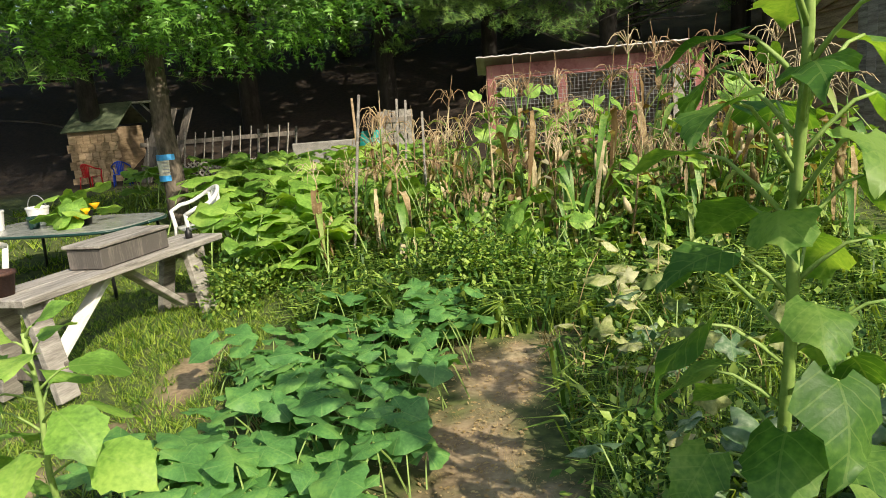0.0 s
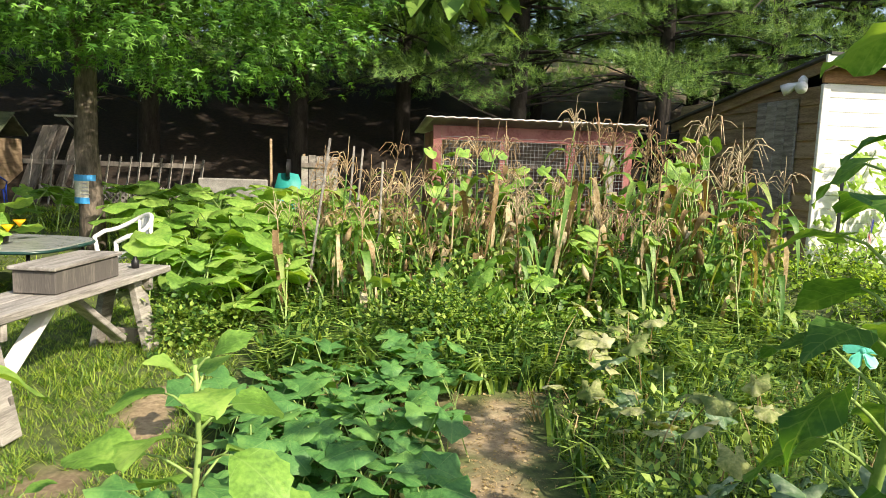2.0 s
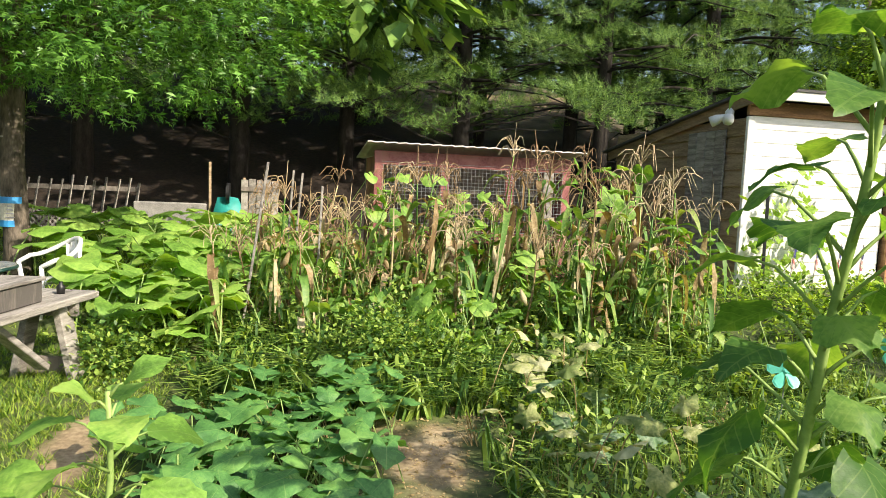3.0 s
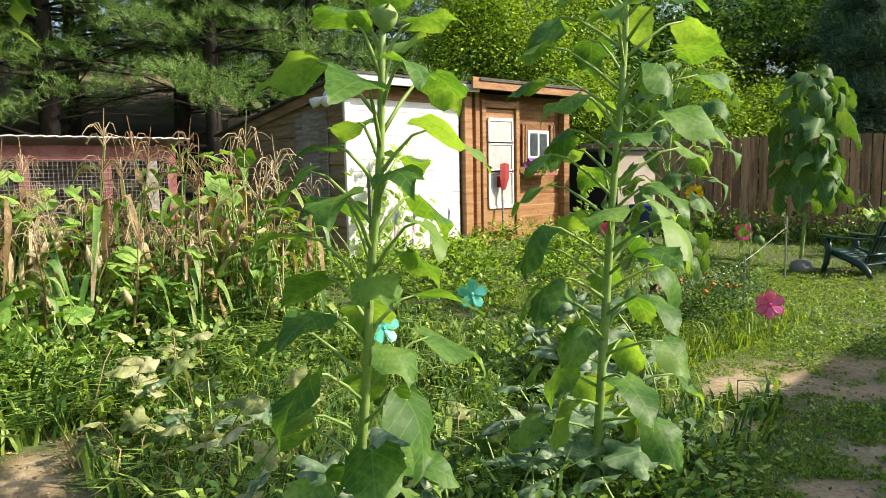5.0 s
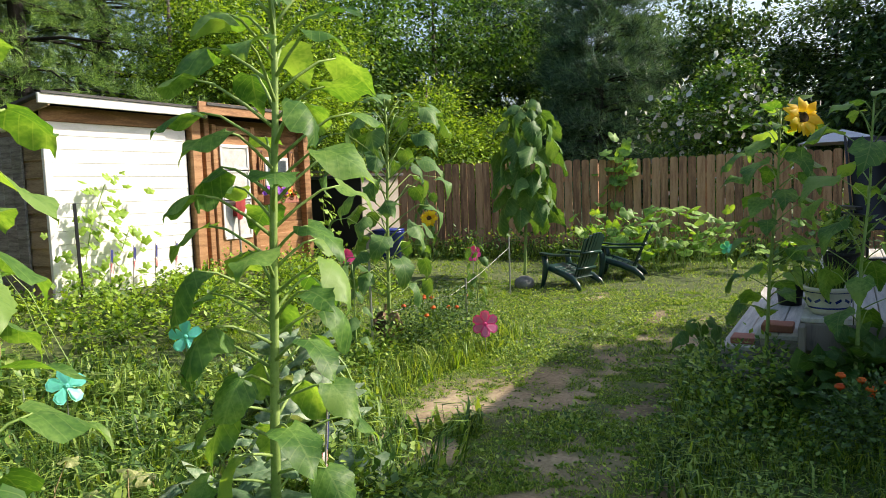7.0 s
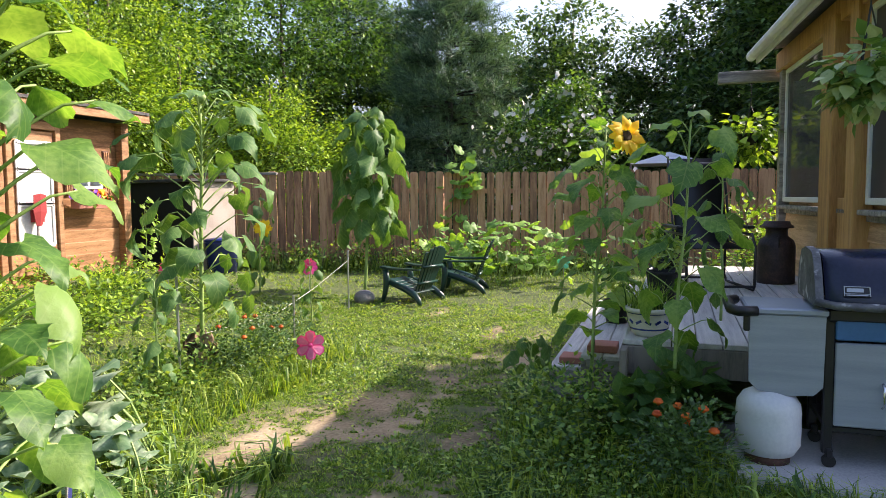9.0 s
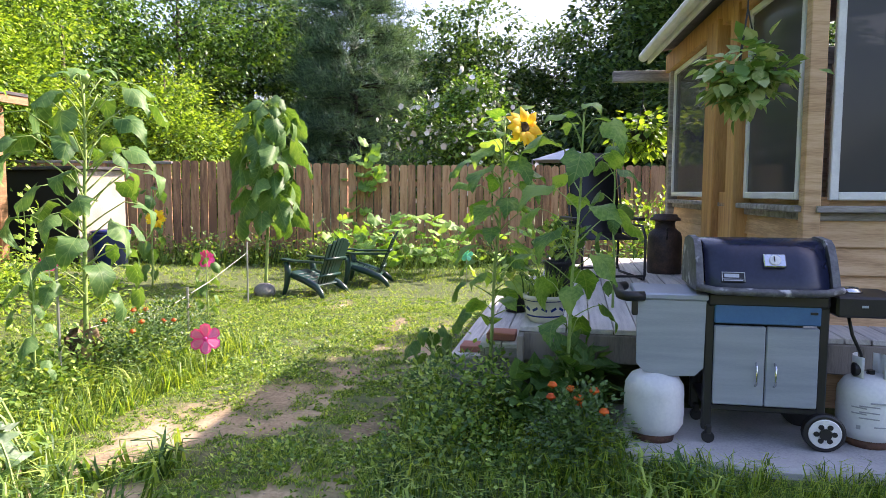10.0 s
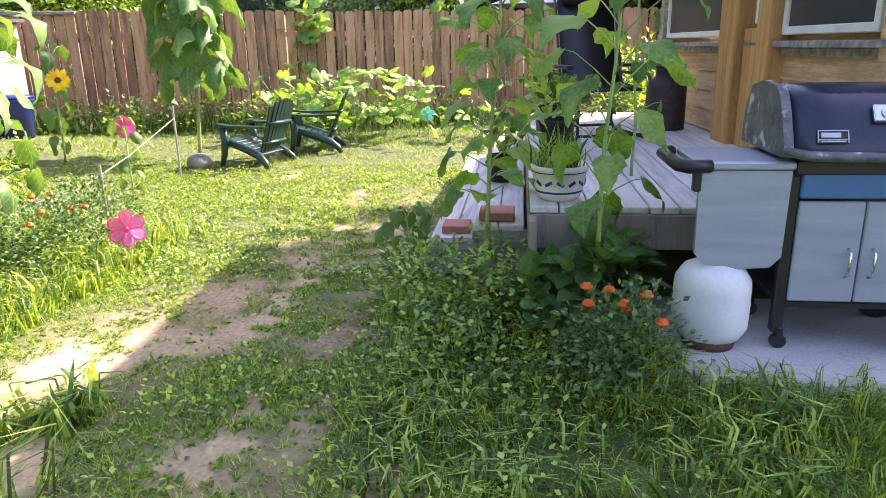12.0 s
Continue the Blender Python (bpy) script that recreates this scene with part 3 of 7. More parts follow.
part("sill_rail", Shape().box(((HX0 + HX1) / 2, HY, SILL - 0.085), (HX1 - HX0, 0.14, 0.04)).box(((HX0 + HX1) / 2, HY - 0.02, SILL - 0.13), (HX1 - HX0, 0.05, 0.05)), M["greywood"], house, "greyed wooden sill rail", m=SKEW)
# wall facing the patio
part("porch_wall", Shape().box((HX0 + 0.10, -4.2, 0.82), (0.10, 4.6, 1.34)), M["pine"], house)
siding((HX0 + 0.03, HY - 0.06), (0, -1), 4.6, PATIO_Z + 0.1, SILL - 0.14, M["pine"], parent=house, nrm=-1)
part("sill_rail", Shape().box((HX0, -4.2, SILL - 0.085), (0.14, 4.6, 0.04)).box((HX0 + 0.02, -4.2, SILL - 0.13), (0.05, 4.6, 0.05)), M["greywood"], house, "greyed wooden sill rail")


def panel(x0, x1, z0, z1, along, fixed):
    """A white-framed insect screen in the plane y=fixed (along x) or x=fixed (along y)."""
    w = 0.05
    fr, c = Shape(), lambda u, z: (u, fixed, z) if along == "x" else (fixed, u, z)
    sz = lambda a, b: (a, 0.045, b) if along == "x" else (0.045, a, b)
    for u in (x0 + w / 2, x1 - w / 2):
        fr.box(c(u, (z0 + z1) / 2), sz(w, z1 - z0))
    for z in (z0 + w / 2, z1 - w / 2):
        fr.box(c((x0 + x1) / 2, z), sz(abs(x1 - x0) - 2 * w - 0.002, w))
    f = part("screen_frame", fr, M["white_trim"], house, "white-painted screen frame", m=SKEW if along == "x" else None)
    part("screen_mesh", Shape().box(c((x0 + x1) / 2, (z0 + z1) / 2), ((abs(x1 - x0) - 2 * w, 0.004, z1 - z0 - 2 * w) if along == "x" else (0.004, abs(x1 - x0) - 2 * w, z1 - z0 - 2 * w)), cut=0.0005), M["screen"], f, "dark insect screen")


panel(7.45, 9.24, SILL - 0.03, TOP - 0.05, "x", HY)
panel(6.78, 7.0, SILL + 0.05, TOP - 0.05, "x", HY)
panel(5.46, 6.55, SILL - 0.03, TOP - 0.05, "x", HY)
panel(-3.3, -1.98, SILL - 0.03, TOP - 0.05, "y", HX0)
panel(-4.9, -3.45, SILL - 0.03, TOP - 0.05, "y", HX0)
part("corner_post", Shape().box((HX0 + 0.01, HY - 0.02, 1.62), (0.10, 0.10, 2.74)), M["pine"], house, "weathered corner post")
part("corner_post", Shape().box((HX1, HY, 1.8), (0.12, 0.12, 2.2)), M["greywood"], house, m=SKEW)
part("corner_post", Shape().box((HX0, -3.375, 1.62), (0.09, 0.10, 2.74)), M["pine"], house)
part("stained_post", Shape().box((7.24, HY + 0.02, 1.83), (0.34, 0.2, 2.28)), M["post"], house, "honey-stained cedar post", m=SKEW)
part("stained_post", Shape().box((6.66, HY + 0.03, 1.83), (0.2, 0.14, 2.28)), M["post"], house, "honey-stained cedar post", m=SKEW)
part("stained_post", Shape().box((6.9, HY + 0.02, 1.11), (0.28, 0.1, 0.82)), M["post"], house, "honey-stained panel", m=SKEW)
part("top_beam", Shape().box(((HX0 + HX1) / 2, HY, TOP + 0.06), (HX1 - HX0 + 0.3, 0.16, 0.2)), M["post"], house, m=SKEW)
part("top_beam", Shape().box((HX0 - 0.003, -4.25, TOP + 0.06), (0.16, 4.6, 0.194)), M["post"], house)
part("rafter_end", Shape().box((9.55, HY + 0.3, TOP - 0.06), (0.1, 0.75, 0.13)), M["greywood"], house, "exposed grey beam end", m=SKEW)
part("rafter_end", Shape().box((5.25, HY + 0.4, TOP + 0.02), (0.12, 0.95, 0.13)), M["greywood"], house, "exposed grey beam end")
roof = Shape().sheet([[(4.95, -1.58, TOP + 0.17), (9.34, -1.58, TOP + 0.17)], [(4.95, -6.5, TOP + 0.95), (9.34, -6.5, TOP + 0.95)]], 0.05)
part("roof", roof, M["roofing"], house, "dark sloping porch roof", m=SKEW)
part("fascia", Shape().box((7.145, -1.565, TOP + 0.12), (4.39, 0.03, 0.14)).tube([(4.95, -1.50, TOP + 0.13), (9.34, -1.50, TOP + 0.13)], 0.055, 10), M["white_trim"], house, "white fascia board with a gutter", m=SKEW)
part("inner_wall", Shape().box((8.2, -6.4, 1.9), (5.6, 0.12, 3.6)), M["beige"], house)
part("inner_wall", Shape().box((9.7, -4.2, 1.7), (0.1, 4.6, 3.0)), M["greywood"], house)
part("porch_floor", Shape().box((7.5, -4.2, DECK_Z - 0.06), (4.3, 4.5, 0.1)), M["greywood"], house)
part("end_screen_post", Shape().box((9.64, -3.4, 1.9), (0.1, 0.1, 2.2)), M["greywood"], house)
part("inner_siding", Shape().box((7.2, -4.6, 2.2), (0.08, 0.5, 1.6)), M["white_paint"], house)
main = Shape().box((10.5, -10.5, 2.4), (12.0, 8.0, 4.8), cut=0.02)
part("main_wall", main, M["beige"], house, "beige house wall beyond the porch")

# ---- fence along the back ----
FC, FD = Vector((13.7, 2.88, 0)), Vector((-0.25, 0.966, 0)).normalized()
fence = thing("board_fence", "tall cedar board fence at the back of the lawn", "fence")
FANG = math.degrees(math.atan2(FD.y, FD.x))
dog = Shape()
bw, bh = 0.143, 1.84
dog.put([(x, y, z) for y in (-0.009, 0.009) for x, z in ((-bw / 2, 0), (bw / 2, 0), (bw / 2, bh - 0.03), (bw / 2 - 0.03, bh), (-bw / 2 + 0.03, bh), (-bw / 2, bh - 0.03))],
        [(0, 1, 2, 3, 4, 5), (11, 10, 9, 8, 7, 6)] + [(i, i + 6, (i + 1) % 6 + 6, (i + 1) % 6) for i in range(6)])
dogm = dog.mesh("board", M["fence"])
for i in range(112):
    s = -9.4 + i * 0.163
    p = FC + FD * s
    z = ground_z(p.x, p.y)
    part("board", dogm, None, fence, m=pose(p.x, p.y, z + 0.03 + random.uniform(-0.015, 0.015), random.uniform(-0.6, 0.6), random.uniform(-0.5, 0.5), FANG))
for s in range(-9, 9, 2):
    a, b = FC + FD * s, FC + FD * (s + 2)
    back = Vector((FD.y, -FD.x, 0)) * 0.04
    for h in (0.35, 1.5):
        part("rail", Shape().beam(a + back + Vector((0, 0, ground_z(a.x, a.y) + h)), b + back + Vector((0, 0, ground_z(b.x, b.y) + h)), 0.04, 0.09), M["fence"], fence)
    part("post", Shape().box(a + back * 2.2 + Vector((0, 0, ground_z(a.x, a.y) + 0.85)), (0.09, 0.09, 1.9)), M["fence"], fence)
a, b = FC + FD * 4.2, FC + FD * 8.8
part("cap_rail", Shape().beam(a + Vector((0, 0, 2.03)), b + Vector((0, 0, 2.05)), 0.10, 0.05), M["greywood"], fence, "greyed cap rail")

# ---- shed ----
shed = thing("shed", "garden shed with a white front and brown plank porch", "shed")
SX0, SX1, SY, SZ0 = 4.75, 6.72, 7.30, 0.46
# near-black filler stands for the unlit inside of the shed
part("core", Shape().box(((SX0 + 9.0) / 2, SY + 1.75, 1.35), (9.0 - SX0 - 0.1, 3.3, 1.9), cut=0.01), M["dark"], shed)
n = 13
wb = Shape().box((0, 0, 0), (SX1 - SX0 - 0.1, 0.024, 0.152), cut=0.004).mesh("white_board", M["white_paint"])
for i in range(n):
    part("white_board", wb, None, shed, m=pose((SX0 + SX1) / 2 - 0.0, SY, SZ0 + 0.08 + i * 0.1545, -1.5))
part("header_board", Shape().box(((SX0 + SX1) / 2, SY - 0.012, 2.555), (SX1 - SX0 + 0.04, 0.045, 0.17)), M["shedwood"], shed)
part("corner_trim", Shape().box((SX0 + 0.02, SY - 0.016, 1.45), (0.09, 0.05, 2.02)), M["white_paint"], shed, "white corner trim")
part("fascia", Shape().box(((SX0 + SX1) / 2 - 0.02, SY - 0.25, 2.685), (SX1 - SX0 + 0.30, 0.035, 0.11)), M["white_paint"], shed, "white fascia board")
rf = Shape().sheet([[(SX0 - 0.14, SY - 0.28, 2.765), (SX1 + 0.04, SY - 0.28, 2.765)], [(SX0 - 0.14, SY + 3.7, 2.20), (SX1 + 0.04, SY + 3.7, 2.20)]], 0.03)
part("roof", rf, M["roofing"], shed)
rf2 = Shape().sheet([[(SX1 + 0.05, SY - 0.36, 2.82), (9.2, SY - 0.36, 2.82)], [(SX1 + 0.05, SY + 3.7, 2.28), (9.2, SY + 3.7, 2.28)]], 0.04)
part("roof", rf2, M["roofing"], shed)
part("fascia", Shape().box((7.93, SY - 0.33, 2.745), (2.58, 0.035, 0.16)), M["shedwood"], shed, "reddish brown fascia board")
# flank with a plank door
siding((SX0, SY + 3.4), (0, -1), 3.4, SZ0, 2.44, M["shedside"], name="flank_board", parent=shed, nrm=-1, pitch=0.19)
for k in range(4):
    part("door_plank", Shape().box((SX0 - 0.045, SY + 0.45 + k * 0.205, 1.40), (0.03, 0.198, 1.86)), M["greywood"], shed, "grey plank door")
part("gable_board", Shape().beam((SX0 - 0.05, SY - 0.25, 2.68), (SX0 - 0.05, SY + 3.6, 2.12), 0.03, 0.14), M["shedside"], shed)
# brown entry part
siding((SX1 + 0.1, SY + 0.06), (1, 0), 2.33, SZ0, 2.66, M["shedwood"], name="plank", parent=shed, nrm=1, pitch=0.17)
part("pillar", Shape().box((SX1 + 0.07, SY - 0.03, 1.56), (0.15, 0.12, 2.2)), M["shedwood"], shed)
part("pillar", Shape().box((SX1 + 0.27, SY - 0.02, 1.56), (0.09, 0.1, 2.2)), M["shedwood"], shed)
part("pillar", Shape().box((9.0, SY - 0.02, 1.56), (0.14, 0.12, 2.2)), M["shedwood"], shed)

# ---- trees ----
DIAMOND = ([(0, 0, 0), (0.34, 0.45, 0.04), (0, 1, -0.08), (-0.34, 0.45, 0.04)], [(0, 1, 2), (0, 2, 3)])
OAKLEAF = ([(0, 0, 0), (0, 0.26, 0.03), (0.40, 0.44, -0.02), (0, 0.52, 0.03), (0.32, 0.88, -0.04), (0.05, 0.70, 0.02), (0, 1.15, -0.08), (-0.05, 0.70, 0.02), (-0.32, 0.88, -0.04), (-0.40, 0.44, -0.02)],
           [(1, 2, 3), (3, 4, 5), (5, 6, 7), (3, 7, 8), (1, 3, 9)])


def tuft(n=9, spread=0.55, wide=0.02, seed=3):
    r = random.Random(seed)
    v, f = [], []
    for i in range(n):
        a, b = r.uniform(0, 6.283), r.uniform(0.1, spread)
        d = Vector((math.cos(a) * b, 1, math.sin(a) * b)).normalized() * r.uniform(0.7, 1.1)
        s = d.cross(Vector((r.uniform(-1, 1), r.uniform(-1, 1), r.uniform(-1, 1)))).normalized() * wide
        k = len(v)
        o = Vector((0, r.uniform(0, 0.5), 0))
        v += [tuple(o + s), tuple(o - s), tuple(o + d)]
        f.append((k, k + 1, k + 2))
    return v, f


TUFT = tuft(9, 1.5, 0.034)


def crown_places(blobs, n, size, rng, sigma=0.22, clump=40, droop=0.25, inner=0.55):
    """Leaves in clumps on and under the skin of ellipsoids (cx, cy, cz, rx, ry, rz)."""
    vol = np.array([b[3] * b[4] + b[4] * b[5] + b[3] * b[5] for b in blobs], float)
    share = np.maximum(1, (n * vol / vol.sum() / clump)).astype(int)
    pos, way = [], []
    for b, m in zip(blobs, share):
        c, r = np.array(b[:3]), np.array(b[3:6])
        d = rng.normal(size=(m, 3))
        d /= np.linalg.norm(d, axis=1, keepdims=True)
        rad = inner + (1.08 - inner) * rng.random((m, 1)) ** 0.6
        cc = c + d * r * rad
        for q, dd in zip(cc, d):
            k = int(clump * rng.uniform(0.6, 1.4))
            s = sigma * rng.uniform(0.6, 1.4)
            pp = q + rng.normal(size=(k, 3)) * s * np.array([1, 1, 0.65])
            pos.append(pp)
            w = (pp - q) / (s + 1e-6) * 0.6 + dd * 0.8 + rng.normal(size=(k, 3)) * 0.5
            w[:, 2] -= droop
            way.append(w)
    pos, way = np.concatenate(pos), np.concatenate(way)
    return frames_at(pos, way, size * rng.uniform(0.65, 1.3, len(pos)), rng=rng)


def tree(name, label, base, trunk, radii, blobs, n, size, leaf, mat, bark, seed, sigma=0.22, clump=40, droop=0.25, limbs=True, group="", inner=0.55):
    rng = np.random.default_rng(seed)
    t = thing(name, label, "tree", group)
    base = Vector(base)
    pts = [base + Vector(p) for p in trunk]
    part("trunk", Shape().tube(pts, radii, 10), bark, t, smooth=True)
    if limbs:
        for b in blobs:
            c = Vector(b[:3])
            k = min(range(len(pts)), key=lambda i: abs(pts[i].z - (c.z - 0.35 * b[5])))
            s = pts[k]
            mid = s.lerp(c, 0.5) + Vector((0, 0, 0.12 * (c - s).length))
            r = radii[k] * 0.5
            part("limb", Shape().tube([s, s.lerp(mid, 0.6), mid, mid.lerp(c, 0.7), c], [r, r * 0.8, r * 0.6, r * 0.4, r * 0.15], 6), bark, t, smooth=True)
    part("crown", many("crown", leaf[0], leaf[1], mat, crown_places(blobs, n, size, rng, sigma, clump, droop, inner)), None, t)
    return t


# young oak over the picnic table
ob = (-2.95, 7.27, 0.33)
# last three crown blobs are added above view to shade the playhouse
tree("oak_tree", "young oak with glossy lobed leaves beside the picnic table", ob, [(0, 0, -0.1), (0.0, 0, 0.5), (-0.04, 0, 1.2), (-0.02, 0, 2.2), (0.05, 0.05, 3.2), (0, 0, 4.6)],
     [0.14, 0.118, 0.108, 0.095, 0.065, 0.02],
     [(-3.9, 6.8, 2.95, 1.6, 1.3, 0.85), (-2.4, 6.1, 2.75, 1.5, 0.8, 0.5), (-4.6, 6.2, 2.75, 1.5, 0.9, 0.5), (-1.2, 6.6, 3.1, 1.1, 0.9, 0.6), (-1.9, 6.7, 2.9, 1.5, 1.2, 0.75), (-3.0, 6.3, 3.0, 1.3, 1.0, 0.6), (-5.4, 6.6, 3.1, 1.5, 1.2, 0.8), (-2.9, 7.4, 4.4, 1.9, 1.7, 1.2), (-1.5, 7.2, 3.9, 1.2, 1.1, 0.8), (-4.9, 7.3, 3.9, 1.5, 1.3, 1.0), (-3.0, 6.2, 3.7, 1.6, 1.1, 0.8), (-0.85, 7.2, 2.95, 0.8, 0.7, 0.5), (-3.0, 7.9, 5.9, 2.2, 1.6, 1.2), (-4.9, 8.3, 5.3, 1.7, 1.5, 1.1), (-1.6, 7.8, 5.2, 1.6, 1.4, 1.0)],
     52000, 0.11, OAKLEAF, M["oak"], M["bark"], 11, 0.14, 46, 0.35, inner=0.6)

# needled trees: boughs in storeys, each with side twigs that end in tufts
FINE_TUFT = tuft(14, 2.2, 0.021, 5)


def needle_tree(name, label, base, height, r, z0, reach, storeys, per, tufts, size, mat, seed, group="", sag=0.18, lift=0.25, wide=0.34, power=0.8, crown=None):
    rng = np.random.default_rng(seed)
    q = random.Random(seed)
    t = thing(name, label, "tree", group)
    base = Vector(base)
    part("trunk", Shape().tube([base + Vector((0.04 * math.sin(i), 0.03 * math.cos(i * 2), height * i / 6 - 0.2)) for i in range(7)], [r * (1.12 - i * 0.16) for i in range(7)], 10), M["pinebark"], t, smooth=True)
    pos, way = [], []
    for k in range(storeys):
        f = k / max(1, storeys - 1)
        z = z0 + ((crown or height) - z0) * f
        for j in range(per):
            a = k * 1.1 + j * 2 * math.pi / per + q.uniform(-0.35, 0.35)
            R = (reach * (1 - f) ** power + 0.35) * q.uniform(0.7, 1.12)
            d, sd = np.array([math.cos(a), math.sin(a), 0]), np.array([-math.sin(a), math.cos(a), 0])
            zz = z + q.uniform(-0.25, 0.25)
            b0 = np.array([base.x, base.y, base.z + zz])
            run = lambda u: b0 + d * R * u + np.array([0, 0, R * (lift * u - sag * 1.6 * u * u)])
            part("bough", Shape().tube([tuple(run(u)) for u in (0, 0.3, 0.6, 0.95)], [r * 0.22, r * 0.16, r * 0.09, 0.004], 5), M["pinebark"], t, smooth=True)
            n = int(tufts * (0.4 + 0.6 * R / (reach + 0.35)))
            for twig in range(max(4, n // 9)):
                u = q.uniform(0.28, 1.0)
                side = q.uniform(-1, 1) * wide * R * (1.15 - 0.75 * u)
                c = run(u) + sd * side + d * abs(side) * 0.5 + np.array([0, 0, q.gauss(0.03, 0.07)])
                m = 9
                pp = c + rng.normal(0, 1, (m, 3)) * np.array([0.15, 0.15, 0.05]) * (size / 0.2)
                pos.append(pp)
                w = d * 0.6 + sd * np.sign(side) * 0.45 + np.array([0, 0, 0.5])
                way.append(np.tile(w, (m, 1)) + rng.normal(0, 0.4, (m, 3)))
    pos, way = np.concatenate(pos), np.concatenate(way)
    part("crown", many("crown", FINE_TUFT[0], FINE_TUFT[1], mat, frames_at(pos, way, size * rng.uniform(0.7, 1.25, len(pos)), rng=rng)), None, t)
    return t


# pines on the hill
pine_at = [(2.95, 14.6, 0.19), (5.95, 14.2, 0.17), (8.2, 13.8, 0.2), (4.1, 17.5, 0.14), (0.6, 15.6, 0.17), (-1.6, 14.9, 0.2), (-4.6, 15.0, 0.2), (-7.4, 13.6, 0.2), (-10.5, 12.6, 0.2),
           (7.0, 18.5, 0.16), (1.2, 19.5, 0.18), (-3.2, 19.0, 0.18), (-7.0, 18.5, 0.2), (10.6, 14.6, 0.2), (10.0, 19.0, 0.2), (-12.5, 18.0, 0.2), (4.2, 22.5, 0.2), (8.9, 16.9, 0.18), (11.6, 16.4, 0.18), (6.2, 16.6, 0.16), (7.6, 16.2, 0.15)]
for i, (x, y, r) in enumerate(pine_at):
    rr = random.Random(50 + i)
    g = ground_z(x, y)
    near = y < 16 and -2 < x < 11
    z0 = (3.6 - g if near else 3.0 - 0.4 * g) + rr.uniform(-0.2, 0.3)
    t = needle_tree("pine_tree", "tall pine with a dark trunk on the wooded hill", (x, y, g), 12.0, r, max(1.6, z0), 3.6 if near else 2.8, 6 if near else 6, 6 if near else 5, 190 if near else 40, 0.165 if near else 0.32, M["needle"], 200 + i, "pines on the hill", sag=0.2, lift=0.12, wide=0.42, power=0.35, crown=max(1.6, z0) + 4.2)
    for k in range(9):
        a = rr.uniform(0, 6.283)
        h = rr.uniform(0.9, 3.4)
        L = rr.uniform(0.8, 2.4)
        p = Vector((x, y, g + h))
        d = Vector((math.cos(a), math.sin(a), rr.uniform(-0.1, 0.3)))
        e = p + d * L + Vector((0, 0, rr.uniform(-0.2, 0.25)))
        m_ = p + d * L * 0.5 + Vector((0, 0, 0.05))
        tw = d.cross(Vector((0, 0, 1))) * L * rr.choice((-0.35, 0.35))
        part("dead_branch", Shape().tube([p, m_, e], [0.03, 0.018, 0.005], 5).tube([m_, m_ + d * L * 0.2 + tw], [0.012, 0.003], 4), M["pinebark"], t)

# dense high cover of the wood, added for its shade; its dark underside shows
canopy = np.random.default_rng(5)
blobs = [(x + canopy.uniform(-1, 1), y + canopy.uniform(-1, 1), 8.2 + 0.28 * (y - 13) + canopy.uniform(-1, 1.2), 2.4, 2.2, 1.1) for x in range(-16, 13, 3) for y in (13, 17, 21, 26, 31)]
# lower clumps added to keep sun off the left of the hill
blobs += [(x + canopy.uniform(-0.8, 0.8), 11.6 + canopy.uniform(-0.6, 0.9), 5.6 + canopy.uniform(-0.7, 1.0), 2.0, 1.4, 0.9) for x in range(-18, 1, 2)]
tagged(new("wood_canopy", many("wood_canopy", DIAMOND[0], DIAMOND[1], M["needle"], crown_places(blobs, 46000, 0.48, canopy, 0.5, 40, 0.2))), "dense dark pine canopy over the hill", "foliage", kind="stuff")

# broadleaved growth behind the shed and the fence


def bank(name, label, spots, mat, n, size, seed, kind_tree="tree"):
    for i, (x, y, h, w) in enumerate(spots):
        g = ground_z(x, y)
        blobs = []
        q = random.Random(seed + i)
        m = max(4, int(h * 1.3))
        for k in range(m):
            f = (k + 0.5) / m
            s = w * 0.62 * math.sqrt(max(0.12, 1 - (2 * f - 0.9) ** 2))
            blobs.append((x + q.uniform(-1, 1) * w * 0.55 * (1 - 0.3 * f), y + q.uniform(-1, 1) * w * 0.55 * (1 - 0.3 * f), g + h * (0.12 + 0.8 * f), s, s, s * 0.7))
        tree(name, label, (x, y, g), [(0, 0, -0.2), (0.05, 0, h * 0.3), (0, 0.05, h * 0.6), (0, 0, h * 0.88)], [0.05 + h * 0.015, 0.04 + h * 0.012, 0.06, 0.02], blobs, n, size, DIAMOND, mat, M["bark"], seed + 40 + i, 0.24, 44, 0.35, True, name + " row", 0.72)


bank("sapling", "sunlit yellow-green young tree behind the shed", [(11.6, 10.4, 5.6, 1.6), (13.2, 9.6, 5.2, 1.6), (14.6, 8.3, 4.3, 1.4), (11.0, 12.3, 7.0, 1.9), (13.6, 11.8, 7.2, 2.0), (15.6, 7.2, 3.3, 1.1), (9.9, 11.4, 6.2, 1.5)], M["tree_y"], 21000, 0.085, 300)
bank("maple_tree", "tall broadleaved tree beyond the fence", [(16.5, 13.5, 9.5, 3.2), (20.5, 11.5, 10.0, 3.4), (24.5, 9.2, 9.0, 3.0), (18.5, 16.5, 11.5, 3.8)], M["tree_a"], 30000, 0.14, 330)
bank("round_tree", "dark round-crowned tree beyond the fence", [(26.0, 3.1, 8.6, 3.4), (28.5, 0.0, 8.4, 3.4), (30, 6.5, 9.0, 3.6)], M["tree_d"], 26000, 0.16, 360)
bank("locust_tree", "airy tall tree with gaps of sky", [(23.5, -2.6, 10.5, 3.2), (24.5, -6.0, 10.0, 3.4), (20.5, -4.6, 6.4, 2.6), (29.0, -4.0, 12.0, 3.6)], M["tree_d"], 30000, 0.19, 390)
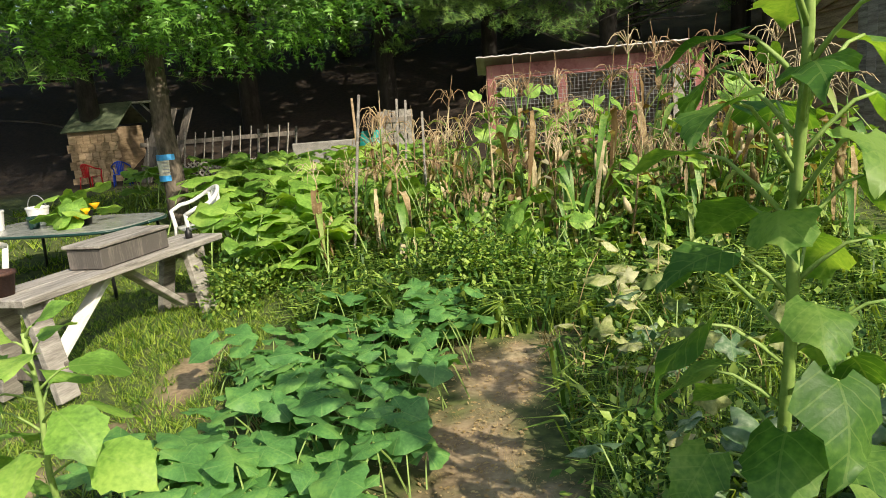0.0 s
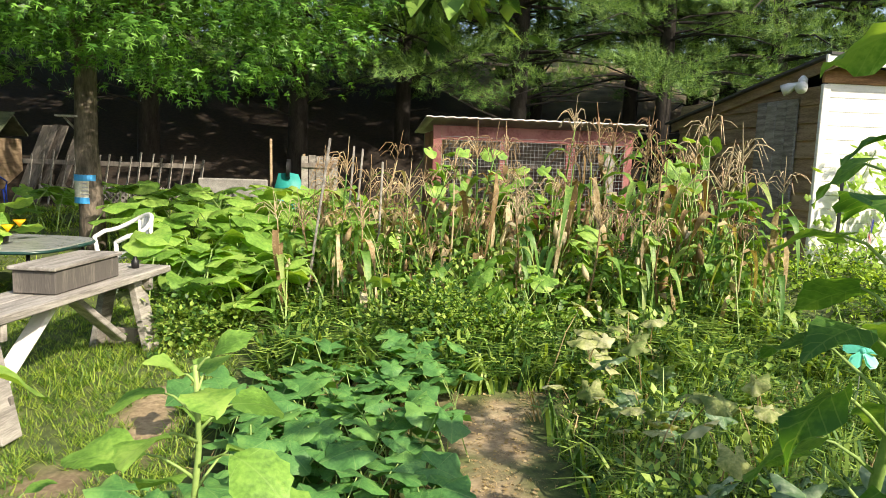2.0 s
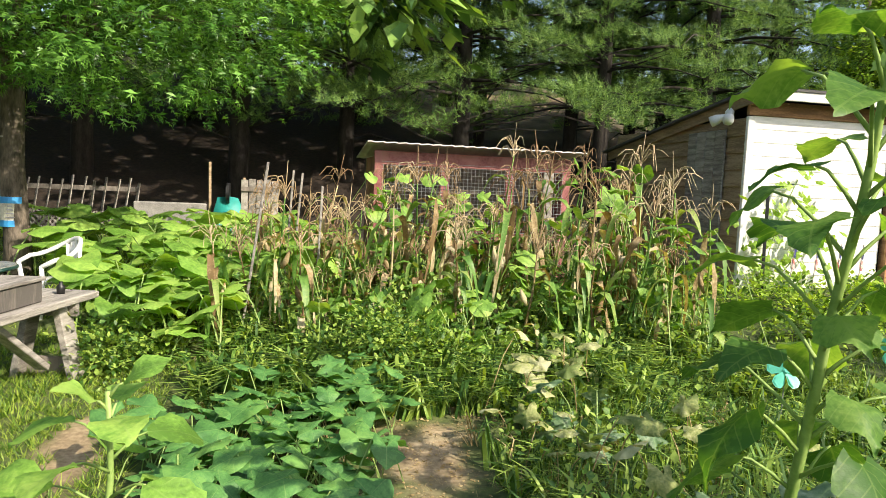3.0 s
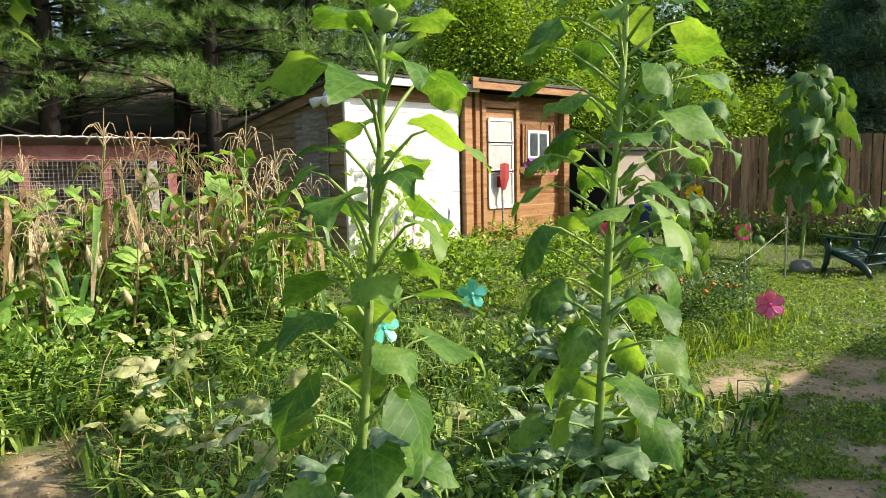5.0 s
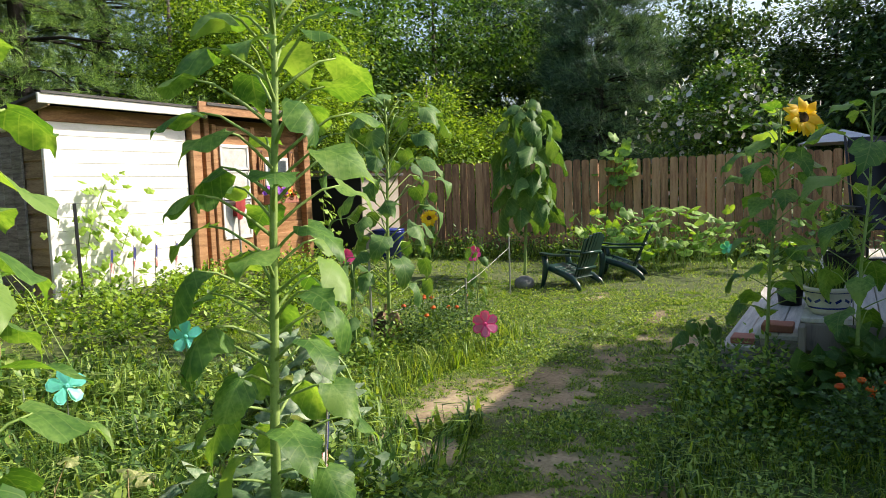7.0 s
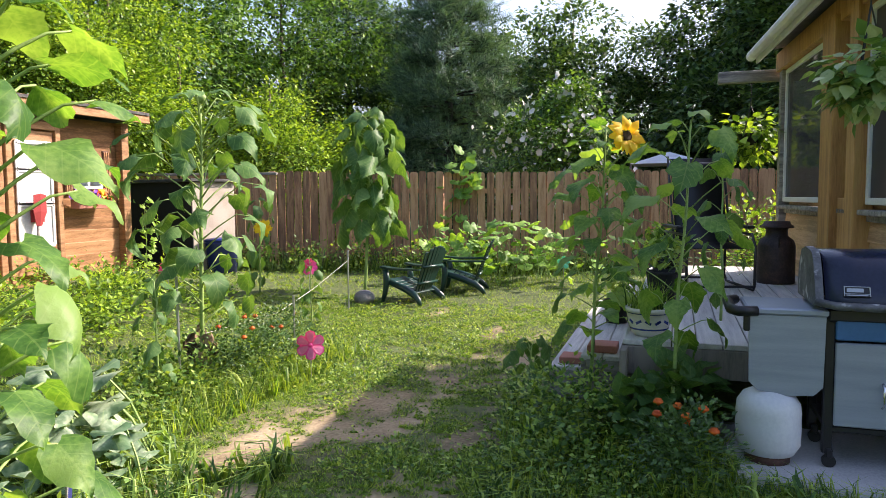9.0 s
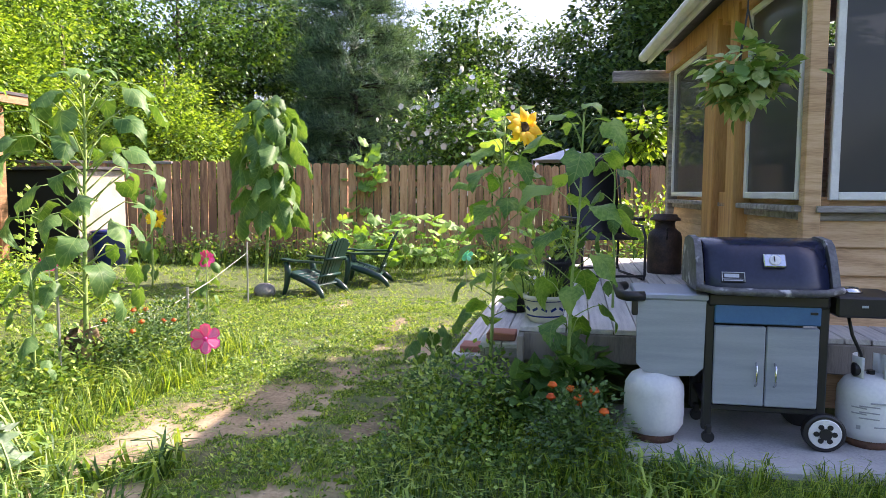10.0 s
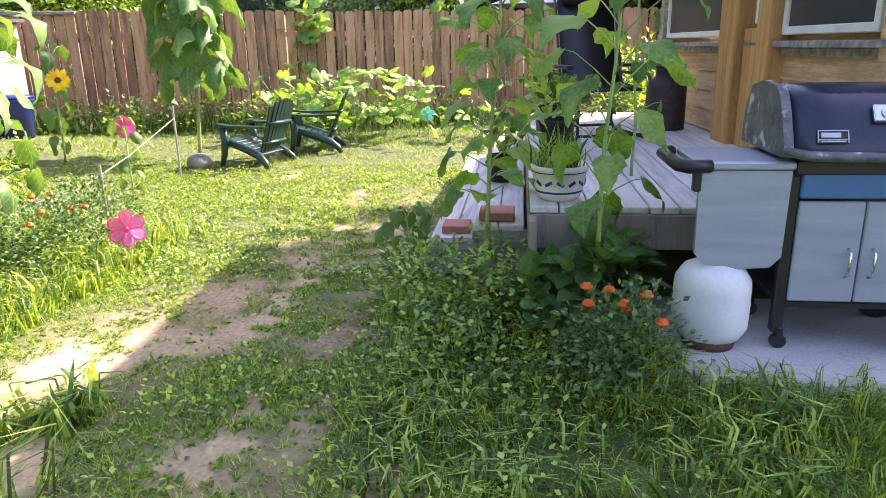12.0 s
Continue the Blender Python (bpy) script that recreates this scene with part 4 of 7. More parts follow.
# three unseen trees, added for the porch screens to reflect
bank("garden_tree", "broadleaved tree at the far side of the yard", [(-14, -2, 8, 3.0), (-15, 4, 9, 3.0), (-13, 9, 8, 2.8)], M["tree_a"], 6000, 0.3, 420)

# conifers beyond the fence, in tiers of spreading boughs
needle_tree("spruce_tree", "dark blue-green conifer beyond the fence", (21.6, 6.3, 0.1), 8.6, 0.2, 0.9, 2.7, 14, 8, 80, 0.40, M["spruce"], 77, sag=0.16, lift=0.22, wide=0.42, power=0.72)
needle_tree("spruce_tree", "dark conifer among taller trees", (25.0, 11.4, 0.1), 11.0, 0.2, 0.9, 2.8, 13, 7, 90, 0.4, M["spruce"], 78, sag=0.16, lift=0.22, wide=0.42, power=0.72)

# flowering shrub behind the fence
shr = [(16.6, 2.0, 1.4, 1.3, 1.3, 1.1), (16.4, 2.5, 2.6, 1.0, 1.0, 0.9), (16.8, 1.6, 3.1, 0.85, 0.85, 0.8), (16.6, 2.0, 3.7, 0.5, 0.5, 0.45)]
t = tree("hibiscus_shrub", "tall shrub dotted with white blossoms", (16.6, 2.0, 0.1), [(0, 0, -0.1), (0, 0, 1.2), (0, 0, 3.2)], [0.06, 0.05, 0.02], shr, 16000, 0.10, DIAMOND, M["tree_a"], M["bark"], 88, 0.16, 34)
BLOOM = ([(0, 0.1, 0)] + [(math.cos(a) * 0.5, 0.25, math.sin(a) * 0.5) for a in [i * 1.2566 for i in range(5)]], [(0, 1, 2), (0, 2, 3), (0, 3, 4), (0, 4, 5), (0, 5, 1)])
part("blossoms", many("blossoms", BLOOM[0], BLOOM[1], M["flagwhite"], crown_places(shr, 700, 0.13, np.random.default_rng(4), 0.3, 3, 0, 0.98)), None, t, "white blossoms")

# far woods closing the view
wr = np.random.default_rng(21)
blobs = []
for a in np.arange(-200, 150, 4.2):
    if -62 < a < -22:
        continue
    d = wr.uniform(40, 52)
    x, y = math.cos(radians(a)) * d, math.sin(radians(a)) * d
    h = wr.uniform(4.5, 7.5)
    blobs.append((x, y, h * 0.5 + (ground_z(x, y) if y > 14 else 0), 3.2, 3.2, h * 0.55))
tagged(new("far_woods", many("far_woods", DIAMOND[0], DIAMOND[1], M["tree_d"], crown_places(blobs, 30000, 0.7, wr, 0.8, 30, 0.2))), "distant dark broadleaved woods around the yard", "woods", kind="stuff")

# ---- leaves ----


def lerp_table(table, t):
    for (a, u), (b, v) in zip(table, table[1:]):
        if t <= b:
            return u + (v - u) * (t - a) / (b - a)
    return table[-1][1]


HEART = ((0, 0.5), (0.08, 0.82), (0.2, 0.98), (0.3, 1.0), (0.45, 0.88), (0.6, 0.66), (0.75, 0.42), (0.88, 0.2), (1.0, 0.02))
OVAL = ((0, 0.1), (0.12, 0.45), (0.28, 0.84), (0.45, 1.0), (0.62, 0.88), (0.78, 0.58), (0.9, 0.28), (1.0, 0.02))


def blade_leaf(name, mat, length=0.2, wide=0.16, droop=0.5, fold=0.15, seed=0, heart=True, wave=0.06):
    """A toothed heart-shaped or oval blade that arches down: local y from the stalk to the tip, z up."""
    r = random.Random(seed)
    n = 10
    ph, skew = r.uniform(0, 6), r.uniform(-0.12, 0.12)
    rows = []
    for i in range(n + 1):
        t = i / n
        w = wide * 0.5 * lerp_table(HEART if heart else OVAL, t)
        y0, z0 = length * math.sin(droop * t) / droop, -length * (1 - math.cos(droop * t)) / droop
        row = []
        for j in (-1, -0.5, 0, 0.5, 1):
            a = abs(j)
            tooth = (1.05 if i % 2 else 0.93) * r.uniform(0.95, 1.05) if a == 1 else 1
            x = w * j * tooth + skew * length * t * t
            y = y0 - (0.15 * length * a ** 1.4 * (1 - t) ** 3 if heart else 0) + (0.012 * length if a == 1 and i % 2 else 0)
            z = z0 + fold * a * w - 0.5 * abs(fold) * a * a * w + wave * length * a * a * math.sin(t * 8.5 + ph + (1.7 if j > 0 else 0)) + (0.010 * length * (1 if i % 2 else -1) * (0 < a < 1))
            row.append((x, y, z))
        rows.append(row)
    return Shape().sheet(rows).mesh(name, mat, True)


def palm_leaf(name, mat, radius=0.1, lobes=5, depth=0.22, cup=0.2, seed=0, ring=19):
    """A lobed round leaf like a cucumber's, stalk in a notch at the origin."""
    r = random.Random(seed)
    vs, fs = [(0, radius * 0.25, 0.0)], []
    fold, tip = r.uniform(-0.25, 0.35), r.uniform(-0.3, 0.15)
    for q in (0.36, 0.7, 1.0):
        for i in range(ring):
            a = -math.pi / 2 + 0.28 + (2 * math.pi - 0.56) * i / (ring - 1)
            lob = 1 - depth * (0.5 - 0.5 * math.cos(lobes * (a - math.pi / 2))) * q * q
            rad = radius * q * lob * (r.uniform(0.95, 1.05) if q == 1.0 else 1)
            x, y = rad * math.cos(a), rad * math.sin(a) * 1.05
            z = cup * radius * q * q * (0.22 * math.cos(lobes * (a - math.pi / 2)) - 0.45) + fold * abs(x) * 0.6 + tip * max(0, y) * 0.7 + r.uniform(-0.025, 0.025) * radius * q
            vs.append((x, radius * 0.4 + y, z))
    for i in range(ring - 1):
        fs.append((0, 1 + i, 2 + i))
        for k in (0, 1):
            o = 1 + k * ring + i
            fs.append((o, o + ring, o + ring + 1, o + 1))
    return Shape().put(vs, fs).mesh(name, mat, True)


def leaf_pose(p, yaw, pitch, roll=0.0, s=1.0):
    """Leaf at p that points to yaw (radians), its tip raised by pitch."""
    d = Matrix.Translation(p) @ Matrix.Rotation(yaw - math.pi / 2, 4, "Z") @ Matrix.Rotation(pitch, 4, "X") @ Matrix.Rotation(roll, 4, "Y")
    return d @ Matrix.Scale(s, 4)


SUNLEAVES = [blade_leaf("leaf", M["sunleaf"], 0.2, 0.165, 0.35 + 0.17 * k, 0.32 - 0.11 * k, 10 + k, wave=0.05 + 0.012 * k) for k in range(6)]
RAGGED = [blade_leaf("leaf", M["sunleaf"], 0.2, 0.15, 0.8 + 0.2 * k, -0.1 - 0.12 * k, 20 + k, wave=0.09) for k in range(5)]
DROOPLEAVES = [blade_leaf("leaf", M["droopleaf"], 0.2, 0.145, 0.9 + 0.28 * k, -0.35 + 0.1 * k, 30 + k, wave=0.10) for k in range(5)]
HANGING = [blade_leaf("leaf", M["droopleaf"], 0.22, 0.17, 0.5 + 0.25 * k, -0.45 + 0.1 * k, 36 + k, wave=0.08) for k in range(4)]
YOUNG = [blade_leaf("leaf", M["squash"], 0.2, 0.165, 0.45 + 0.25 * k, 0.25 - 0.1 * k, 40 + k, heart=False, wave=0.05) for k in range(4)]
CUKE = [palm_leaf("leaf", M["cuke"], 0.1, 5, 0.26, 0.35, 50 + k) for k in range(6)]
SQUASH = [palm_leaf("leaf", M["squash"], 0.1, 5, 0.14, 0.45, 60 + k) for k in range(6)]
ZUKE = [palm_leaf("leaf", M["zuke"], 0.1, 5, 0.48, 0.4, 70 + k, 27) for k in range(4)]
PALE = [palm_leaf("leaf", M["paleleaf"], 0.1, 5, 0.35, 0.6, 80 + k) for k in range(3)]
GAPE = [palm_leaf("leaf", M["tree_y"], 0.06, 5, 0.3, 0.3, 85 + k) for k in range(3)]


def flower_head(parent, p, face, r, petals=22, seed=0):
    """A ray flower: disc, bracts and petals; face is the way it looks."""
    face = Vector(face).normalized()
    m = Matrix.Translation(p) @ face.to_track_quat("Z", "Y").to_matrix().to_4x4()
    h = part("flower_head", Shape().lathe((0, 0, 0), [(r * 0.2, -0.03), (r * 0.36, -0.015), (r * 0.38, 0.008), (r * 0.24, 0.02), (0.004, 0.014)], 18), M["seedhead"], parent, "brown seed disc", True, m)
    pm = Shape().sheet([[(-0.016, r * 0.32, 0), (0, r * 0.32, 0.006), (0.016, r * 0.32, 0)], [(-0.028, r * 0.75, 0.01), (0, r * 0.75, 0.016), (0.028, r * 0.75, 0.01)], [(-0.004, r * 1.1, -0.012), (0, r * 1.12, -0.01), (0.004, r * 1.1, -0.012)]]).mesh("petal", M["petal"], True)
    q = random.Random(seed)
    for i in range(petals):
        part("petal", pm, None, h, m=Matrix.Rotation(2 * math.pi * i / petals + q.uniform(-0.08, 0.08), 4, "Z") @ Matrix.Rotation(q.uniform(-0.5, 0.45), 4, "X") @ Matrix.Scale(q.uniform(0.82, 1.12), 4))
    return h


def sunflower(base, lean, height, leaves, L, label, seed, meshes=None, stalk=0.2, low=0.12, r0=0.014, group="sunflowers", bend=0.0, rise=0.7, pitch=(-0.35, 0.15), hang=0.5, crook=0.0, roll=0.4):
    """A stem with long-stalked leaves in a spiral; lean is the offset of the top, hang the sag of the lower leaves, crook the drop of the stalk's end."""
    q = random.Random(seed)
    t = thing("sunflower", label, "sunflower", group, m=pose(*base))
    meshes = meshes or SUNLEAVES
    at = lambda f: Vector((lean[0] * f + bend * math.sin(f * 3.14) + 0.006 * math.sin(f * 17), lean[1] * f + 0.006 * math.cos(f * 13), height * f))
    part("stem", Shape().tube([at(i / 12) for i in range(13)], [r0 * (1 - 0.55 * i / 12) for i in range(13)], 9), M["stem"], t, smooth=True)
    for i in range(leaves):
        f = low + (0.985 - low) * (i / (leaves - 1)) ** 0.92
        yaw = i * 2.4 + q.uniform(-0.35, 0.35)
        p = at(f)
        top = step01(0.82, 1.0, f)
        old_ = 1 - step01(0.1, 0.65, f)
        sl = stalk * (1 - 0.75 * top) * q.uniform(0.7, 1.2)
        d = Vector((math.cos(yaw), math.sin(yaw), 0))
        up = (rise * (1 - 0.55 * old_) + 0.6 * top) * sl
        a, b, c = p + d * sl * 0.36 + Vector((0, 0, up * 0.5)), p + d * sl * 0.72 + Vector((0, 0, up * (0.9 + 0.1 * crook))), p + d * sl + Vector((0, 0, up * (1 - 0.6 * crook)))
        pit = q.uniform(*pitch) + 0.75 * top - hang * old_ * q.uniform(0.4, 1.3)
        part("leaf_stalk", Shape().tube([p, a, b, c], [r0 * 0.36, r0 * 0.28, r0 * 0.22, r0 * 0.17], 5), M["stem"], t, smooth=True)
        s = L / 0.2 * q.uniform(0.72, 1.12) * (1 - 0.35 * top) * (0.85 + 0.15 * step01(0.0, 0.4, f))
        part("leaf", q.choice(meshes), None, t, m=leaf_pose(c, yaw + q.uniform(-0.3, 0.3), pit, q.uniform(-roll, roll), s))
    return t, at


def gz(x, y, dz=0.0):
    return (x, y, ground_z(x, y) + dz)


t1, _ = sunflower(gz(1.20, 1.90), (-0.17, -0.52), 1.90, 42, 0.235, "tall green sunflower with broad heart leaves and a closed bud", 3, stalk=0.2, r0=0.021, low=0.12, rise=0.85, pitch=(-0.45, 0.2))
part("bud", Shape().lathe((-0.17, -0.52, 1.88), [(0.006, 0), (0.028, 0.02), (0.035, 0.045), (0.02, 0.075), (0.004, 0.08)], 10), M["stem"], t1, "closed green bud", True)
t2, _ = sunflower(gz(2.28, 1.64), (-0.03, -0.20), 2.4, 62, 0.24, "very tall sunflower hung with large ragged leaves", 5, meshes=SUNLEAVES[2:] + RAGGED, stalk=0.27, r0=0.023, low=0.14, rise=0.6, pitch=(-0.45, 0.2), hang=0.7)
t3, _ = sunflower(gz(5.55, 3.32), (0.05, -0.05), 2.35, 52, 0.29, "sunflower with curled drooping leaves by the lawn", 8, meshes=DROOPLEAVES, stalk=0.46, r0=0.022, low=0.22, rise=0.62, pitch=(-0.6, -0.05), hang=0.6, crook=0.25)
part("bud", Shape().lathe((0.05, -0.05, 2.33), [(0.006, 0), (0.04, 0.02), (0.05, 0.05), (0.03, 0.08), (0.004, 0.085)], 10), M["stem"], t3, "closed green bud", True)
DEAD = [blade_leaf("dead_leaf", M["deadleaf"], 0.22, 0.12, 1.6 + 0.3 * k, -0.6, 140 + k, wave=0.14) for k in range(3)]
for i in range(7):
    a = i * 2.4
    part("dead_leaf", DEAD[i % 3], None, t3, "withered brown leaf", m=leaf_pose((0.10 * math.cos(a), 0.10 * math.sin(a), 0.30 + 0.06 * (i % 4)), a, -1.1, 0.5 * (-1) ** i, 1.0 + 0.15 * (i % 3)))
t4, _ = sunflower(gz(10.05, 3.9), (0.15, -0.08), 2.75, 60, 0.40, "giant sunflower wilted into a hanging mass of leaves", 12, meshes=HANGING, stalk=0.36, r0=0.026, low=0.34, rise=0.35, pitch=(-1.5, -0.5), hang=0.0, crook=0.8, roll=0.9)
t5, at5 = sunflower(gz(5.36, 0.10), (-0.02, -0.12), 1.98, 46, 0.21, "sunflower in full bloom before the deck steps", 15, meshes=SUNLEAVES + RAGGED[:2], stalk=0.19, r0=0.014, low=0.3, rise=0.6, pitch=(-0.6, 0.1))
flower_head(t5, at5(0.97) + Vector((-0.10, -0.13, -0.01)), (-0.72, -0.62, 0.2), 0.112, 26, 2)
t6, _ = sunflower(gz(4.62, -0.42), (0.1, -0.1), 1.82, 26, 0.21, "budding sunflower in front of the deck edge", 18, meshes=SUNLEAVES + RAGGED[:2], stalk=0.22, r0=0.012, low=0.3, bend=0.03, rise=0.7, pitch=(-0.75, 0.0), hang=0.7)
t7, at7 = sunflower(gz(9.3, 5.2), (0.05, 0), 1.35, 16, 0.2, "short sunflower with one yellow bloom far across the lawn", 22, meshes=HANGING, stalk=0.18, pitch=(-1.2, -0.5))
flower_head(t7, at7(0.7) + Vector((-0.15, -0.15, 0)), (-0.9, -0.3, -0.1), 0.12, 20, 3)
sunflower(gz(-0.70, 1.46), (0.04, -0.05), 1.06, 14, 0.185, "young pale green sunflower seedling by the cucumbers", 25, stalk=0.10, r0=0.012, low=0.66, meshes=YOUNG, rise=0.5, pitch=(-0.3, 0.25), hang=0.4)
sunflower(gz(-1.02, 1.0), (-0.03, 0.02), 1.36, 11, 0.19, "waist-high pale green sunflower seedling at the bed edge", 26, stalk=0.1, r0=0.012, low=0.72, meshes=YOUNG, rise=0.5, pitch=(-0.5, 0.2), hang=0.4)
sunflower(gz(-1.25, 1.9), (0.02, -0.02), 0.55, 9, 0.17, "young pale green sunflower seedling by the cucumbers", 27, stalk=0.08, r0=0.009, low=0.4, meshes=YOUNG, rise=0.4)
for i, (x, y, h) in enumerate(((4.9, 3.2, 0.95), (8.1, 3.7, 0.8), (5.75, -0.75, 1.2), (6.1, 0.62, 0.38))):
    sunflower((x, y, ground_z(x, y) if i != 2 else DECK_Z), (0.03, 0.02), h, 12, 0.15, "smaller drooping sunflower plant", 60 + i, meshes=HANGING, stalk=0.14, r0=0.01, pitch=(-1.2, -0.5))

# ---- corn ----


def corn_leaf(name, mat, L, seed, droop):
    q = random.Random(seed)
    rows = []
    n = 7
    for i in range(n):
        t = i / (n - 1)
        w = (0.028 if droop < 1.24 else 0.026) * (1 - t) ** 0.6 * (0.6 + 0.8 * min(1, t * 4)) + 0.002
        y = L * (t * 0.75 - droop * 0.28 * t * t)
        z = L * (0.55 * t - droop * 1.05 * t * t)
        tw = q.uniform(-1.1, 1.1) * t * (1 if droop < 1.24 else 3.0)
        rows.append([(j * w * math.cos(tw), y, z + abs(j) * w * 0.4 + j * w * math.sin(tw)) for j in (-1, 0, 1)])
    return Shape().sheet(rows).mesh(name, mat, True)


CGREEN = [corn_leaf("leaf", M["corn"], 0.62, k, 0.75 + 0.2 * k) for k in range(4)]
CDRY = [corn_leaf("leaf", M["corndry"], 0.55, 9 + k, 1.25 + 0.3 * k) for k in range(4)]


def corn(seed, height):
    q = random.Random(seed)
    t = thing("corn_stalk", "drying corn stalk with tan leaves and a feathery tassel", "corn", "corn patch")
    pts = [(0.01 * math.sin(i), 0.01 * math.cos(i * 1.3), height * i / 7) for i in range(8)]
    part("stalk", Shape().tube(pts, [0.013 - 0.0011 * i for i in range(8)], 6), M["corn"] if seed % 2 else M["corndry"], t, smooth=True)
    for i in range(14):
        f = 0.08 + 0.80 * i / 13
        dry = q.random() < 0.28 + 0.3 * (f > 0.5)
        yaw = (i % 2) * math.pi + seed + q.uniform(-0.5, 0.5)
        part("leaf", q.choice(CDRY if dry else CGREEN), None, t, m=Matrix.Translation((0, 0, height * f)) @ Matrix.Rotation(yaw, 4, "Z") @ Matrix.Scale(q.uniform(0.65, 1.1), 4))
    ear = Shape().tube([(0.02, 0, height * 0.5), (0.05, 0.01, height * 0.56), (0.075, 0.015, height * 0.64)], [0.012, 0.026, 0.006], 7)
    part("ear", ear, M["corndry"], t, "dry husked ear", True)
    tas = Shape().tube([(0, 0, height), (0, 0, height + 0.3)], [0.005, 0.002], 4)
    for i in range(9 + seed % 5):
        a, o = q.uniform(0, 6.28), q.uniform(0.06, 0.17)
        z0 = height + q.uniform(-0.02, 0.1)
        d = Vector((math.cos(a), math.sin(a), 0))
        tas.tube([(0, 0, z0), d * o * 0.6 + Vector((0, 0, z0 + 0.09)), d * o + Vector((0, 0, z0 + 0.08)), d * o * 1.35 + Vector((0, 0, z0 + q.uniform(-0.05, 0.05)))], [0.003, 0.0038, 0.0038, 0.002], 4)
    part("tassel", tas, M["tassel"], t, "tan feathery tassel")
    return t


stalks = [corn(100 + i, h) for i, h in enumerate((1.0, 1.28, 0.78, 1.12, 0.66, 0.92))]
q = random.Random(31)
spots = []
for row in range(6):
    for k in range(14):
        x = -0.75 + k * 0.28 + q.uniform(-0.09, 0.09)
        y = 5.35 + row * 0.36 + q.uniform(-0.1, 0.1) - 0.16 * max(0, x - 0.6)
        spots.append((x, y))
for i, (x, y) in enumerate(spots):
    m = pose(x, y, ground_z(x, y) - 0.02, q.uniform(-10, 10), q.uniform(-10, 10), q.uniform(0, 360)) @ Matrix.Scale(q.uniform(0.6, 1.08) + 0.09 * max(0, x), 4)
    if i < 6:
        stalks[i].matrix_basis = m
    else:
        o = copy_thing(stalks[i % 6], m)
        o.matrix_basis = m

# ---- cucumbers, squash and other large-leaved plants ----


def leafy(name, label, category, base, spots, meshes, r, hmin, hmax, seed, stalk_mat, group="", tilt=0.5, jag=0.0):
    """A sprawling plant: each leaf on its own stalk that rises from near its foot."""
    q = random.Random(seed)
    t = thing(name, label, category, group, m=pose(*base))
    bz = base[2]
    for (x, y) in spots:
        g = ground_z(x, y) - bz
        h = q.uniform(hmin, hmax)
        yaw = q.uniform(0, 6.283)
        p = Vector((x - base[0], y - base[1], g + h))
        foot = Vector((p.x - math.cos(yaw) * h * 0.5, p.y - math.sin(yaw) * h * 0.5, g - 0.01))
        st = Shape().tube([foot, foot.lerp(p, 0.55) + Vector((0, 0, h * 0.15)), p], [0.0045 * r / 0.1, 0.004 * r / 0.1, 0.003 * r / 0.1], 4, False)
        part("leaf_stalk", st, stalk_mat, t)
        part("leaf", q.choice(meshes), None, t, m=leaf_pose(p, yaw, q.uniform(-tilt, 0.18), q.uniform(-0.4, 0.4), r / 0.1 * q.uniform(0.65, 1.2)))
    return t


def scatter(q, n, cx, cy, rx, ry, gap):
    out = []
    for _ in range(n * 30):
        a, d = q.uniform(0, 6.283), math.sqrt(q.random())
        x, y = cx + math.cos(a) * d * rx, cy + math.sin(a) * d * ry
        if all((x - u) ** 2 + (y - v) ** 2 > gap * gap for u, v in out):
            out.append((x, y))
        if len(out) >= n:
            break
    return out


q = random.Random(77)
for i, (x, y, rx, ry, n) in enumerate(((-0.45, 2.45, 0.55, 0.42, 62), (-0.85, 2.25, 0.5, 0.35, 38), (-0.38, 3.15, 0.52, 0.45, 66), (-0.25, 3.85, 0.5, 0.45, 58), (-0.85, 3.45, 0.3, 0.4, 24), (0.05, 4.0, 0.3, 0.4, 22))):
    leafy("cucumber_plant", "cucumber plant with angular blue-green leaves", "cucumber", gz(x, y), scatter(q, n, x, y, rx, ry, 0.075), CUKE, 0.100, 0.12, 0.34, 90 + i, M["stem"], "cucumber bed")
for i, (x, y, rx, ry, n) in enumerate(((-1.55, 5.9, 0.55, 0.5, 36), (-1.0, 6.3, 0.4, 0.5, 26), (-1.9, 7.0, 0.8, 0.6, 40), (-1.1, 7.6, 0.6, 0.7, 34), (-2.1, 8.5, 0.9, 0.8, 44), (-1.2, 9.0, 0.8, 0.7, 36), (-2.6, 9.7, 0.9, 0.8, 36), (-0.9, 10.2, 0.9, 0.7, 34), (-1.15, 5.35, 0.4, 0.35, 24), (-3.9, 9.3, 0.7, 0.7, 24))):
    leafy("squash_plant", "sprawling squash plant with broad round leaves", "squash", gz(x, y), scatter(q, n, x, y, rx, ry, 0.13), SQUASH, 0.175, 0.22, 0.55, 120 + i, M["stem"], "squash patch", 0.45)
for i, (x, y, z0, z1, n) in enumerate(((0.75, 6.6, 0.5, 1.35, 30), (1.35, 6.5, 0.3, 1.1, 30), (2.35, 5.9, 0.3, 1.5, 36), (2.75, 5.2, 0.2, 1.1, 34), (0.1, 5.2, 0.15, 0.5, 18), (0.85, 5.0, 0.15, 0.6, 24), (1.8, 5.3, 0.2, 0.9, 30), (-0.4, 5.9, 0.2, 0.8, 22))):
    leafy("climbing_squash", "squash vine climbing among the corn stalks", "squash", gz(x, y), scatter(q, n, x, y, 0.45, 0.3, 0.05), SQUASH, 0.10, z0, z1, 150 + i, M["stem"], "vines in the corn", 1.1)
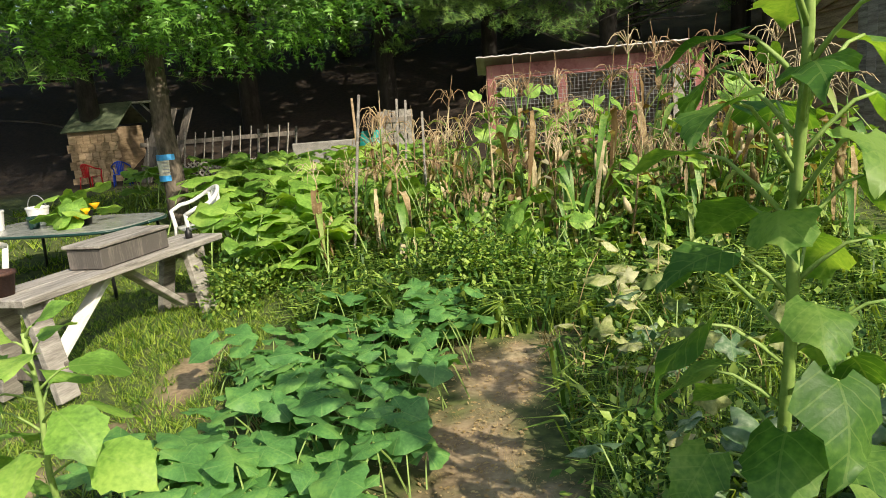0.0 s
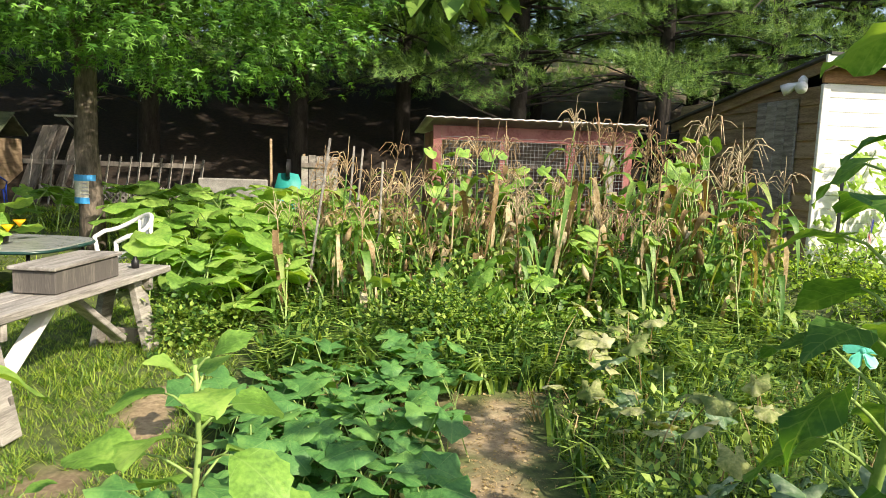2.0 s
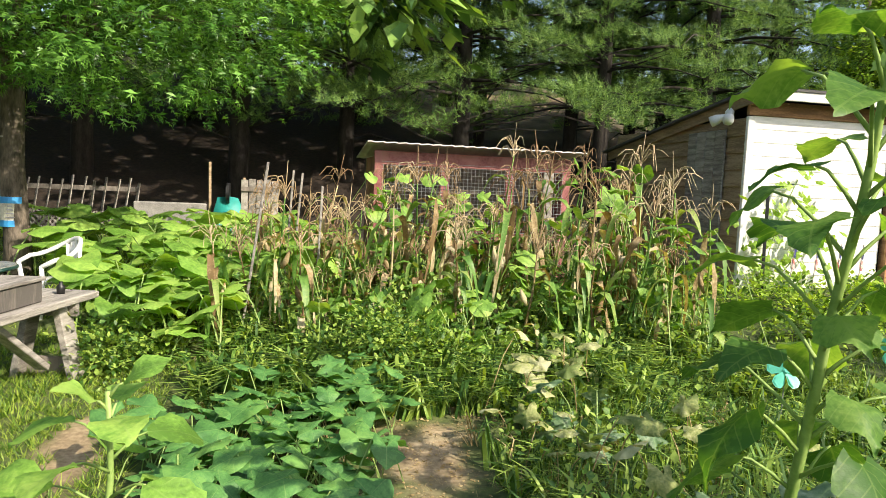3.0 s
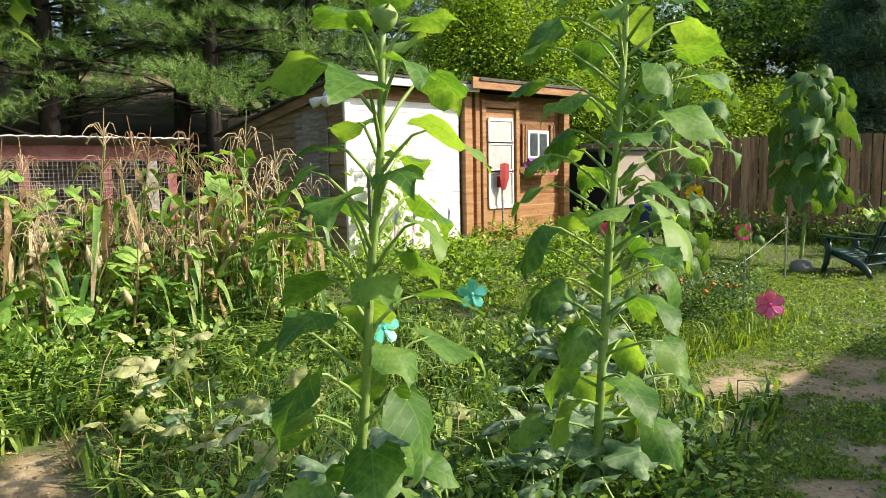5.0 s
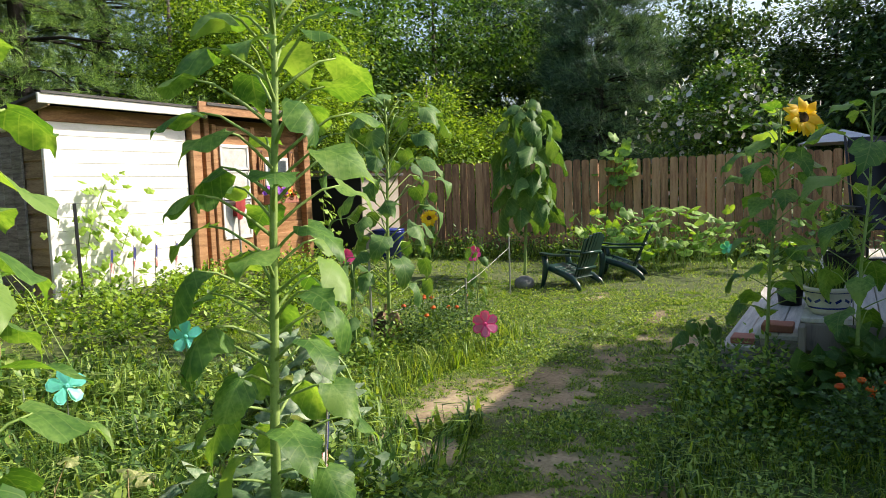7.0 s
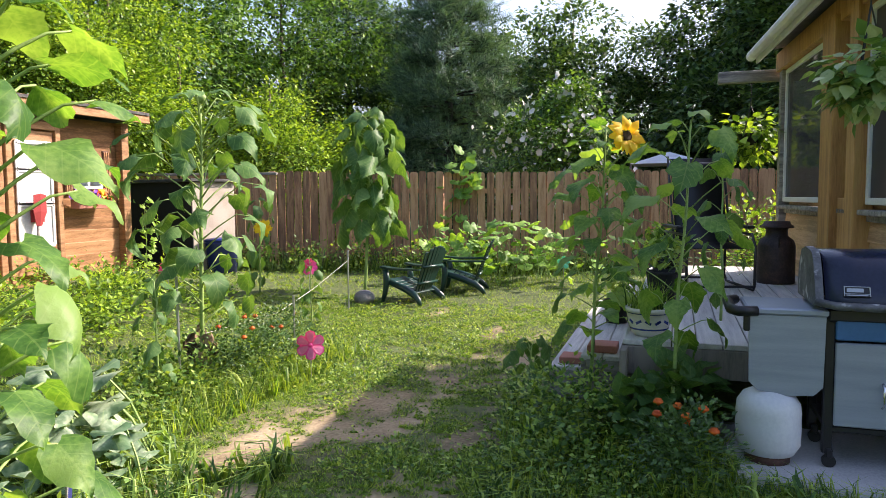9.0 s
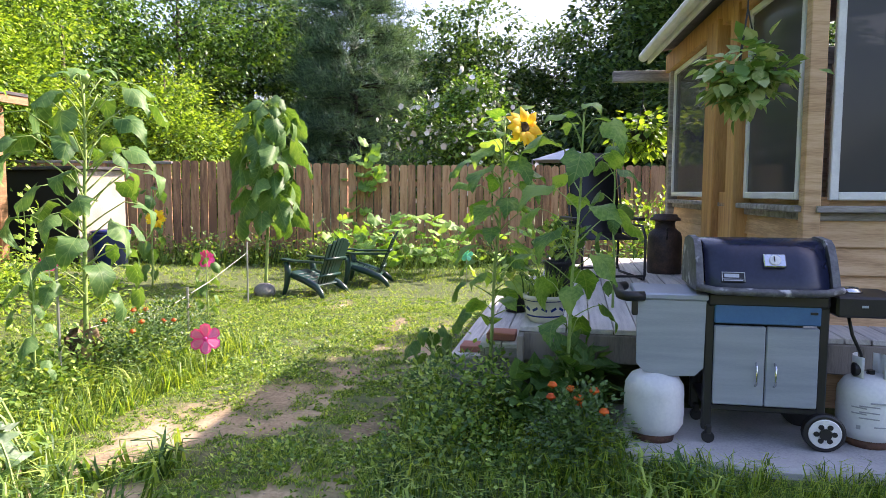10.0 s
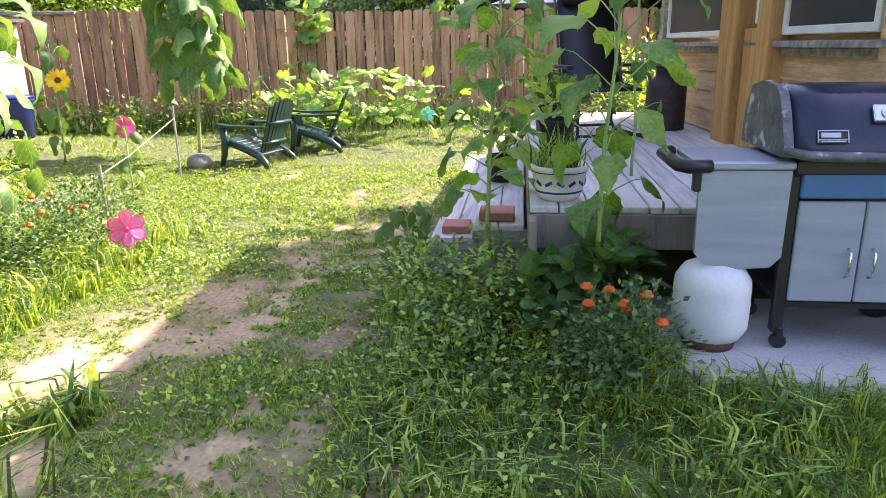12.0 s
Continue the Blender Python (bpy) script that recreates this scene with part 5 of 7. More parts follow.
for i, (x, y, n, r, h) in enumerate(((3.62, 2.75, 26, 0.19, 0.6), (3.25, 2.35, 12, 0.15, 0.4), (2.15, 1.65, 14, 0.13, 0.42), (1.75, 1.9, 14, 0.12, 0.4), (1.45, 2.2, 10, 0.13, 0.45), (1.0, 2.15, 9, 0.11, 0.4), (0.95, 1.6, 9, 0.12, 0.35), (2.5, 2.2, 10, 0.13, 0.4), (2.75, 1.75, 8, 0.13, 0.35), (1.2, 3.4, 8, 0.10, 0.4))):
    leafy("zucchini_plant", "zucchini plant with silvery mottled leaves", "zucchini", gz(x, y), scatter(q, n, x, y, 0.38, 0.3, 0.05), ZUKE, r, 0.15, h, 170 + i, M["stem"], "zucchini plants", 0.9)
for i, (x, y, n, r, h) in enumerate(((1.5, 4.3, 8, 0.12, 0.5), (1.15, 2.6, 5, 0.10, 0.6), (1.75, 3.3, 6, 0.10, 0.45), (1.05, 3.0, 4, 0.09, 0.35), (1.2, 4.0, 6, 0.11, 0.6), (2.1, 2.6, 5, 0.09, 0.4), (0.9, 3.6, 4, 0.10, 0.3))):
    leafy("dying_squash", "dying squash plant with bleached crisp leaves", "squash", gz(x, y), scatter(q, n, x, y, 0.3, 0.25, 0.08), PALE, r * 0.78, 0.2, h, 190 + i, M["straw"], "dying squash", 0.9)
leafy("squash_plant", "broad squash bush against the fence", "squash", gz(12.1, 2.5), scatter(q, 100, 12.1, 2.5, 0.7, 1.3, 0.06), SQUASH, 0.13, 0.25, 1.0, 211, M["stem"], "", 0.9)
leafy("squash_plant", "pale leaved squash beside the fence", "squash", gz(12.0, 0.9), scatter(q, 26, 12.0, 0.9, 0.5, 0.8, 0.1), SQUASH, 0.11, 0.2, 0.8, 212, M["stem"], "", 0.9)
# vines: on the shed front, at its corner and up the fence


def vine(label, base, pts, meshes, s, n, seed, thick=0.006, spread=0.12, out=(0, -1)):
    q = random.Random(seed)
    t = thing("vine", label, "vine", "climbing vines")
    part("stem", Shape().tube(pts, thick, 5), M["stem"], t)
    for i in range(n):
        f = q.uniform(0, len(pts) - 1.001)
        a, b = Vector(pts[int(f)]), Vector(pts[int(f) + 1])
        p = a.lerp(b, f % 1) + Vector((q.gauss(0, spread) * abs(out[1]) + out[0] * q.uniform(0, 0.09), q.gauss(0, spread) * abs(out[0]) + out[1] * q.uniform(0, 0.09), q.gauss(0, spread)))
        part("leaf", q.choice(meshes), None, t, m=leaf_pose(p, math.atan2(out[1], out[0]) + q.uniform(-0.9, 0.9), q.uniform(-1.2, -0.3), q.uniform(-0.4, 0.4), s * q.uniform(0.7, 1.3)))


vine("sunlit grape vine on the white shed front", None, [(5.0, 7.16, 0.45), (5.05, 7.15, 0.9), (5.15, 7.15, 1.3), (5.35, 7.15, 1.75)], GAPE, 1.0, 70, 1, spread=0.2)
vine("sunlit grape vine on the white shed front", None, [(5.1, 7.15, 0.5), (5.5, 7.15, 0.95), (5.65, 7.15, 1.25)], GAPE, 1.0, 36, 2, spread=0.16)
vine("vine on the brown shed corner", None, [(9.2, 7.1, 0.45), (9.22, 7.1, 1.0), (9.2, 7.1, 1.5)], GAPE, 1.0, 40, 3, spread=0.12)
fp = FC + FD * 0.55
vine("bean vine climbing the board fence", None, [(fp.x - 0.08, fp.y, 0.3), (fp.x - 0.06, fp.y + 0.1, 1.1), (fp.x - 0.06, fp.y, 1.9), (fp.x - 0.05, fp.y - 0.05, 2.1)], SQUASH, 1.0, 44, 4, spread=0.16, out=(-1, 0))

# ---- shed details ----
door = part("entry_door", Shape().box((7.46, 7.27, 1.52), (0.62, 0.05, 1.82)), M["shedwood"], shed, "brown entry door")
for z0, z1 in ((1.95, 2.28), (1.52, 1.93), (0.98, 1.50)):
    part("door_pane", Shape().box((7.46, 7.238, (z0 + z1) / 2), (0.46, 0.012, z1 - z0)), M["curtain"], door, "curtained glass pane")
    fr = Shape().box((7.46, 7.228, z0), (0.52, 0.02, 0.05)).box((7.46, 7.228, z1), (0.52, 0.02, 0.05)).box((7.21, 7.228, (z0 + z1) / 2), (0.04, 0.02, z1 - z0)).box((7.71, 7.228, (z0 + z1) / 2), (0.04, 0.02, z1 - z0))
    part("glazing_bar", fr, M["white_trim"], door, "white glazing bars")
part("door_sign", Shape().box((7.46, 7.215, 1.36), (0.2, 0.012, 0.16)), M["flagred"], door, "faded red sign")
part("door_frame", Shape().box((7.10, 7.255, 1.55), (0.08, 0.09, 2.04)).box((7.82, 7.255, 1.55), (0.08, 0.09, 2.04)).box((7.46, 7.255, 2.5), (0.64, 0.09, 0.1)), M["shedwood"], shed)
win = part("window", Shape().box((8.3, 7.24, 1.92), (0.5, 0.05, 0.44)), M["white_trim"], shed, "small white-framed window")
for x in (8.19, 8.41):
    part("pane", Shape().box((x, 7.212, 1.92), (0.18, 0.01, 0.35)), M["glass"], win)
    # near-black sheet behind the glass stands for the dark room
    part("window_blind", Shape().box((x, 7.22, 1.92), (0.18, 0.006, 0.35)), M["dark"], win)
for x in (7.97, 8.63):
    sh = part("shutter", Shape().box((x, 7.24, 1.93), (0.11, 0.03, 0.62)), M["rust"], shed, "reddish wooden shutter")
    for k in range(3):
        part("slat", Shape().box((x - 0.035 + k * 0.035, 7.218, 1.93), (0.024, 0.02, 0.58)), M["shedwood"], sh)
fb = thing("flower_box", "window box of purple and orange flowers on the shed", "flower box")
part("trough", Shape().box((8.3, 7.16, 1.50), (0.62, 0.15, 0.13)), M["terracotta"], fb)
fbr = np.random.default_rng(3)
for nm, mt, k in (("purple_flower", "purple", 26), ("orange_flower", "orange", 24), ("yellow_flower", "petal", 16)):
    xs = {"purple": 8.13, "orange": 8.42, "petal": 8.33}[mt]
    bm_ = Shape().put(*BLOOM).mesh(nm, M[mt], True)
    for _ in range(k):
        p = Vector((fbr.normal(xs, 0.07), fbr.uniform(7.06, 7.18), fbr.uniform(1.56, 1.68)))
        w = Vector((fbr.normal(0, 0.3), -1 + fbr.normal(0, 0.3), 0.4 + fbr.normal(0, 0.3)))
        part(nm, bm_, None, fb, m=Matrix.Translation(p) @ w.to_track_quat("Y", "Z").to_matrix().to_4x4() @ Matrix.Scale(0.085, 4))
part("foliage", many("foliage", DIAMOND[0], DIAMOND[1], M["weed"], frames_at(np.column_stack([fbr.uniform(8.0, 8.6, 120), fbr.uniform(7.05, 7.2, 120), fbr.uniform(1.48, 1.6, 120)]), fbr.normal(0, 1, (120, 3)), 0.07)), None, fb)
fl = thing("flood_light", "white twin flood light under the shed eave", "lamp")
part("mount", Shape().lathe((4.6, 7.45, 2.46), [(0.05, 0), (0.05, 0.06), (0.02, 0.1)], 12), M["white_trim"], fl, smooth=True)
for dx, dy in ((-0.07, -0.10), (-0.09, 0.1)):
    part("lamp_head", Shape().tube([(4.6, 7.45, 2.48), (4.6 + dx * 0.5, 7.45 + dy * 0.6, 2.46), (4.6 + dx, 7.45 + dy, 2.43), (4.6 + dx * 1.6, 7.45 + dy * 1.5, 2.40)], [0.02, 0.03, 0.06, 0.065], 12), M["white_trim"], fl, smooth=True)
# tools leaning on the shed
spade = thing("shovel", "rusty shovel leaning on the shed pillar", "shovel")
part("handle", Shape().tube([(7.36, 7.1, 0.5), (7.42, 7.17, 1.25)], 0.016, 8), M["greywood"], spade, smooth=True)
part("spade_blade", Shape().sheet([[(7.33, 7.12, 1.62), (7.42, 7.11, 1.64), (7.52, 7.13, 1.62)], [(7.33, 7.13, 1.4), (7.42, 7.11, 1.42), (7.52, 7.13, 1.4)], [(7.38, 7.15, 1.24), (7.42, 7.14, 1.23), (7.46, 7.15, 1.24)]], 0.006), M["flagred"], spade)
st = thing("garden_stake", "dark metal stake before the shed", "stake")
part("shaft", Shape().beam(gz(4.85, 6.95, -0.1), (4.87, 7.0, 1.55), 0.035, 0.02), M["black"], st)


def small_flag(x, y, z0, h, s, tilt, label):
    t = thing("garden_flag", label, "flag", m=pose(x, y, z0, tilt, tilt * 0.5, 20))
    part("stick", Shape().tube([(0, 0, 0), (0, 0, h)], 0.005, 6), M["greywood"], t)
    rows = lambda a, b: [[(0.006 + 0.02 * math.sin(z * 30), 0.003 * math.sin(z * 40), h - 0.02 - z * s), (0.006 + b * (1 - 0.1 * z), 0.02 * math.sin(z * 7), h - 0.02 - z * s - 0.04 * a)] for z in (0, 0.25, 0.5, 0.75, 1.0)]
    part("canton", Shape().sheet([[(0.008, 0.002, h - 0.02), (0.065, 0.014, h - 0.03)], [(0.008, 0.0, h - 0.02 - 0.45 * s), (0.06, 0.012, h - 0.05 - 0.45 * s)]], 0.002), M["flagblue"], t, "navy canton")
    for k in range(7):
        a = -0.002 + k * 0.011
        part("stripe", Shape().sheet([[(a, 0.018 + 0.004 * math.sin(k), h - 0.05 - 0.45 * s), (a + 0.011, 0.018 + 0.004 * math.sin(k + 1), h - 0.05 - 0.45 * s)], [(a + 0.006, 0.012, h - s), (a + 0.017, 0.013, h - s - 0.01)]], 0.002), M["flagred" if k % 2 else "flagwhite"], t)


small_flag(2.55, 1.61, 0.0, 0.62, 0.38, 4, "small faded striped flag on a stick")
for i, x in enumerate((5.15, 5.45, 5.75, 6.05)):
    small_flag(x, 6.9, ground_z(x, 6.9), 0.62, 0.3, 3, "small striped flag before the shed")

# ---- lean-to cupboard beside the shed ----
cab = thing("storage_cupboard", "open beige storage cupboard with a dark inside", "cupboard")
cm = pose(11.35, 8.25, ground_z(11.35, 8.25), 0, 0, 75)
# the back panel is coloured near-black for the shade inside
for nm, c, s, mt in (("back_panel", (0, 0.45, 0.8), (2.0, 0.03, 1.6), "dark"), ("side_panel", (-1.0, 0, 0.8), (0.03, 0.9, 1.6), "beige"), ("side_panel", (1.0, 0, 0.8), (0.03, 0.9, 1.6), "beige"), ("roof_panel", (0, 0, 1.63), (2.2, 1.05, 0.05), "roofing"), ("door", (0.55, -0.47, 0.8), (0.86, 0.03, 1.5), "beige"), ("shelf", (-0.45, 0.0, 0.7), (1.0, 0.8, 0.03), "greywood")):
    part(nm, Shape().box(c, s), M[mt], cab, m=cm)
bin_ = thing("blue_bin", "dark blue plastic bin by the cupboard", "bin")
part("tub", Shape().lathe(gz(10.9, 7.0), [(0.24, 0), (0.29, 0.5), (0.31, 0.52), (0.30, 0.55)], 20), M["cobalt"], bin_, smooth=True)
part("lid", Shape().lathe(gz(10.9, 7.0, 0.551), [(0.31, 0), (0.31, 0.03), (0.1, 0.06), (0.01, 0.06)], 20), M["cobalt"], bin_, smooth=True)

# ---- chicken coop ----
coop = thing("chicken_coop", "faded red wooden coop with wire mesh front", "coop")
CX0, CX1, CY, CZ0, CZ1 = 0.46, 2.72, 7.62, 0.42, 1.86
for x in (CX0 + 0.05, 1.25, 2.0, CX1 - 0.05):
    part("post", Shape().box((x, CY, (CZ0 + CZ1) / 2), (0.10, 0.07, CZ1 - CZ0)), M["red_paint"], coop)
for z, h in ((CZ1 - 0.08, 0.15), (CZ0 + 0.5, 0.09), (CZ0 + 0.05, 0.1)):
    part("rail", Shape().box(((CX0 + CX1) / 2, CY - 0.012, z), (CX1 - CX0, 0.06, h)), M["red_paint"], coop)
part("rail", Shape().box((1.6, CY + 0.25, 1.46), (2.1, 0.06, 0.09)), M["shaded_oldboard"], coop)
part("back_wall", Shape().box(((CX0 + CX1) / 2, CY + 1.0, 1.1), (CX1 - CX0, 0.04, 1.4)), M["shaded_oldboard"], coop)
for x in (CX0 + 0.02, CX1 - 0.02):
    part("side_wall", Shape().box((x, CY + 0.5, 1.1), (0.03, 0.96, 1.4)), M["red_paint"], coop)
part("door_board", Shape().box((2.45, CY - 0.05, 1.4), (0.12, 0.02, 0.6)), M["greywood"], coop, "grey latch board")
part("nest_shelf", Shape().box((1.85, CY + 0.6, 0.95), (1.5, 0.7, 0.04)), M["red_paint"], coop)
wires = Shape()
for i in range(49):
    x = CX0 + 0.1 + i * 0.043
    wires.box((x, CY - 0.038, 1.33), (0.0035, 0.0035, 0.86), cut=0.0004)
for i in range(22):
    wires.box(((CX0 + CX1) / 2, CY - 0.041, 0.92 + i * 0.039), (CX1 - CX0 - 0.16, 0.0035, 0.0035), cut=0.0004)
part("wire_mesh", wires, M["steel"], coop, "grey wire mesh")
part("roof_panel", Shape().sheet([[(CX0 - 0.10 + (CX1 - CX0 + 0.20) * i / 60, CY - 0.25 + 0.5 * j, 1.94 - 0.04 * j + 0.005 * math.sin(i * 2.1)) for i in range(61)] for j in range(4)], 0.012), M["metal_roof"], coop, "corrugated metal roof")

# ---- picnic table and what stands on it ----
PT = pose(-2.22, 4.25, 0.05, 0, 0, -12.6)
table = thing("picnic_table", "weathered grey wooden picnic table without benches", "table", m=PT)
for k in range(2):
    part("top_plank", Shape().box((0.262 - k * 0.196, 0.06, 0.598), (0.19, 1.83, 0.046)), M["greywood"], table)
for y in (-0.71, 0.68):
    for s in (1, -1):
        part("leg", Shape().beam((0.165 + 0.09 * s, y, 0.57), (0.165 + 0.21 * s, y, 0.0), 0.14, 0.05), M["greywood"], table)
    part("cross_beam", Shape().box((0.165, y + 0.047, 0.53), (0.36, 0.04, 0.09)), M["greywood"], table)
    part("foot_beam", Shape().box((0.165, y + 0.047, 0.15), (0.40, 0.04, 0.12)), M["shaded_oldboard"], table)
part("brace", Shape().beam((0.165, -0.55, 0.16), (0.165, -0.06, 0.55), 0.09, 0.04), M["white_paint"], table, "whitish diagonal brace")
part("brace", Shape().beam((0.165, 0.63, 0.16), (0.165, 0.1, 0.55), 0.09, 0.04), M["greywood"], table)
bx = thing("wooden_box", "low lidded brown wooden box on the picnic table", "box", m=PT @ pose(0.16, 0.12, 0.622, 0, 0, 2))
part("box_body", Shape().box((0, 0, 0.068), (0.25, 0.66, 0.13)), M["shaded_oldboard"], bx)
part("box_lid", Shape().box((0, 0, 0.147), (0.28, 0.70, 0.022)), M["greywood"], bx)
jar = thing("ink_bottle", "small dark bottle on the picnic table", "bottle", m=PT @ pose(0.2, 0.78, 0.622))
part("bottle_body", Shape().lathe((0, 0, 0), [(0.025, 0), (0.027, 0.05), (0.012, 0.065), (0.012, 0.08)], 12), M["black"], jar, smooth=True)
fp_ = thing("flower_pot", "brown plastic pot on the picnic table end", "pot", m=PT @ pose(0.12, -0.76, 0.622) @ Matrix.Scale(0.8, 4))
part("pot_body", Shape().lathe((0, 0, 0), [(0.075, 0), (0.1, 0.14), (0.108, 0.14), (0.108, 0.165), (0.098, 0.165), (0.09, 0.1)], 18), M["rust"], fp_, smooth=True)


def bucket(m, r, h, mat, label, handle=True):
    t = thing("bucket", label, "bucket", m=m)
    part("bucket_body", Shape().lathe((0, 0, 0), [(r * 0.8, 0), (r, h - 0.016), (r * 1.06, h - 0.015), (r * 1.06, h), (r * 0.97, h), (r * 0.78, 0.01)], 32), M[mat], t)
    if handle:
        part("bail", Shape().tube([(r * math.cos(a), 0, h + r * 1.1 * math.sin(a)) for a in [i * math.pi / 10 for i in range(11)]], 0.004, 5), M["steel"], t, "wire bail")


GT = pose(-3.2, 5.65, 0.15, 0, 0, -8)
gt = thing("patio_table", "glass-topped metal patio table behind the picnic table", "table", m=GT)
edge = [(0.75 * math.copysign(abs(math.cos(a)) ** 0.45, math.cos(a)), 0.475 * math.copysign(abs(math.sin(a)) ** 0.45, math.sin(a))) for a in [i * math.pi / 24 for i in range(48)]]
part("glass_top", Shape().put([(x, y, z) for z in (0.592, 0.606) for x, y in edge], [tuple(range(48))[::-1], tuple(range(48, 96))] + [(i, (i + 1) % 48, (i + 1) % 48 + 48, i + 48) for i in range(48)]), M["frosted"], gt, "grey rippled glass top")
part("rim", Shape().tube([(x * 1.005, y * 1.005, 0.585) for x, y in edge + edge[:1]], 0.013, 6), M["greenplastic"], gt, "dark metal rim", True)
for x in (-0.6, 0.6):
    for y in (-0.36, 0.36):
        part("leg", Shape().tube([(x, y, 0.58), (x * 1.08, y * 1.08, 0)], 0.014, 8), M["black"], gt, smooth=True)
bucket(GT @ pose(-0.55, -0.2, 0.607), 0.09, 0.17, "whiteplastic", "white plastic bucket on the patio table", False)
bucket(GT @ pose(-0.32, 0.05, 0.607), 0.09, 0.16, "whiteplastic", "white plastic pail with a raised handle")
bucket(GT @ pose(-0.2, -0.15, 0.607), 0.05, 0.1, "greenplastic", "small dark green pot on the patio table", False)
pk = thing("pumpkin_plant", "potted pumpkin plant with large leaves and yellow blossoms", "plant", m=GT @ pose(0.15, 0.0, 0.607))
part("pot", Shape().lathe((0, 0, 0), [(0.07, 0), (0.09, 0.1), (0.095, 0.1), (0.085, 0.095)], 14), M["black"], pk, smooth=True)
q = random.Random(5)
for i in range(15):
    a, d, h = q.uniform(0, 6.28), q.uniform(0.05, 0.24), q.uniform(0.08, 0.3)
    part("leaf", q.choice(SQUASH), None, pk, m=leaf_pose((math.cos(a) * d, math.sin(a) * d, h), a, q.uniform(-0.8, 0), q.uniform(-0.4, 0.4), 1.15))
for i in range(3):
    part("blossom", Shape().lathe((0.12 + 0.09 * i, -0.2, 0.06 + 0.04 * i), [(0.006, 0), (0.02, 0.02), (0.045, 0.05), (0.03, 0.045), (0.004, 0.02)], 8), M["petal"], pk, "yellow blossom", True)


def plastic_chair(m, mat, label, s=1.0, group=""):
    """A moulded garden armchair with a slotted round back."""
    t = thing("plastic_chair", label, "chair", group, m=m @ Matrix.Scale(s, 4))
    seat = Shape().sheet([[(x * 0.23, y * 0.22, 0.42 + 0.015 * (x * x) - 0.02 * (y < 0) * y * y) for x in (-1, -0.5, 0, 0.5, 1)] for y in (-1, -0.5, 0, 0.5, 1)], 0.012)
    part("seat", seat, mat, t, smooth=True)
    arc = [(0.30 * math.cos(a), -0.12 + 0.36 * math.sin(a), 0.66 + 0.19 * max(0, math.sin(a)) ** 2) for a in [i * math.pi / 14 for i in range(15)]]
    part("arm_rail", Shape().tube([(0.28, -0.24, 0.60)] + arc + [(-0.28, -0.24, 0.60)], 0.024, 8), mat, t, smooth=True)
    for a in (-0.5, -0.3, -0.1, 0.1, 0.3, 0.5):
        b = math.pi / 2 + a
        part("back_slat", Shape().beam((0.2 * math.cos(b) * 1.1, 0.19, 0.42), (0.30 * math.cos(b), -0.12 + 0.36 * math.sin(b), 0.66 + 0.19 * math.sin(b) ** 2), 0.045, 0.012), mat, t)
    for sx in (-1, 1):
        part("leg", Shape().tube([(0.28 * sx, -0.24, 0.61), (0.25 * sx, -0.22, 0.42), (0.27 * sx, -0.25, 0)], [0.022, 0.026, 0.02], 8), mat, t, smooth=True)
        part("leg", Shape().tube([(0.22 * sx, 0.2, 0.43), (0.25 * sx, 0.27, 0)], [0.026, 0.02], 8), mat, t, smooth=True)
    return t


plastic_chair(pose(-2.3, 6.25, 0.24, 0, 0, -50), M["whiteplastic"], "white plastic garden chair by the patio table", 0.8, group="white chairs")
plastic_chair(pose(-3.62, 4.85, 0.12, 0, 0, 150), M["whiteplastic"], "white plastic garden chair by the patio table", group="white chairs")
plastic_chair(pose(-6.4, 12.6, 0.5, 0, 0, 200), M["blue"], "small blue plastic chair before the playhouse", 0.55)
plastic_chair(pose(-6.95, 12.5, 0.5, 0, 0, 170), M["redplastic"], "small red plastic chair before the playhouse", 0.55)

# ---- oak trunk band and shelf ----
band = thing("trunk_band", "blue-taped paper band wrapped round the oak trunk", "band")
part("paper", Shape().lathe((-2.985, 7.27, 0.99), [(0.118, 0), (0.117, 0.2)], 20), M["paper"], band, "wrinkled pale paper")
for z in (0.94, 1.16):
    part("tape", Shape().lathe((-2.985, 7.27, z), [(0.122, 0), (0.120, 0.06)], 20), M["cyanband"], band, "bright blue tape")
for k in range(4):
    part("print_bar", Shape().box((-2.97, 7.152, 1.03 + k * 0.035), (0.08 - 0.012 * k, 0.004, 0.012)), M["print"], band)
pl = thing("bracket_shelf", "small board fixed to the oak trunk", "shelf")
part("shelf_board", Shape().box((-3.13, 7.25, 1.78), (0.22, 0.14, 0.02)), M["greywood"], pl)
part("bracket", Shape().beam((-3.04, 7.25, 1.62), (-3.18, 7.25, 1.77), 0.02, 0.02), M["greywood"], pl)

# ---- along the foot of the hill ----
pf = thing("pallet_fence", "old leaning pallet fence with a lattice strip", "fence")
for i in range(17):
    x = -5.9 + i * 0.175
    g = ground_z(x, 12.55)
    part("slat", Shape().beam((x, 12.55, g), (x + 0.12 + random.uniform(-0.03, 0.03), 12.62, g + 0.88 + random.uniform(-0.05, 0.05)), 0.085, 0.018), M["greywood"], pf)
for z in (0.2, 0.72):
    part("rail", Shape().beam((-5.95, 12.60, 0.5 + z), (-3.0, 12.60, 0.5 + z), 0.03, 0.08), M["shaded_oldboard"], pf)
lat = thing("lattice_panel", "grey wooden lattice strip in front of the pallets", "lattice")
for i in range(22):
    x = -5.3 + i * 0.1
    for s in (1, -1):
        part("lath", Shape().beam((x, 12.44 + 0.006 * s, 0.5), (x + 0.34 * s, 12.44 + 0.006 * s, 0.84), 0.006, 0.028), M["greywood"], lat)
gw = thing("block_slab", "grey concrete slab standing on edge", "slab")
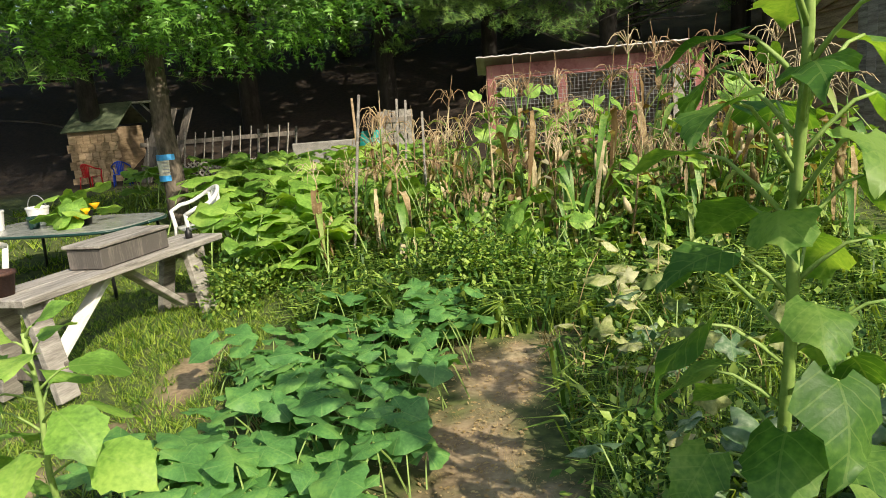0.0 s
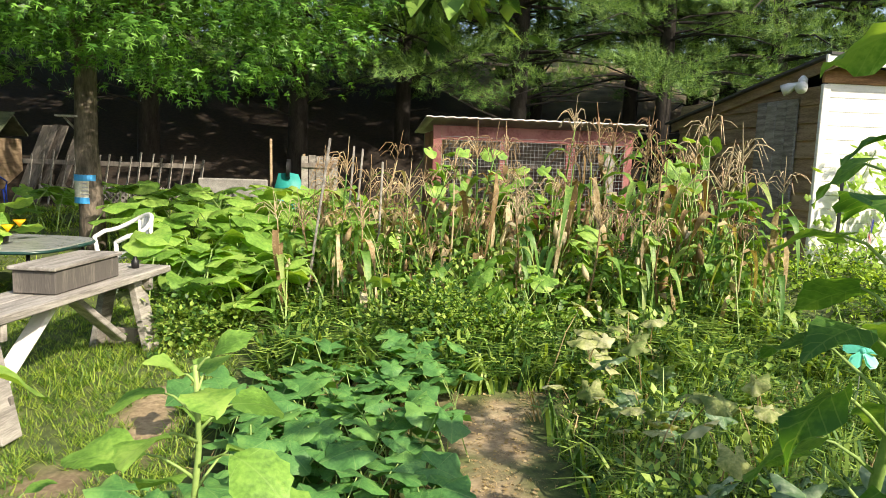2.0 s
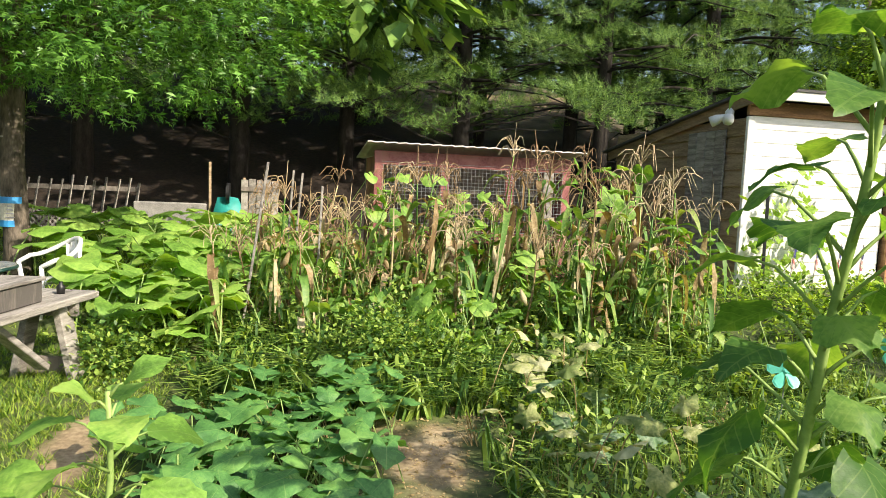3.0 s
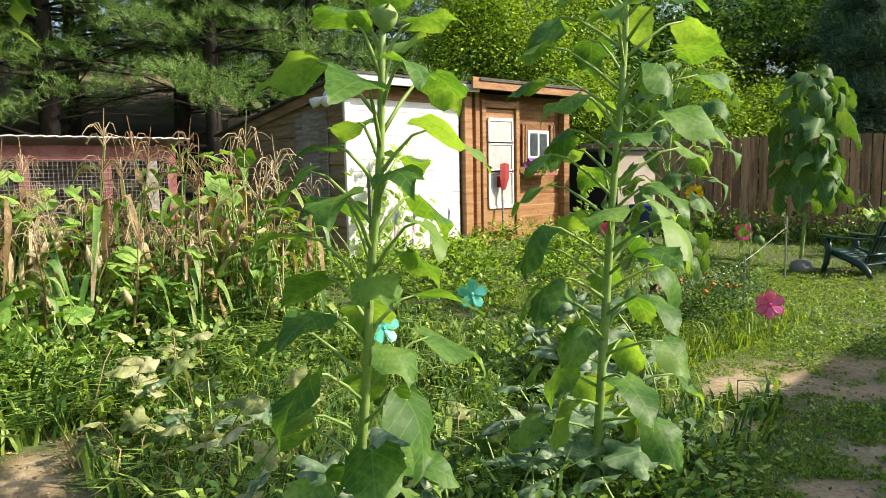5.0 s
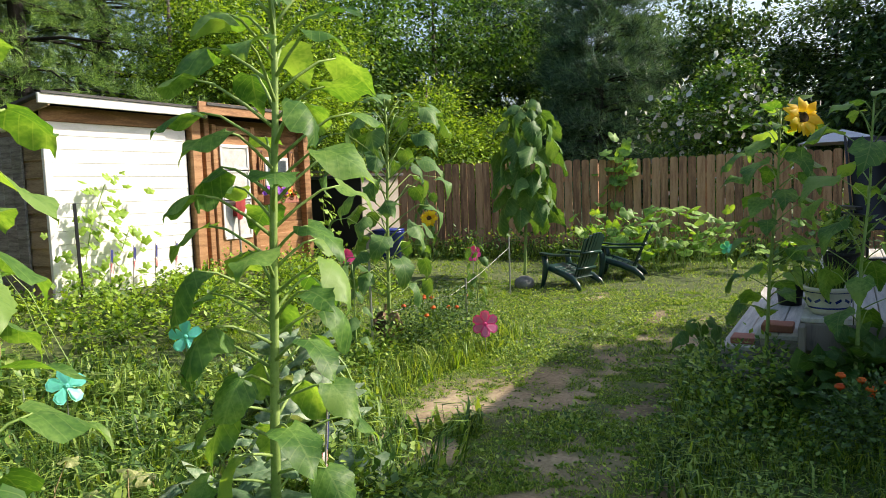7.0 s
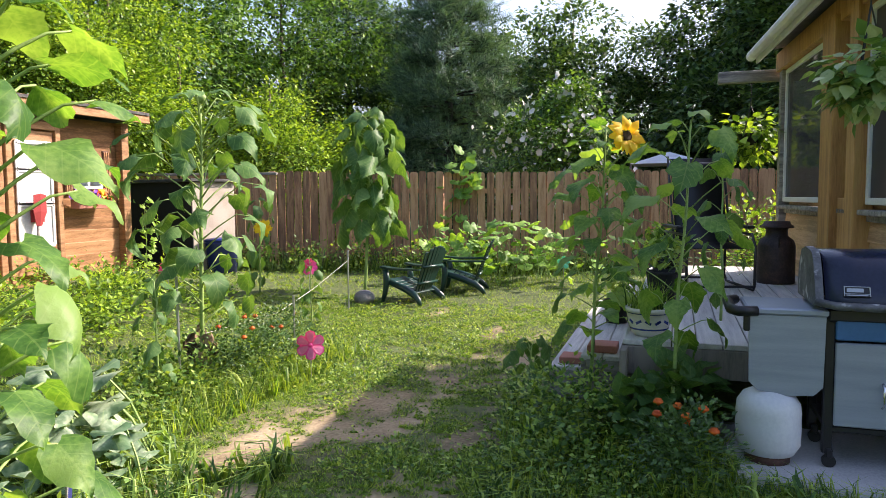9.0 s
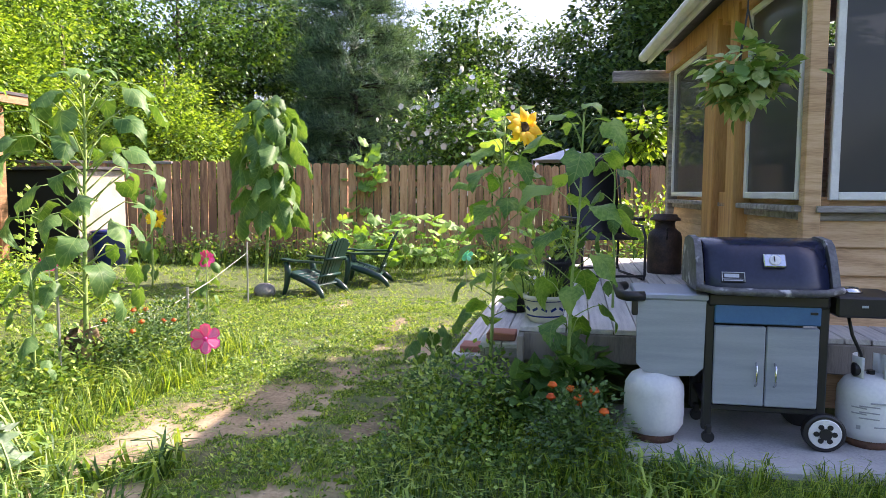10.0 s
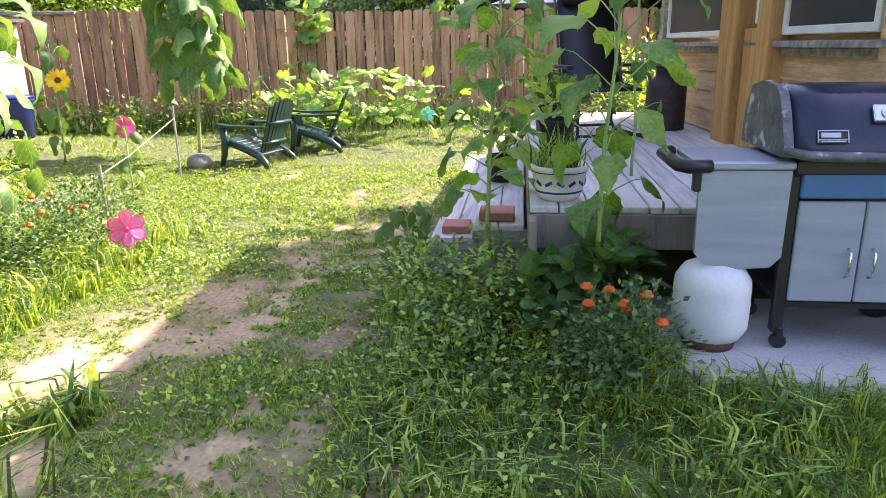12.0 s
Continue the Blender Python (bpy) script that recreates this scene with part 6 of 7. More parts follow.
part("slab", Shape().box((-2.45, 12.3, 0.75), (1.15, 0.12, 0.58), cut=0.02), M["stone"], gw)
gate = thing("picket_gate", "grey wooden gate panel with a diagonal brace", "gate")
for k in range(5):
    part("picket", Shape().box((-1.10 + k * 0.105, 10.25, 0.98), (0.095, 0.02, 0.98 + 0.03 * (k % 2))), M["greywood"], gate)
part("brace", Shape().beam((-1.12, 10.22, 0.65), (-0.66, 10.22, 1.3), 0.018, 0.08), M["greywood"], gate)
for z in (0.62, 1.34):
    part("rail", Shape().box((-0.89, 10.225, z), (0.52, 0.018, 0.07)), M["shaded_oldboard"], gate)
wb_ = thing("wheelbarrow", "turquoise wheelbarrow stood on end", "wheelbarrow")
tray = Shape().sheet([[(-1.62, 11.15, 0.48), (-1.40, 11.10, 0.47), (-1.15, 11.2, 0.48)], [(-1.66, 11.2, 0.85), (-1.40, 11.28, 0.85), (-1.13, 11.25, 0.85)], [(-1.58, 11.25, 1.18), (-1.42, 11.27, 1.2), (-1.28, 11.28, 1.18)]], 0.02)
part("tray", tray, M["turquoise"], wb_, "faded turquoise steel tray", True)
for x in (-1.72, -1.2):
    part("handle", Shape().beam((x + 0.02, 11.38, 0.46), (x, 11.42, 1.72 if x < -1.5 else 1.5), 0.04, 0.035), M["shedside"], wb_)
part("wheel", Shape().tube([(-1.45, 11.3, 1.25), (-1.40, 11.3, 1.25)], 0.16, 16), M["black"], wb_, smooth=False)
part("strut", Shape().tube([(-1.7, 11.3, 0.95), (-1.95, 11.2, 1.02), (-1.72, 11.25, 0.8)], 0.012, 6), M["steel"], wb_)
house2 = thing("playhouse", "small brown wooden playhouse with a mossy roof", "playhouse")
part("playhouse_wall", Shape().box((-7.22, 13.8, 1.05), (0.98, 1.1, 1.1)), M["shedside"], house2)
for i in range(7):
    for k in range(6):
        part("shake", Shape().box((-7.68 + i * 0.145 + 0.07 * (k % 2), 13.235, 0.58 + k * 0.165), (0.13, 0.02, 0.16)), M["shedside"], house2)
for k in range(5):
    part("shingle_course", Shape().box((-7.22, 13.25 + k * 0.16, 1.62 + k * 0.10), (1.12, 0.22, 0.03), Matrix.Rotation(radians(32), 3, "X")), M["shingle"], house2)
part("roof_back", Shape().box((-7.22, 14.2, 1.85), (1.1, 0.7, 0.04), Matrix.Rotation(radians(-32), 3, "X")), M["shingle"], house2)
for i, (x, y, a) in enumerate(((-6.1, 12.9, 18), (-5.95, 12.95, 22), (-6.25, 13.0, 15), (-5.7, 13.1, 26))):
    b = thing("leaning_board", "old grey board leaning in the shade", "board", "leaning boards")
    part("board", Shape().beam((x, y, 0.45), (x + 0.35, y + 0.5, 1.85), 0.26, 0.025), M["shaded_oldboard"], b)
for i, (x, y, h, dx) in enumerate(((-0.66, 5.5, 1.62, 0.10), (-0.42, 6.42, 1.58, 0.04), (-0.35, 6.42, 1.56, 0.05), (-0.15, 6.1, 1.45, 0.02))):
    b = thing("wooden_stake", "pale wooden stake among the corn", "stake", "bean stakes")
    part("stake", Shape().beam(gz(x - dx, y, -0.1), (x + dx, y, h), 0.032, 0.02), M["greywood"], b)

# ---- pinwheels and string along the bed ----


def pinwheel(x, y, z, r, mat, mid, face, label, petals=7):
    t = thing("pinwheel", label, "pinwheel", "garden pinwheels")
    part("stake", Shape().tube([gz(x, y, -0.05), (x, y, z)], 0.004, 6), M["steel"], t)
    f = Vector(face).normalized()
    m = Matrix.Translation((x, y, z)) @ f.to_track_quat("Z", "Y").to_matrix().to_4x4()
    for i in range(petals):
        mm = m @ Matrix.Rotation(2 * math.pi * i / petals, 4, "Z")
        out = [(-0.12 * r, 0.12 * r, 0.0), (0.12 * r, 0.12 * r, 0.01), (0.36 * r, 0.6 * r, 0.02), (0.30 * r, 0.9 * r, 0.015), (0, 1.02 * r, 0.01), (-0.30 * r, 0.9 * r, 0.0), (-0.36 * r, 0.6 * r, -0.005)]
        inn = [(a * 0.72, 0.1 * r + b * 0.82, c + 0.004) for a, b, c in out]
        pt = part("petal", Shape().put(out, [(0, 1, 2, 3, 4, 5, 6)]), mat, t, m=mm)
        part("petal_middle", Shape().put(inn, [(0, 1, 2, 3, 4, 5, 6)]), mid, pt)
    part("hub", Shape().lathe((0, 0, 0), [(0.016, -0.01), (0.018, 0.012), (0.008, 0.02)], 10), mat, t, m=m)


pinwheel(5.94, 2.5, 0.30, 0.125, M["pink"], M["pinkmid"], (-0.85, -0.5, 0.15), "pink flower-shaped pinwheel on the lawn edge", 6)
pinwheel(8.95, 4.2, 0.64, 0.115, M["pink"], M["pink"], (-0.9, -0.4, 0.1), "pink flower-shaped pinwheel far across the lawn")
pinwheel(8.0, 5.7, 0.66, 0.115, M["pink"], M["pink"], (-0.85, -0.5, 0.1), "pink flower-shaped pinwheel near the shed")
pinwheel(3.94, 4.16, 0.46, 0.13, M["teal"], M["teal"], (-0.6, -0.7, 0.1), "aqua flower-shaped pinwheel in the bed", 5)
pinwheel(2.72, 3.78, 0.42, 0.12, M["teal"], M["teal"], (-0.2, -0.9, 0.3), "aqua flower-shaped pinwheel in the bed", 5)
pinwheel(11.2, 1.15, 0.55, 0.1, M["teal"], M["teal"], (-0.9, -0.1, 0.1), "aqua flower-shaped pinwheel by the fence", 5)
for x, y, h in ((5.2, 3.25, 0.95), (9.2, 3.75, 0.8), (6.6, 3.05, 0.62)):
    b = thing("thin_stake", "thin grey metal stake holding the string", "stake", "string stakes")
    part("rod", Shape().tube([gz(x, y, -0.05), gz(x, y, h)], 0.012, 6), M["steel"], b)
sg = thing("garden_string", "pale string tied between bed stakes", "string")
part("line", Shape().tube([gz(5.6, 3.3, 0.42), gz(6.6, 3.22, 0.44), gz(7.8, 3.5, 0.5), gz(9.2, 3.75, 0.66)], 0.003, 5), M["string"], sg)

# ---- green lawn chairs ----


def adirondack(m, label):
    """A moulded chair: fanned back with slots, dished seat, broad arms on splayed legs."""
    t = thing("adirondack_chair", label, "chair", "green lawn chairs", m=m @ Matrix.Scale(0.88, 4))
    g = M["greenplastic"]
    for i in range(7):
        y = -0.33 + i * 0.087
        part("seat_slat", Shape().box((0, y, 0.37 - 0.030 * i + 0.016 * (i == 0) * -1), (0.50, 0.080, 0.02), Matrix.Rotation(radians(-17), 3, "X"), 0.008), g, t)
    for i in range(7):
        x = (i - 3) * 0.072
        top = 0.93 - 1.9 * x * x
        part("back_slat", Shape().sheet([[(x * u + o * 0.031 * u, 0.19 + (z - 0.2) * 0.42 - 0.5 * x * x, z) for o in (-1, 0, 1)] for z, u in ((0.2, 0.85), (0.45, 1.0), (0.7, 1.12), (top - 0.02, 1.2), (top, 1.12))], 0.02), g, t)
    for z in (0.33, 0.60):
        part("back_rail", Shape().tube([(-0.27, 0.21 + (z - 0.2) * 0.42, z), (0, 0.225 + (z - 0.2) * 0.42, z), (0.27, 0.21 + (z - 0.2) * 0.42, z)], 0.022, 8), g, t, smooth=True)
    for s in (-1, 1):
        arm = Shape().sheet([[((0.33 + o) * s, y, 0.545 + 0.02 * (y < -0.3)) for o in (-w, 0, w)] for y, w in ((-0.42, 0.045), (-0.38, 0.07), (-0.2, 0.072), (0.1, 0.055), (0.36, 0.03))], 0.03 * -s)
        part("arm", arm, g, t)
        part("front_leg", Shape().tube([(0.33 * s, -0.34, 0.54), (0.33 * s, -0.31, 0.36), (0.34 * s, -0.34, 0.16), (0.36 * s, -0.38, 0.0)], [0.05, 0.055, 0.042, 0.03], 8), g, t, smooth=True)
        part("back_leg", Shape().tube([(0.29 * s, -0.30, 0.34), (0.29 * s, 0.0, 0.25), (0.30 * s, 0.2, 0.17), (0.33 * s, 0.32, 0.08), (0.35 * s, 0.37, 0.0)], [0.05, 0.055, 0.06, 0.045, 0.03], 8), g, t, smooth=True)
    return t


adirondack(pose(10.05, 3.12, ground_z(10, 3), 0, 0, 165), "dark green plastic adirondack chair on the lawn")
adirondack(pose(10.95, 2.62, ground_z(11, 2.6), 0, 0, 190), "dark green plastic adirondack chair behind its twin")
rk = thing("pale_stone", "pale rounded stone on the grass by the chairs", "stone")
part("stone", Shape().lathe(gz(9.7, 3.75), [(0.12, -0.02), (0.15, 0.06), (0.13, 0.13), (0.07, 0.17), (0.01, 0.18)], 12), M["stone"], rk, smooth=True)

# ---- gas grill ----
G0 = PATIO_Z
grill = thing("gas_grill", "gas grill with a navy lid and grey doors", "grill")
gx0, gx1, gy0, gy1 = 4.47, 4.86, -1.70, -1.16   # front, back, right, left
for y in (gy0 + 0.0, gy1 - 0.0):
    for x in (gx0, gx1):
        part("frame_post", Shape().box((x + 0.015, y, G0 + 0.42), (0.045, 0.045, 0.70)), M["blackmetal"], grill)
part("bottom_shelf", Shape().box(((gx0 + gx1) / 2 + 0.01, (gy0 + gy1) / 2, G0 + 0.20), (0.42, 0.56, 0.03)), M["blackmetal"], grill)
part("back_panel", Shape().box((gx1 + 0.01, (gy0 + gy1) / 2, G0 + 0.45), (0.02, 0.5, 0.58)), M["blackmetal"], grill)
for s, y in ((-1, -1.555), (1, -1.305)):
    d = part("cabinet_door", Shape().box((gx0 - 0.005, y, G0 + 0.435), (0.025, 0.245, 0.43), cut=0.008), M["greypanel"], grill, "grey steel door")
    hy = -1.43 - 0.045 * (1 if s < 0 else -1)
    part("door_handle", Shape().tube([(gx0 - 0.017, hy, G0 + 0.33), (gx0 - 0.045, hy, G0 + 0.345), (gx0 - 0.045, hy, G0 + 0.44), (gx0 - 0.017, hy, G0 + 0.455)], 0.0055, 8), M["chrome"], d, "chrome pull", True)
part("control_panel", Shape().box((gx0 - 0.008, -1.43, G0 + 0.715), (0.03, 0.50, 0.105), cut=0.01), M["bluepanel"], grill, "blue front panel")
part("panel_notch", Shape().box((gx0 - 0.026, -1.645, G0 + 0.73), (0.008, 0.035, 0.014)), M["black"], grill)
part("firebox", Shape().box((4.66, -1.43, G0 + 0.79), (0.44, 0.58, 0.075), cut=0.015), M["blackmetal"], grill)
prof = [(4.415, 0.825), (4.41, 0.86), (4.435, 0.92), (4.475, 1.0), (4.52, 1.065), (4.57, 1.095), (4.70, 1.105), (4.82, 1.08), (4.88, 1.0), (4.90, 0.90), (4.90, 0.825)]
part("lid", Shape().sheet([[(x, y, G0 + z) for y in (-1.125, -1.27, -1.41, -1.56, -1.70)] for x, z in prof], 0.012), M["navy"], grill, "navy enamelled lid", True)
for y, o in ((-1.115, 1), (-1.71, -1)):
    cap = Shape()
    ring = [(x - (0.012 if x < 4.66 else -0.012), z + 0.012) for x, z in prof]
    k = len(ring)
    cap.put([(x, y + o * 0.0, G0 + z) for x, z in ring] + [(x, y + o * 0.035, G0 + z) for x, z in ring], [tuple(range(k)), tuple(range(2 * k - 1, k - 1, -1))] + [(i, i + k, (i + 1) % k + k, (i + 1) % k) for i in range(k)])
    part("lid_end", cap, M["castgrey"], grill, "weathered cast end cap")
part("lid_handle", Shape().tube([(4.39, -1.08, G0 + 0.865), (4.355, -1.16, G0 + 0.85), (4.35, -1.43, G0 + 0.845), (4.355, -1.67, G0 + 0.85), (4.39, -1.75, G0 + 0.865)], [0.018, 0.02, 0.02, 0.02, 0.018], 10), M["castgrey"], grill, "grey worn handle bar", True)
tm = Matrix.Translation((4.462, -1.455, G0 + 1.0)) @ Matrix.Rotation(radians(30), 4, "Y")
th_ = part("thermometer", Shape().box((0, 0, 0), (0.02, 0.105, 0.075), cut=0.012), M["chrome"], grill, "chrome thermometer plate", m=tm)
part("dial", Shape().tube([(-0.010, 0, 0), (-0.016, 0, 0)], 0.027, 20), M["whiteplastic"], th_)
part("needle", Shape().box((-0.018, 0.004, 0.004), (0.002, 0.006, 0.03), cut=0.0005), M["black"], th_)
nm = Matrix.Translation((4.420, -1.255, G0 + 0.915)) @ Matrix.Rotation(radians(22), 4, "Y")
nmp = part("name_plate", Shape().box((0, 0, 0), (0.008, 0.115, 0.055), cut=0.002), M["black"], grill, "black plate with a pale outline", m=nm)
part("plate_outline", Shape().box((-0.006, 0, 0.024), (0.004, 0.11, 0.004), cut=0.0005).box((-0.006, 0, -0.012), (0.004, 0.11, 0.003), cut=0.0005).box((-0.006, 0.053, 0), (0.004, 0.004, 0.05), cut=0.0005).box((-0.006, -0.053, 0), (0.004, 0.004, 0.05), cut=0.0005).box((-0.006, 0.008, 0.006), (0.004, 0.07, 0.02), cut=0.0005).box((-0.006, 0, -0.019), (0.004, 0.09, 0.006), cut=0.0005), M["steel"], nmp)
# folding shelf with its grey front, towards the lawn
part("side_shelf", Shape().box((4.62, -0.965, G0 + 0.80), (0.40, 0.36, 0.035), cut=0.012), M["greypanel"], grill, "grey side shelf")
part("shelf_grip", Shape().tube([(4.42, -0.83, G0 + 0.80), (4.40, -0.745, G0 + 0.80), (4.46, -0.715, G0 + 0.80), (4.76, -0.715, G0 + 0.80), (4.82, -0.76, G0 + 0.80)], 0.027, 10), M["black"], grill, "black plastic grip", True)
part("shelf_bracket", Shape().box((4.43, -0.785, G0 + 0.74), (0.04, 0.03, 0.09)), M["black"], grill)
apron = [(-1.135, 0.78), (-0.795, 0.78), (-0.80, 0.43), (-0.84, 0.385), (-0.97, 0.365), (-1.09, 0.375), (-1.13, 0.42)]
k = len(apron)
part("shelf_apron", Shape().put([(4.43, y, G0 + z) for y, z in apron] + [(4.455, y, G0 + z) for y, z in apron], [tuple(range(k))[::-1], tuple(range(k, 2 * k))] + [(i, (i + 1) % k, (i + 1) % k + k, i + k) for i in range(k)]), M["greypanel"], grill, "hanging grey panel")
# side burner
part("side_burner", Shape().box((4.62, -1.905, G0 + 0.77), (0.36, 0.32, 0.11), cut=0.012), M["black"], grill, "black side burner box")
part("burner_cap", Shape().lathe((4.62, -1.86, G0 + 0.826), [(0.06, 0), (0.055, 0.012), (0.04, 0.028), (0.005, 0.032)], 16), M["chrome"], grill, smooth=True)
part("burner_slot", Shape().box((4.438, -1.87, G0 + 0.775), (0.006, 0.03, 0.012)), M["greypanel"], grill)
part("gas_hose", Shape().tube([(4.60, -1.85, G0 + 0.72), (4.58, -1.87, G0 + 0.6), (4.60, -1.92, G0 + 0.5), (4.64, -1.95, G0 + 0.44)], 0.009, 8), M["black"], grill, smooth=True)
for y in (-1.685,):
    w = part("wheel", Shape().tube([(4.43, y - 0.03, G0 + 0.10), (4.435, y - 0.03, G0 + 0.10), (4.475, y - 0.03, G0 + 0.10), (4.48, y - 0.03, G0 + 0.10)], [0.09, 0.1, 0.1, 0.09], 24), M["black"], grill, "black wheel")
    part("wheel_ring", Shape().tube([(4.428, y - 0.03, G0 + 0.10), (4.424, y - 0.03, G0 + 0.10)], [0.078, 0.074], 24), M["whiteplastic"], w, "white wheel face")
    for i in range(6):
        a = i * math.pi / 3
        part("spoke_hole", Shape().tube([(4.423, y - 0.03 + 0.042 * math.cos(a), G0 + 0.10 + 0.042 * math.sin(a)), (4.420, y - 0.03 + 0.042 * math.cos(a), G0 + 0.10 + 0.042 * math.sin(a))], 0.014, 10), M["black"], w)
    part("hub", Shape().tube([(4.423, y - 0.03, G0 + 0.10), (4.414, y - 0.03, G0 + 0.10)], 0.03, 14), M["black"], w)
w = part("wheel", Shape().tube([(4.83, -1.72, G0 + 0.10), (4.88, -1.72, G0 + 0.10)], 0.1, 24), M["black"], grill, "black wheel")
for x in (4.47, 4.84):
    c = part("caster", Shape().tube([(x - 0.012, -1.17, G0 + 0.032), (x + 0.012, -1.17, G0 + 0.032)], 0.032, 14), M["black"], grill)
    part("caster_fork", Shape().box((x, -1.17, G0 + 0.075), (0.04, 0.03, 0.05)), M["black"], c)


grill.matrix_basis = Matrix.Translation((0, 0, G0 * 0.05)) @ Matrix.Diagonal((1, 1, 0.95, 1))


def gas_tank(x, y, label, writing):
    t = thing("propane_tank", label, "gas tank", "propane tanks", m=pose(x, y, G0))
    part("foot_ring", Shape().lathe((0, 0, 0), [(0.105, 0), (0.108, 0.04), (0.10, 0.04)], 24), M["rust"], t, "rusty foot ring", True)
    part("tank_body", Shape().lathe((0, 0, 0), [(0.07, 0.03), (0.125, 0.045), (0.15, 0.09), (0.152, 0.15), (0.153, 0.19), (0.151, 0.2), (0.152, 0.25), (0.148, 0.29), (0.12, 0.335), (0.07, 0.36), (0.03, 0.365)], 28), M["tank"], t, smooth=True)
    col = Shape()
    for a0, a1 in () if not writing else ((0.5, 2.4), (3.6, 5.8)):
        pts = [a0 + (a1 - a0) * i / 10 for i in range(11)]
        col.sheet([[(0.085 * math.cos(a), 0.085 * math.sin(a), 0.345) for a in pts], [(0.085 * math.cos(a), 0.085 * math.sin(a), 0.46) for a in pts]], 0.004)
    if writing:
        part("collar", col, M["tank"], t, smooth=True)
    part("valve", Shape().tube([(0, 0, 0.355), (0, 0, 0.385)], 0.02, 10), M["black"], t)
    if writing:
        part("regulator", Shape().tube([(-0.02, 0.06, 0.39), (-0.02, 0.09, 0.39)], 0.035, 12), M["black"], t)
    if writing:
        for i, (a, z, wd, h, mt) in enumerate(((3.5, 0.215, 0.035, 0.018, "redplastic"), (3.1, 0.25, 0.09, 0.008, "print"), (2.8, 0.23, 0.09, 0.006, "print"), (2.8, 0.20, 0.09, 0.006, "print"), (2.8, 0.17, 0.09, 0.006, "print"), (2.5, 0.22, 0.07, 0.006, "print"), (2.5, 0.19, 0.07, 0.006, "print"), (2.5, 0.12, 0.02, 0.02, "print"), (3.2, 0.13, 0.08, 0.006, "print"))):
            part("printed_label", Shape().box((0.1535 * math.cos(a), 0.1535 * math.sin(a), z), (0.003, wd, h), Matrix.Rotation(a, 3, "Z"), 0.0005), M[mt], t)


gas_tank(4.50, -0.90, "white propane tank under the side shelf", False)
gas_tank(4.62, -1.98, "white propane tank with printed labels beside the grill", True)

# ---- on the deck ----
can = thing("milk_can", "rusty brown antique milk can on the deck", "milk can", m=pose(8.05, -1.36, DECK_Z + 0.004))
part("can_body", Shape().lathe((0, 0, 0), [(0.165, 0), (0.17, 0.03), (0.168, 0.36), (0.15, 0.41), (0.10, 0.45), (0.095, 0.51), (0.11, 0.53)], 24), M["darkrust"], can, smooth=True)
part("can_lid", Shape().lathe((0, 0, 0.53), [(0.15, 0), (0.15, 0.018), (0.12, 0.035), (0.115, 0.06), (0.02, 0.065)], 24), M["darkrust"], can, smooth=True)
for s in (-1, 1):
    part("can_handle", Shape().tube([(0.12 * s, 0, 0.44), (0.19 * s, 0, 0.46), (0.19 * s, 0, 0.38), (0.165 * s, 0, 0.35)], 0.008, 6), M["darkrust"], can)
loun = thing("reclining_chair", "black folding recliner with mesh sling on the deck", "chair", m=pose(7.55, -0.72, DECK_Z + 0.004, 0, 0, -75))
for s in (-1, 1):
    part("side_frame", Shape().tube([(0.29 * s, -0.35, 0.02), (0.29 * s, 0.32, 0.02), (0.29 * s, 0.40, 0.08), (0.29 * s, 0.36, 0.5), (0.29 * s, -0.3, 0.5), (0.29 * s, -0.38, 0.4), (0.29 * s, -0.38, 0.06), (0.29 * s, -0.35, 0.02)], 0.013, 8), M["blackmetal"], loun, smooth=True)
    part("back_tube", Shape().tube([(0.26 * s, -0.25, 0.38), (0.26 * s, 0.15, 0.42), (0.26 * s, 0.42, 1.22)], 0.012, 8), M["blackmetal"], loun, smooth=True)
    part("armrest", Shape().box((0.31 * s, 0.02, 0.56), (0.06, 0.5, 0.03), cut=0.012), M["black"], loun)
part("sling", Shape().sheet([[(x, y, z) for x in (-0.24, 0, 0.24)] for y, z in ((-0.26, 0.38), (0.12, 0.41), (0.22, 0.6), (0.33, 0.95), (0.41, 1.2))], 0.008), M["black"], loun, "black mesh sling", True)
part("head_pillow", Shape().tube([(-0.22, 0.34, 1.1), (-0.18, 0.34, 1.1), (0.18, 0.34, 1.1), (0.22, 0.34, 1.1)], [0.03, 0.06, 0.06, 0.03], 12), M["black"], loun, smooth=True)
for y in (0.36, -0.37):
    part("cross_bar", Shape().tube([(-0.29, y, 0.05), (0.29, y, 0.05)], 0.012, 8), M["blackmetal"], loun)
pot = thing("ceramic_pot", "cream glazed pot with blue bands on the deck edge", "pot", m=pose(5.12, -0.30, DECK_Z + 0.004) @ Matrix.Scale(0.85, 4))
part("pot_body", Shape().lathe((0, 0, 0), [(0.10, 0), (0.125, 0.03), (0.148, 0.10), (0.155, 0.17), (0.165, 0.175), (0.167, 0.205), (0.155, 0.205), (0.14, 0.17)], 28), M["ceramic"], pot, smooth=True)
for z, r in ((0.165, 0.1565), (0.05, 0.1345)):
    part("blue_band", Shape().lathe((0, 0, z), [(r, 0), (r + 0.002, 0.012)], 28), M["cobalt"], pot, "cobalt band", True)
for i in range(14):
    a = i * 2 * math.pi / 14
    part("leaf_motif", Shape().box((0.151 * math.cos(a), 0.151 * math.sin(a), 0.11), (0.004, 0.045, 0.018), Matrix.Rotation(a, 3, "Z") @ Matrix.Rotation(0.5 * (-1) ** i, 3, "X"), 0.001), M["cobalt"], pot)
part("soil", Shape().lathe((0, 0, 0.17), [(0.138, 0), (0.1, 0.008), (0.01, 0.01)], 16), M["soilpot"], pot)
pr = np.random.default_rng(8)
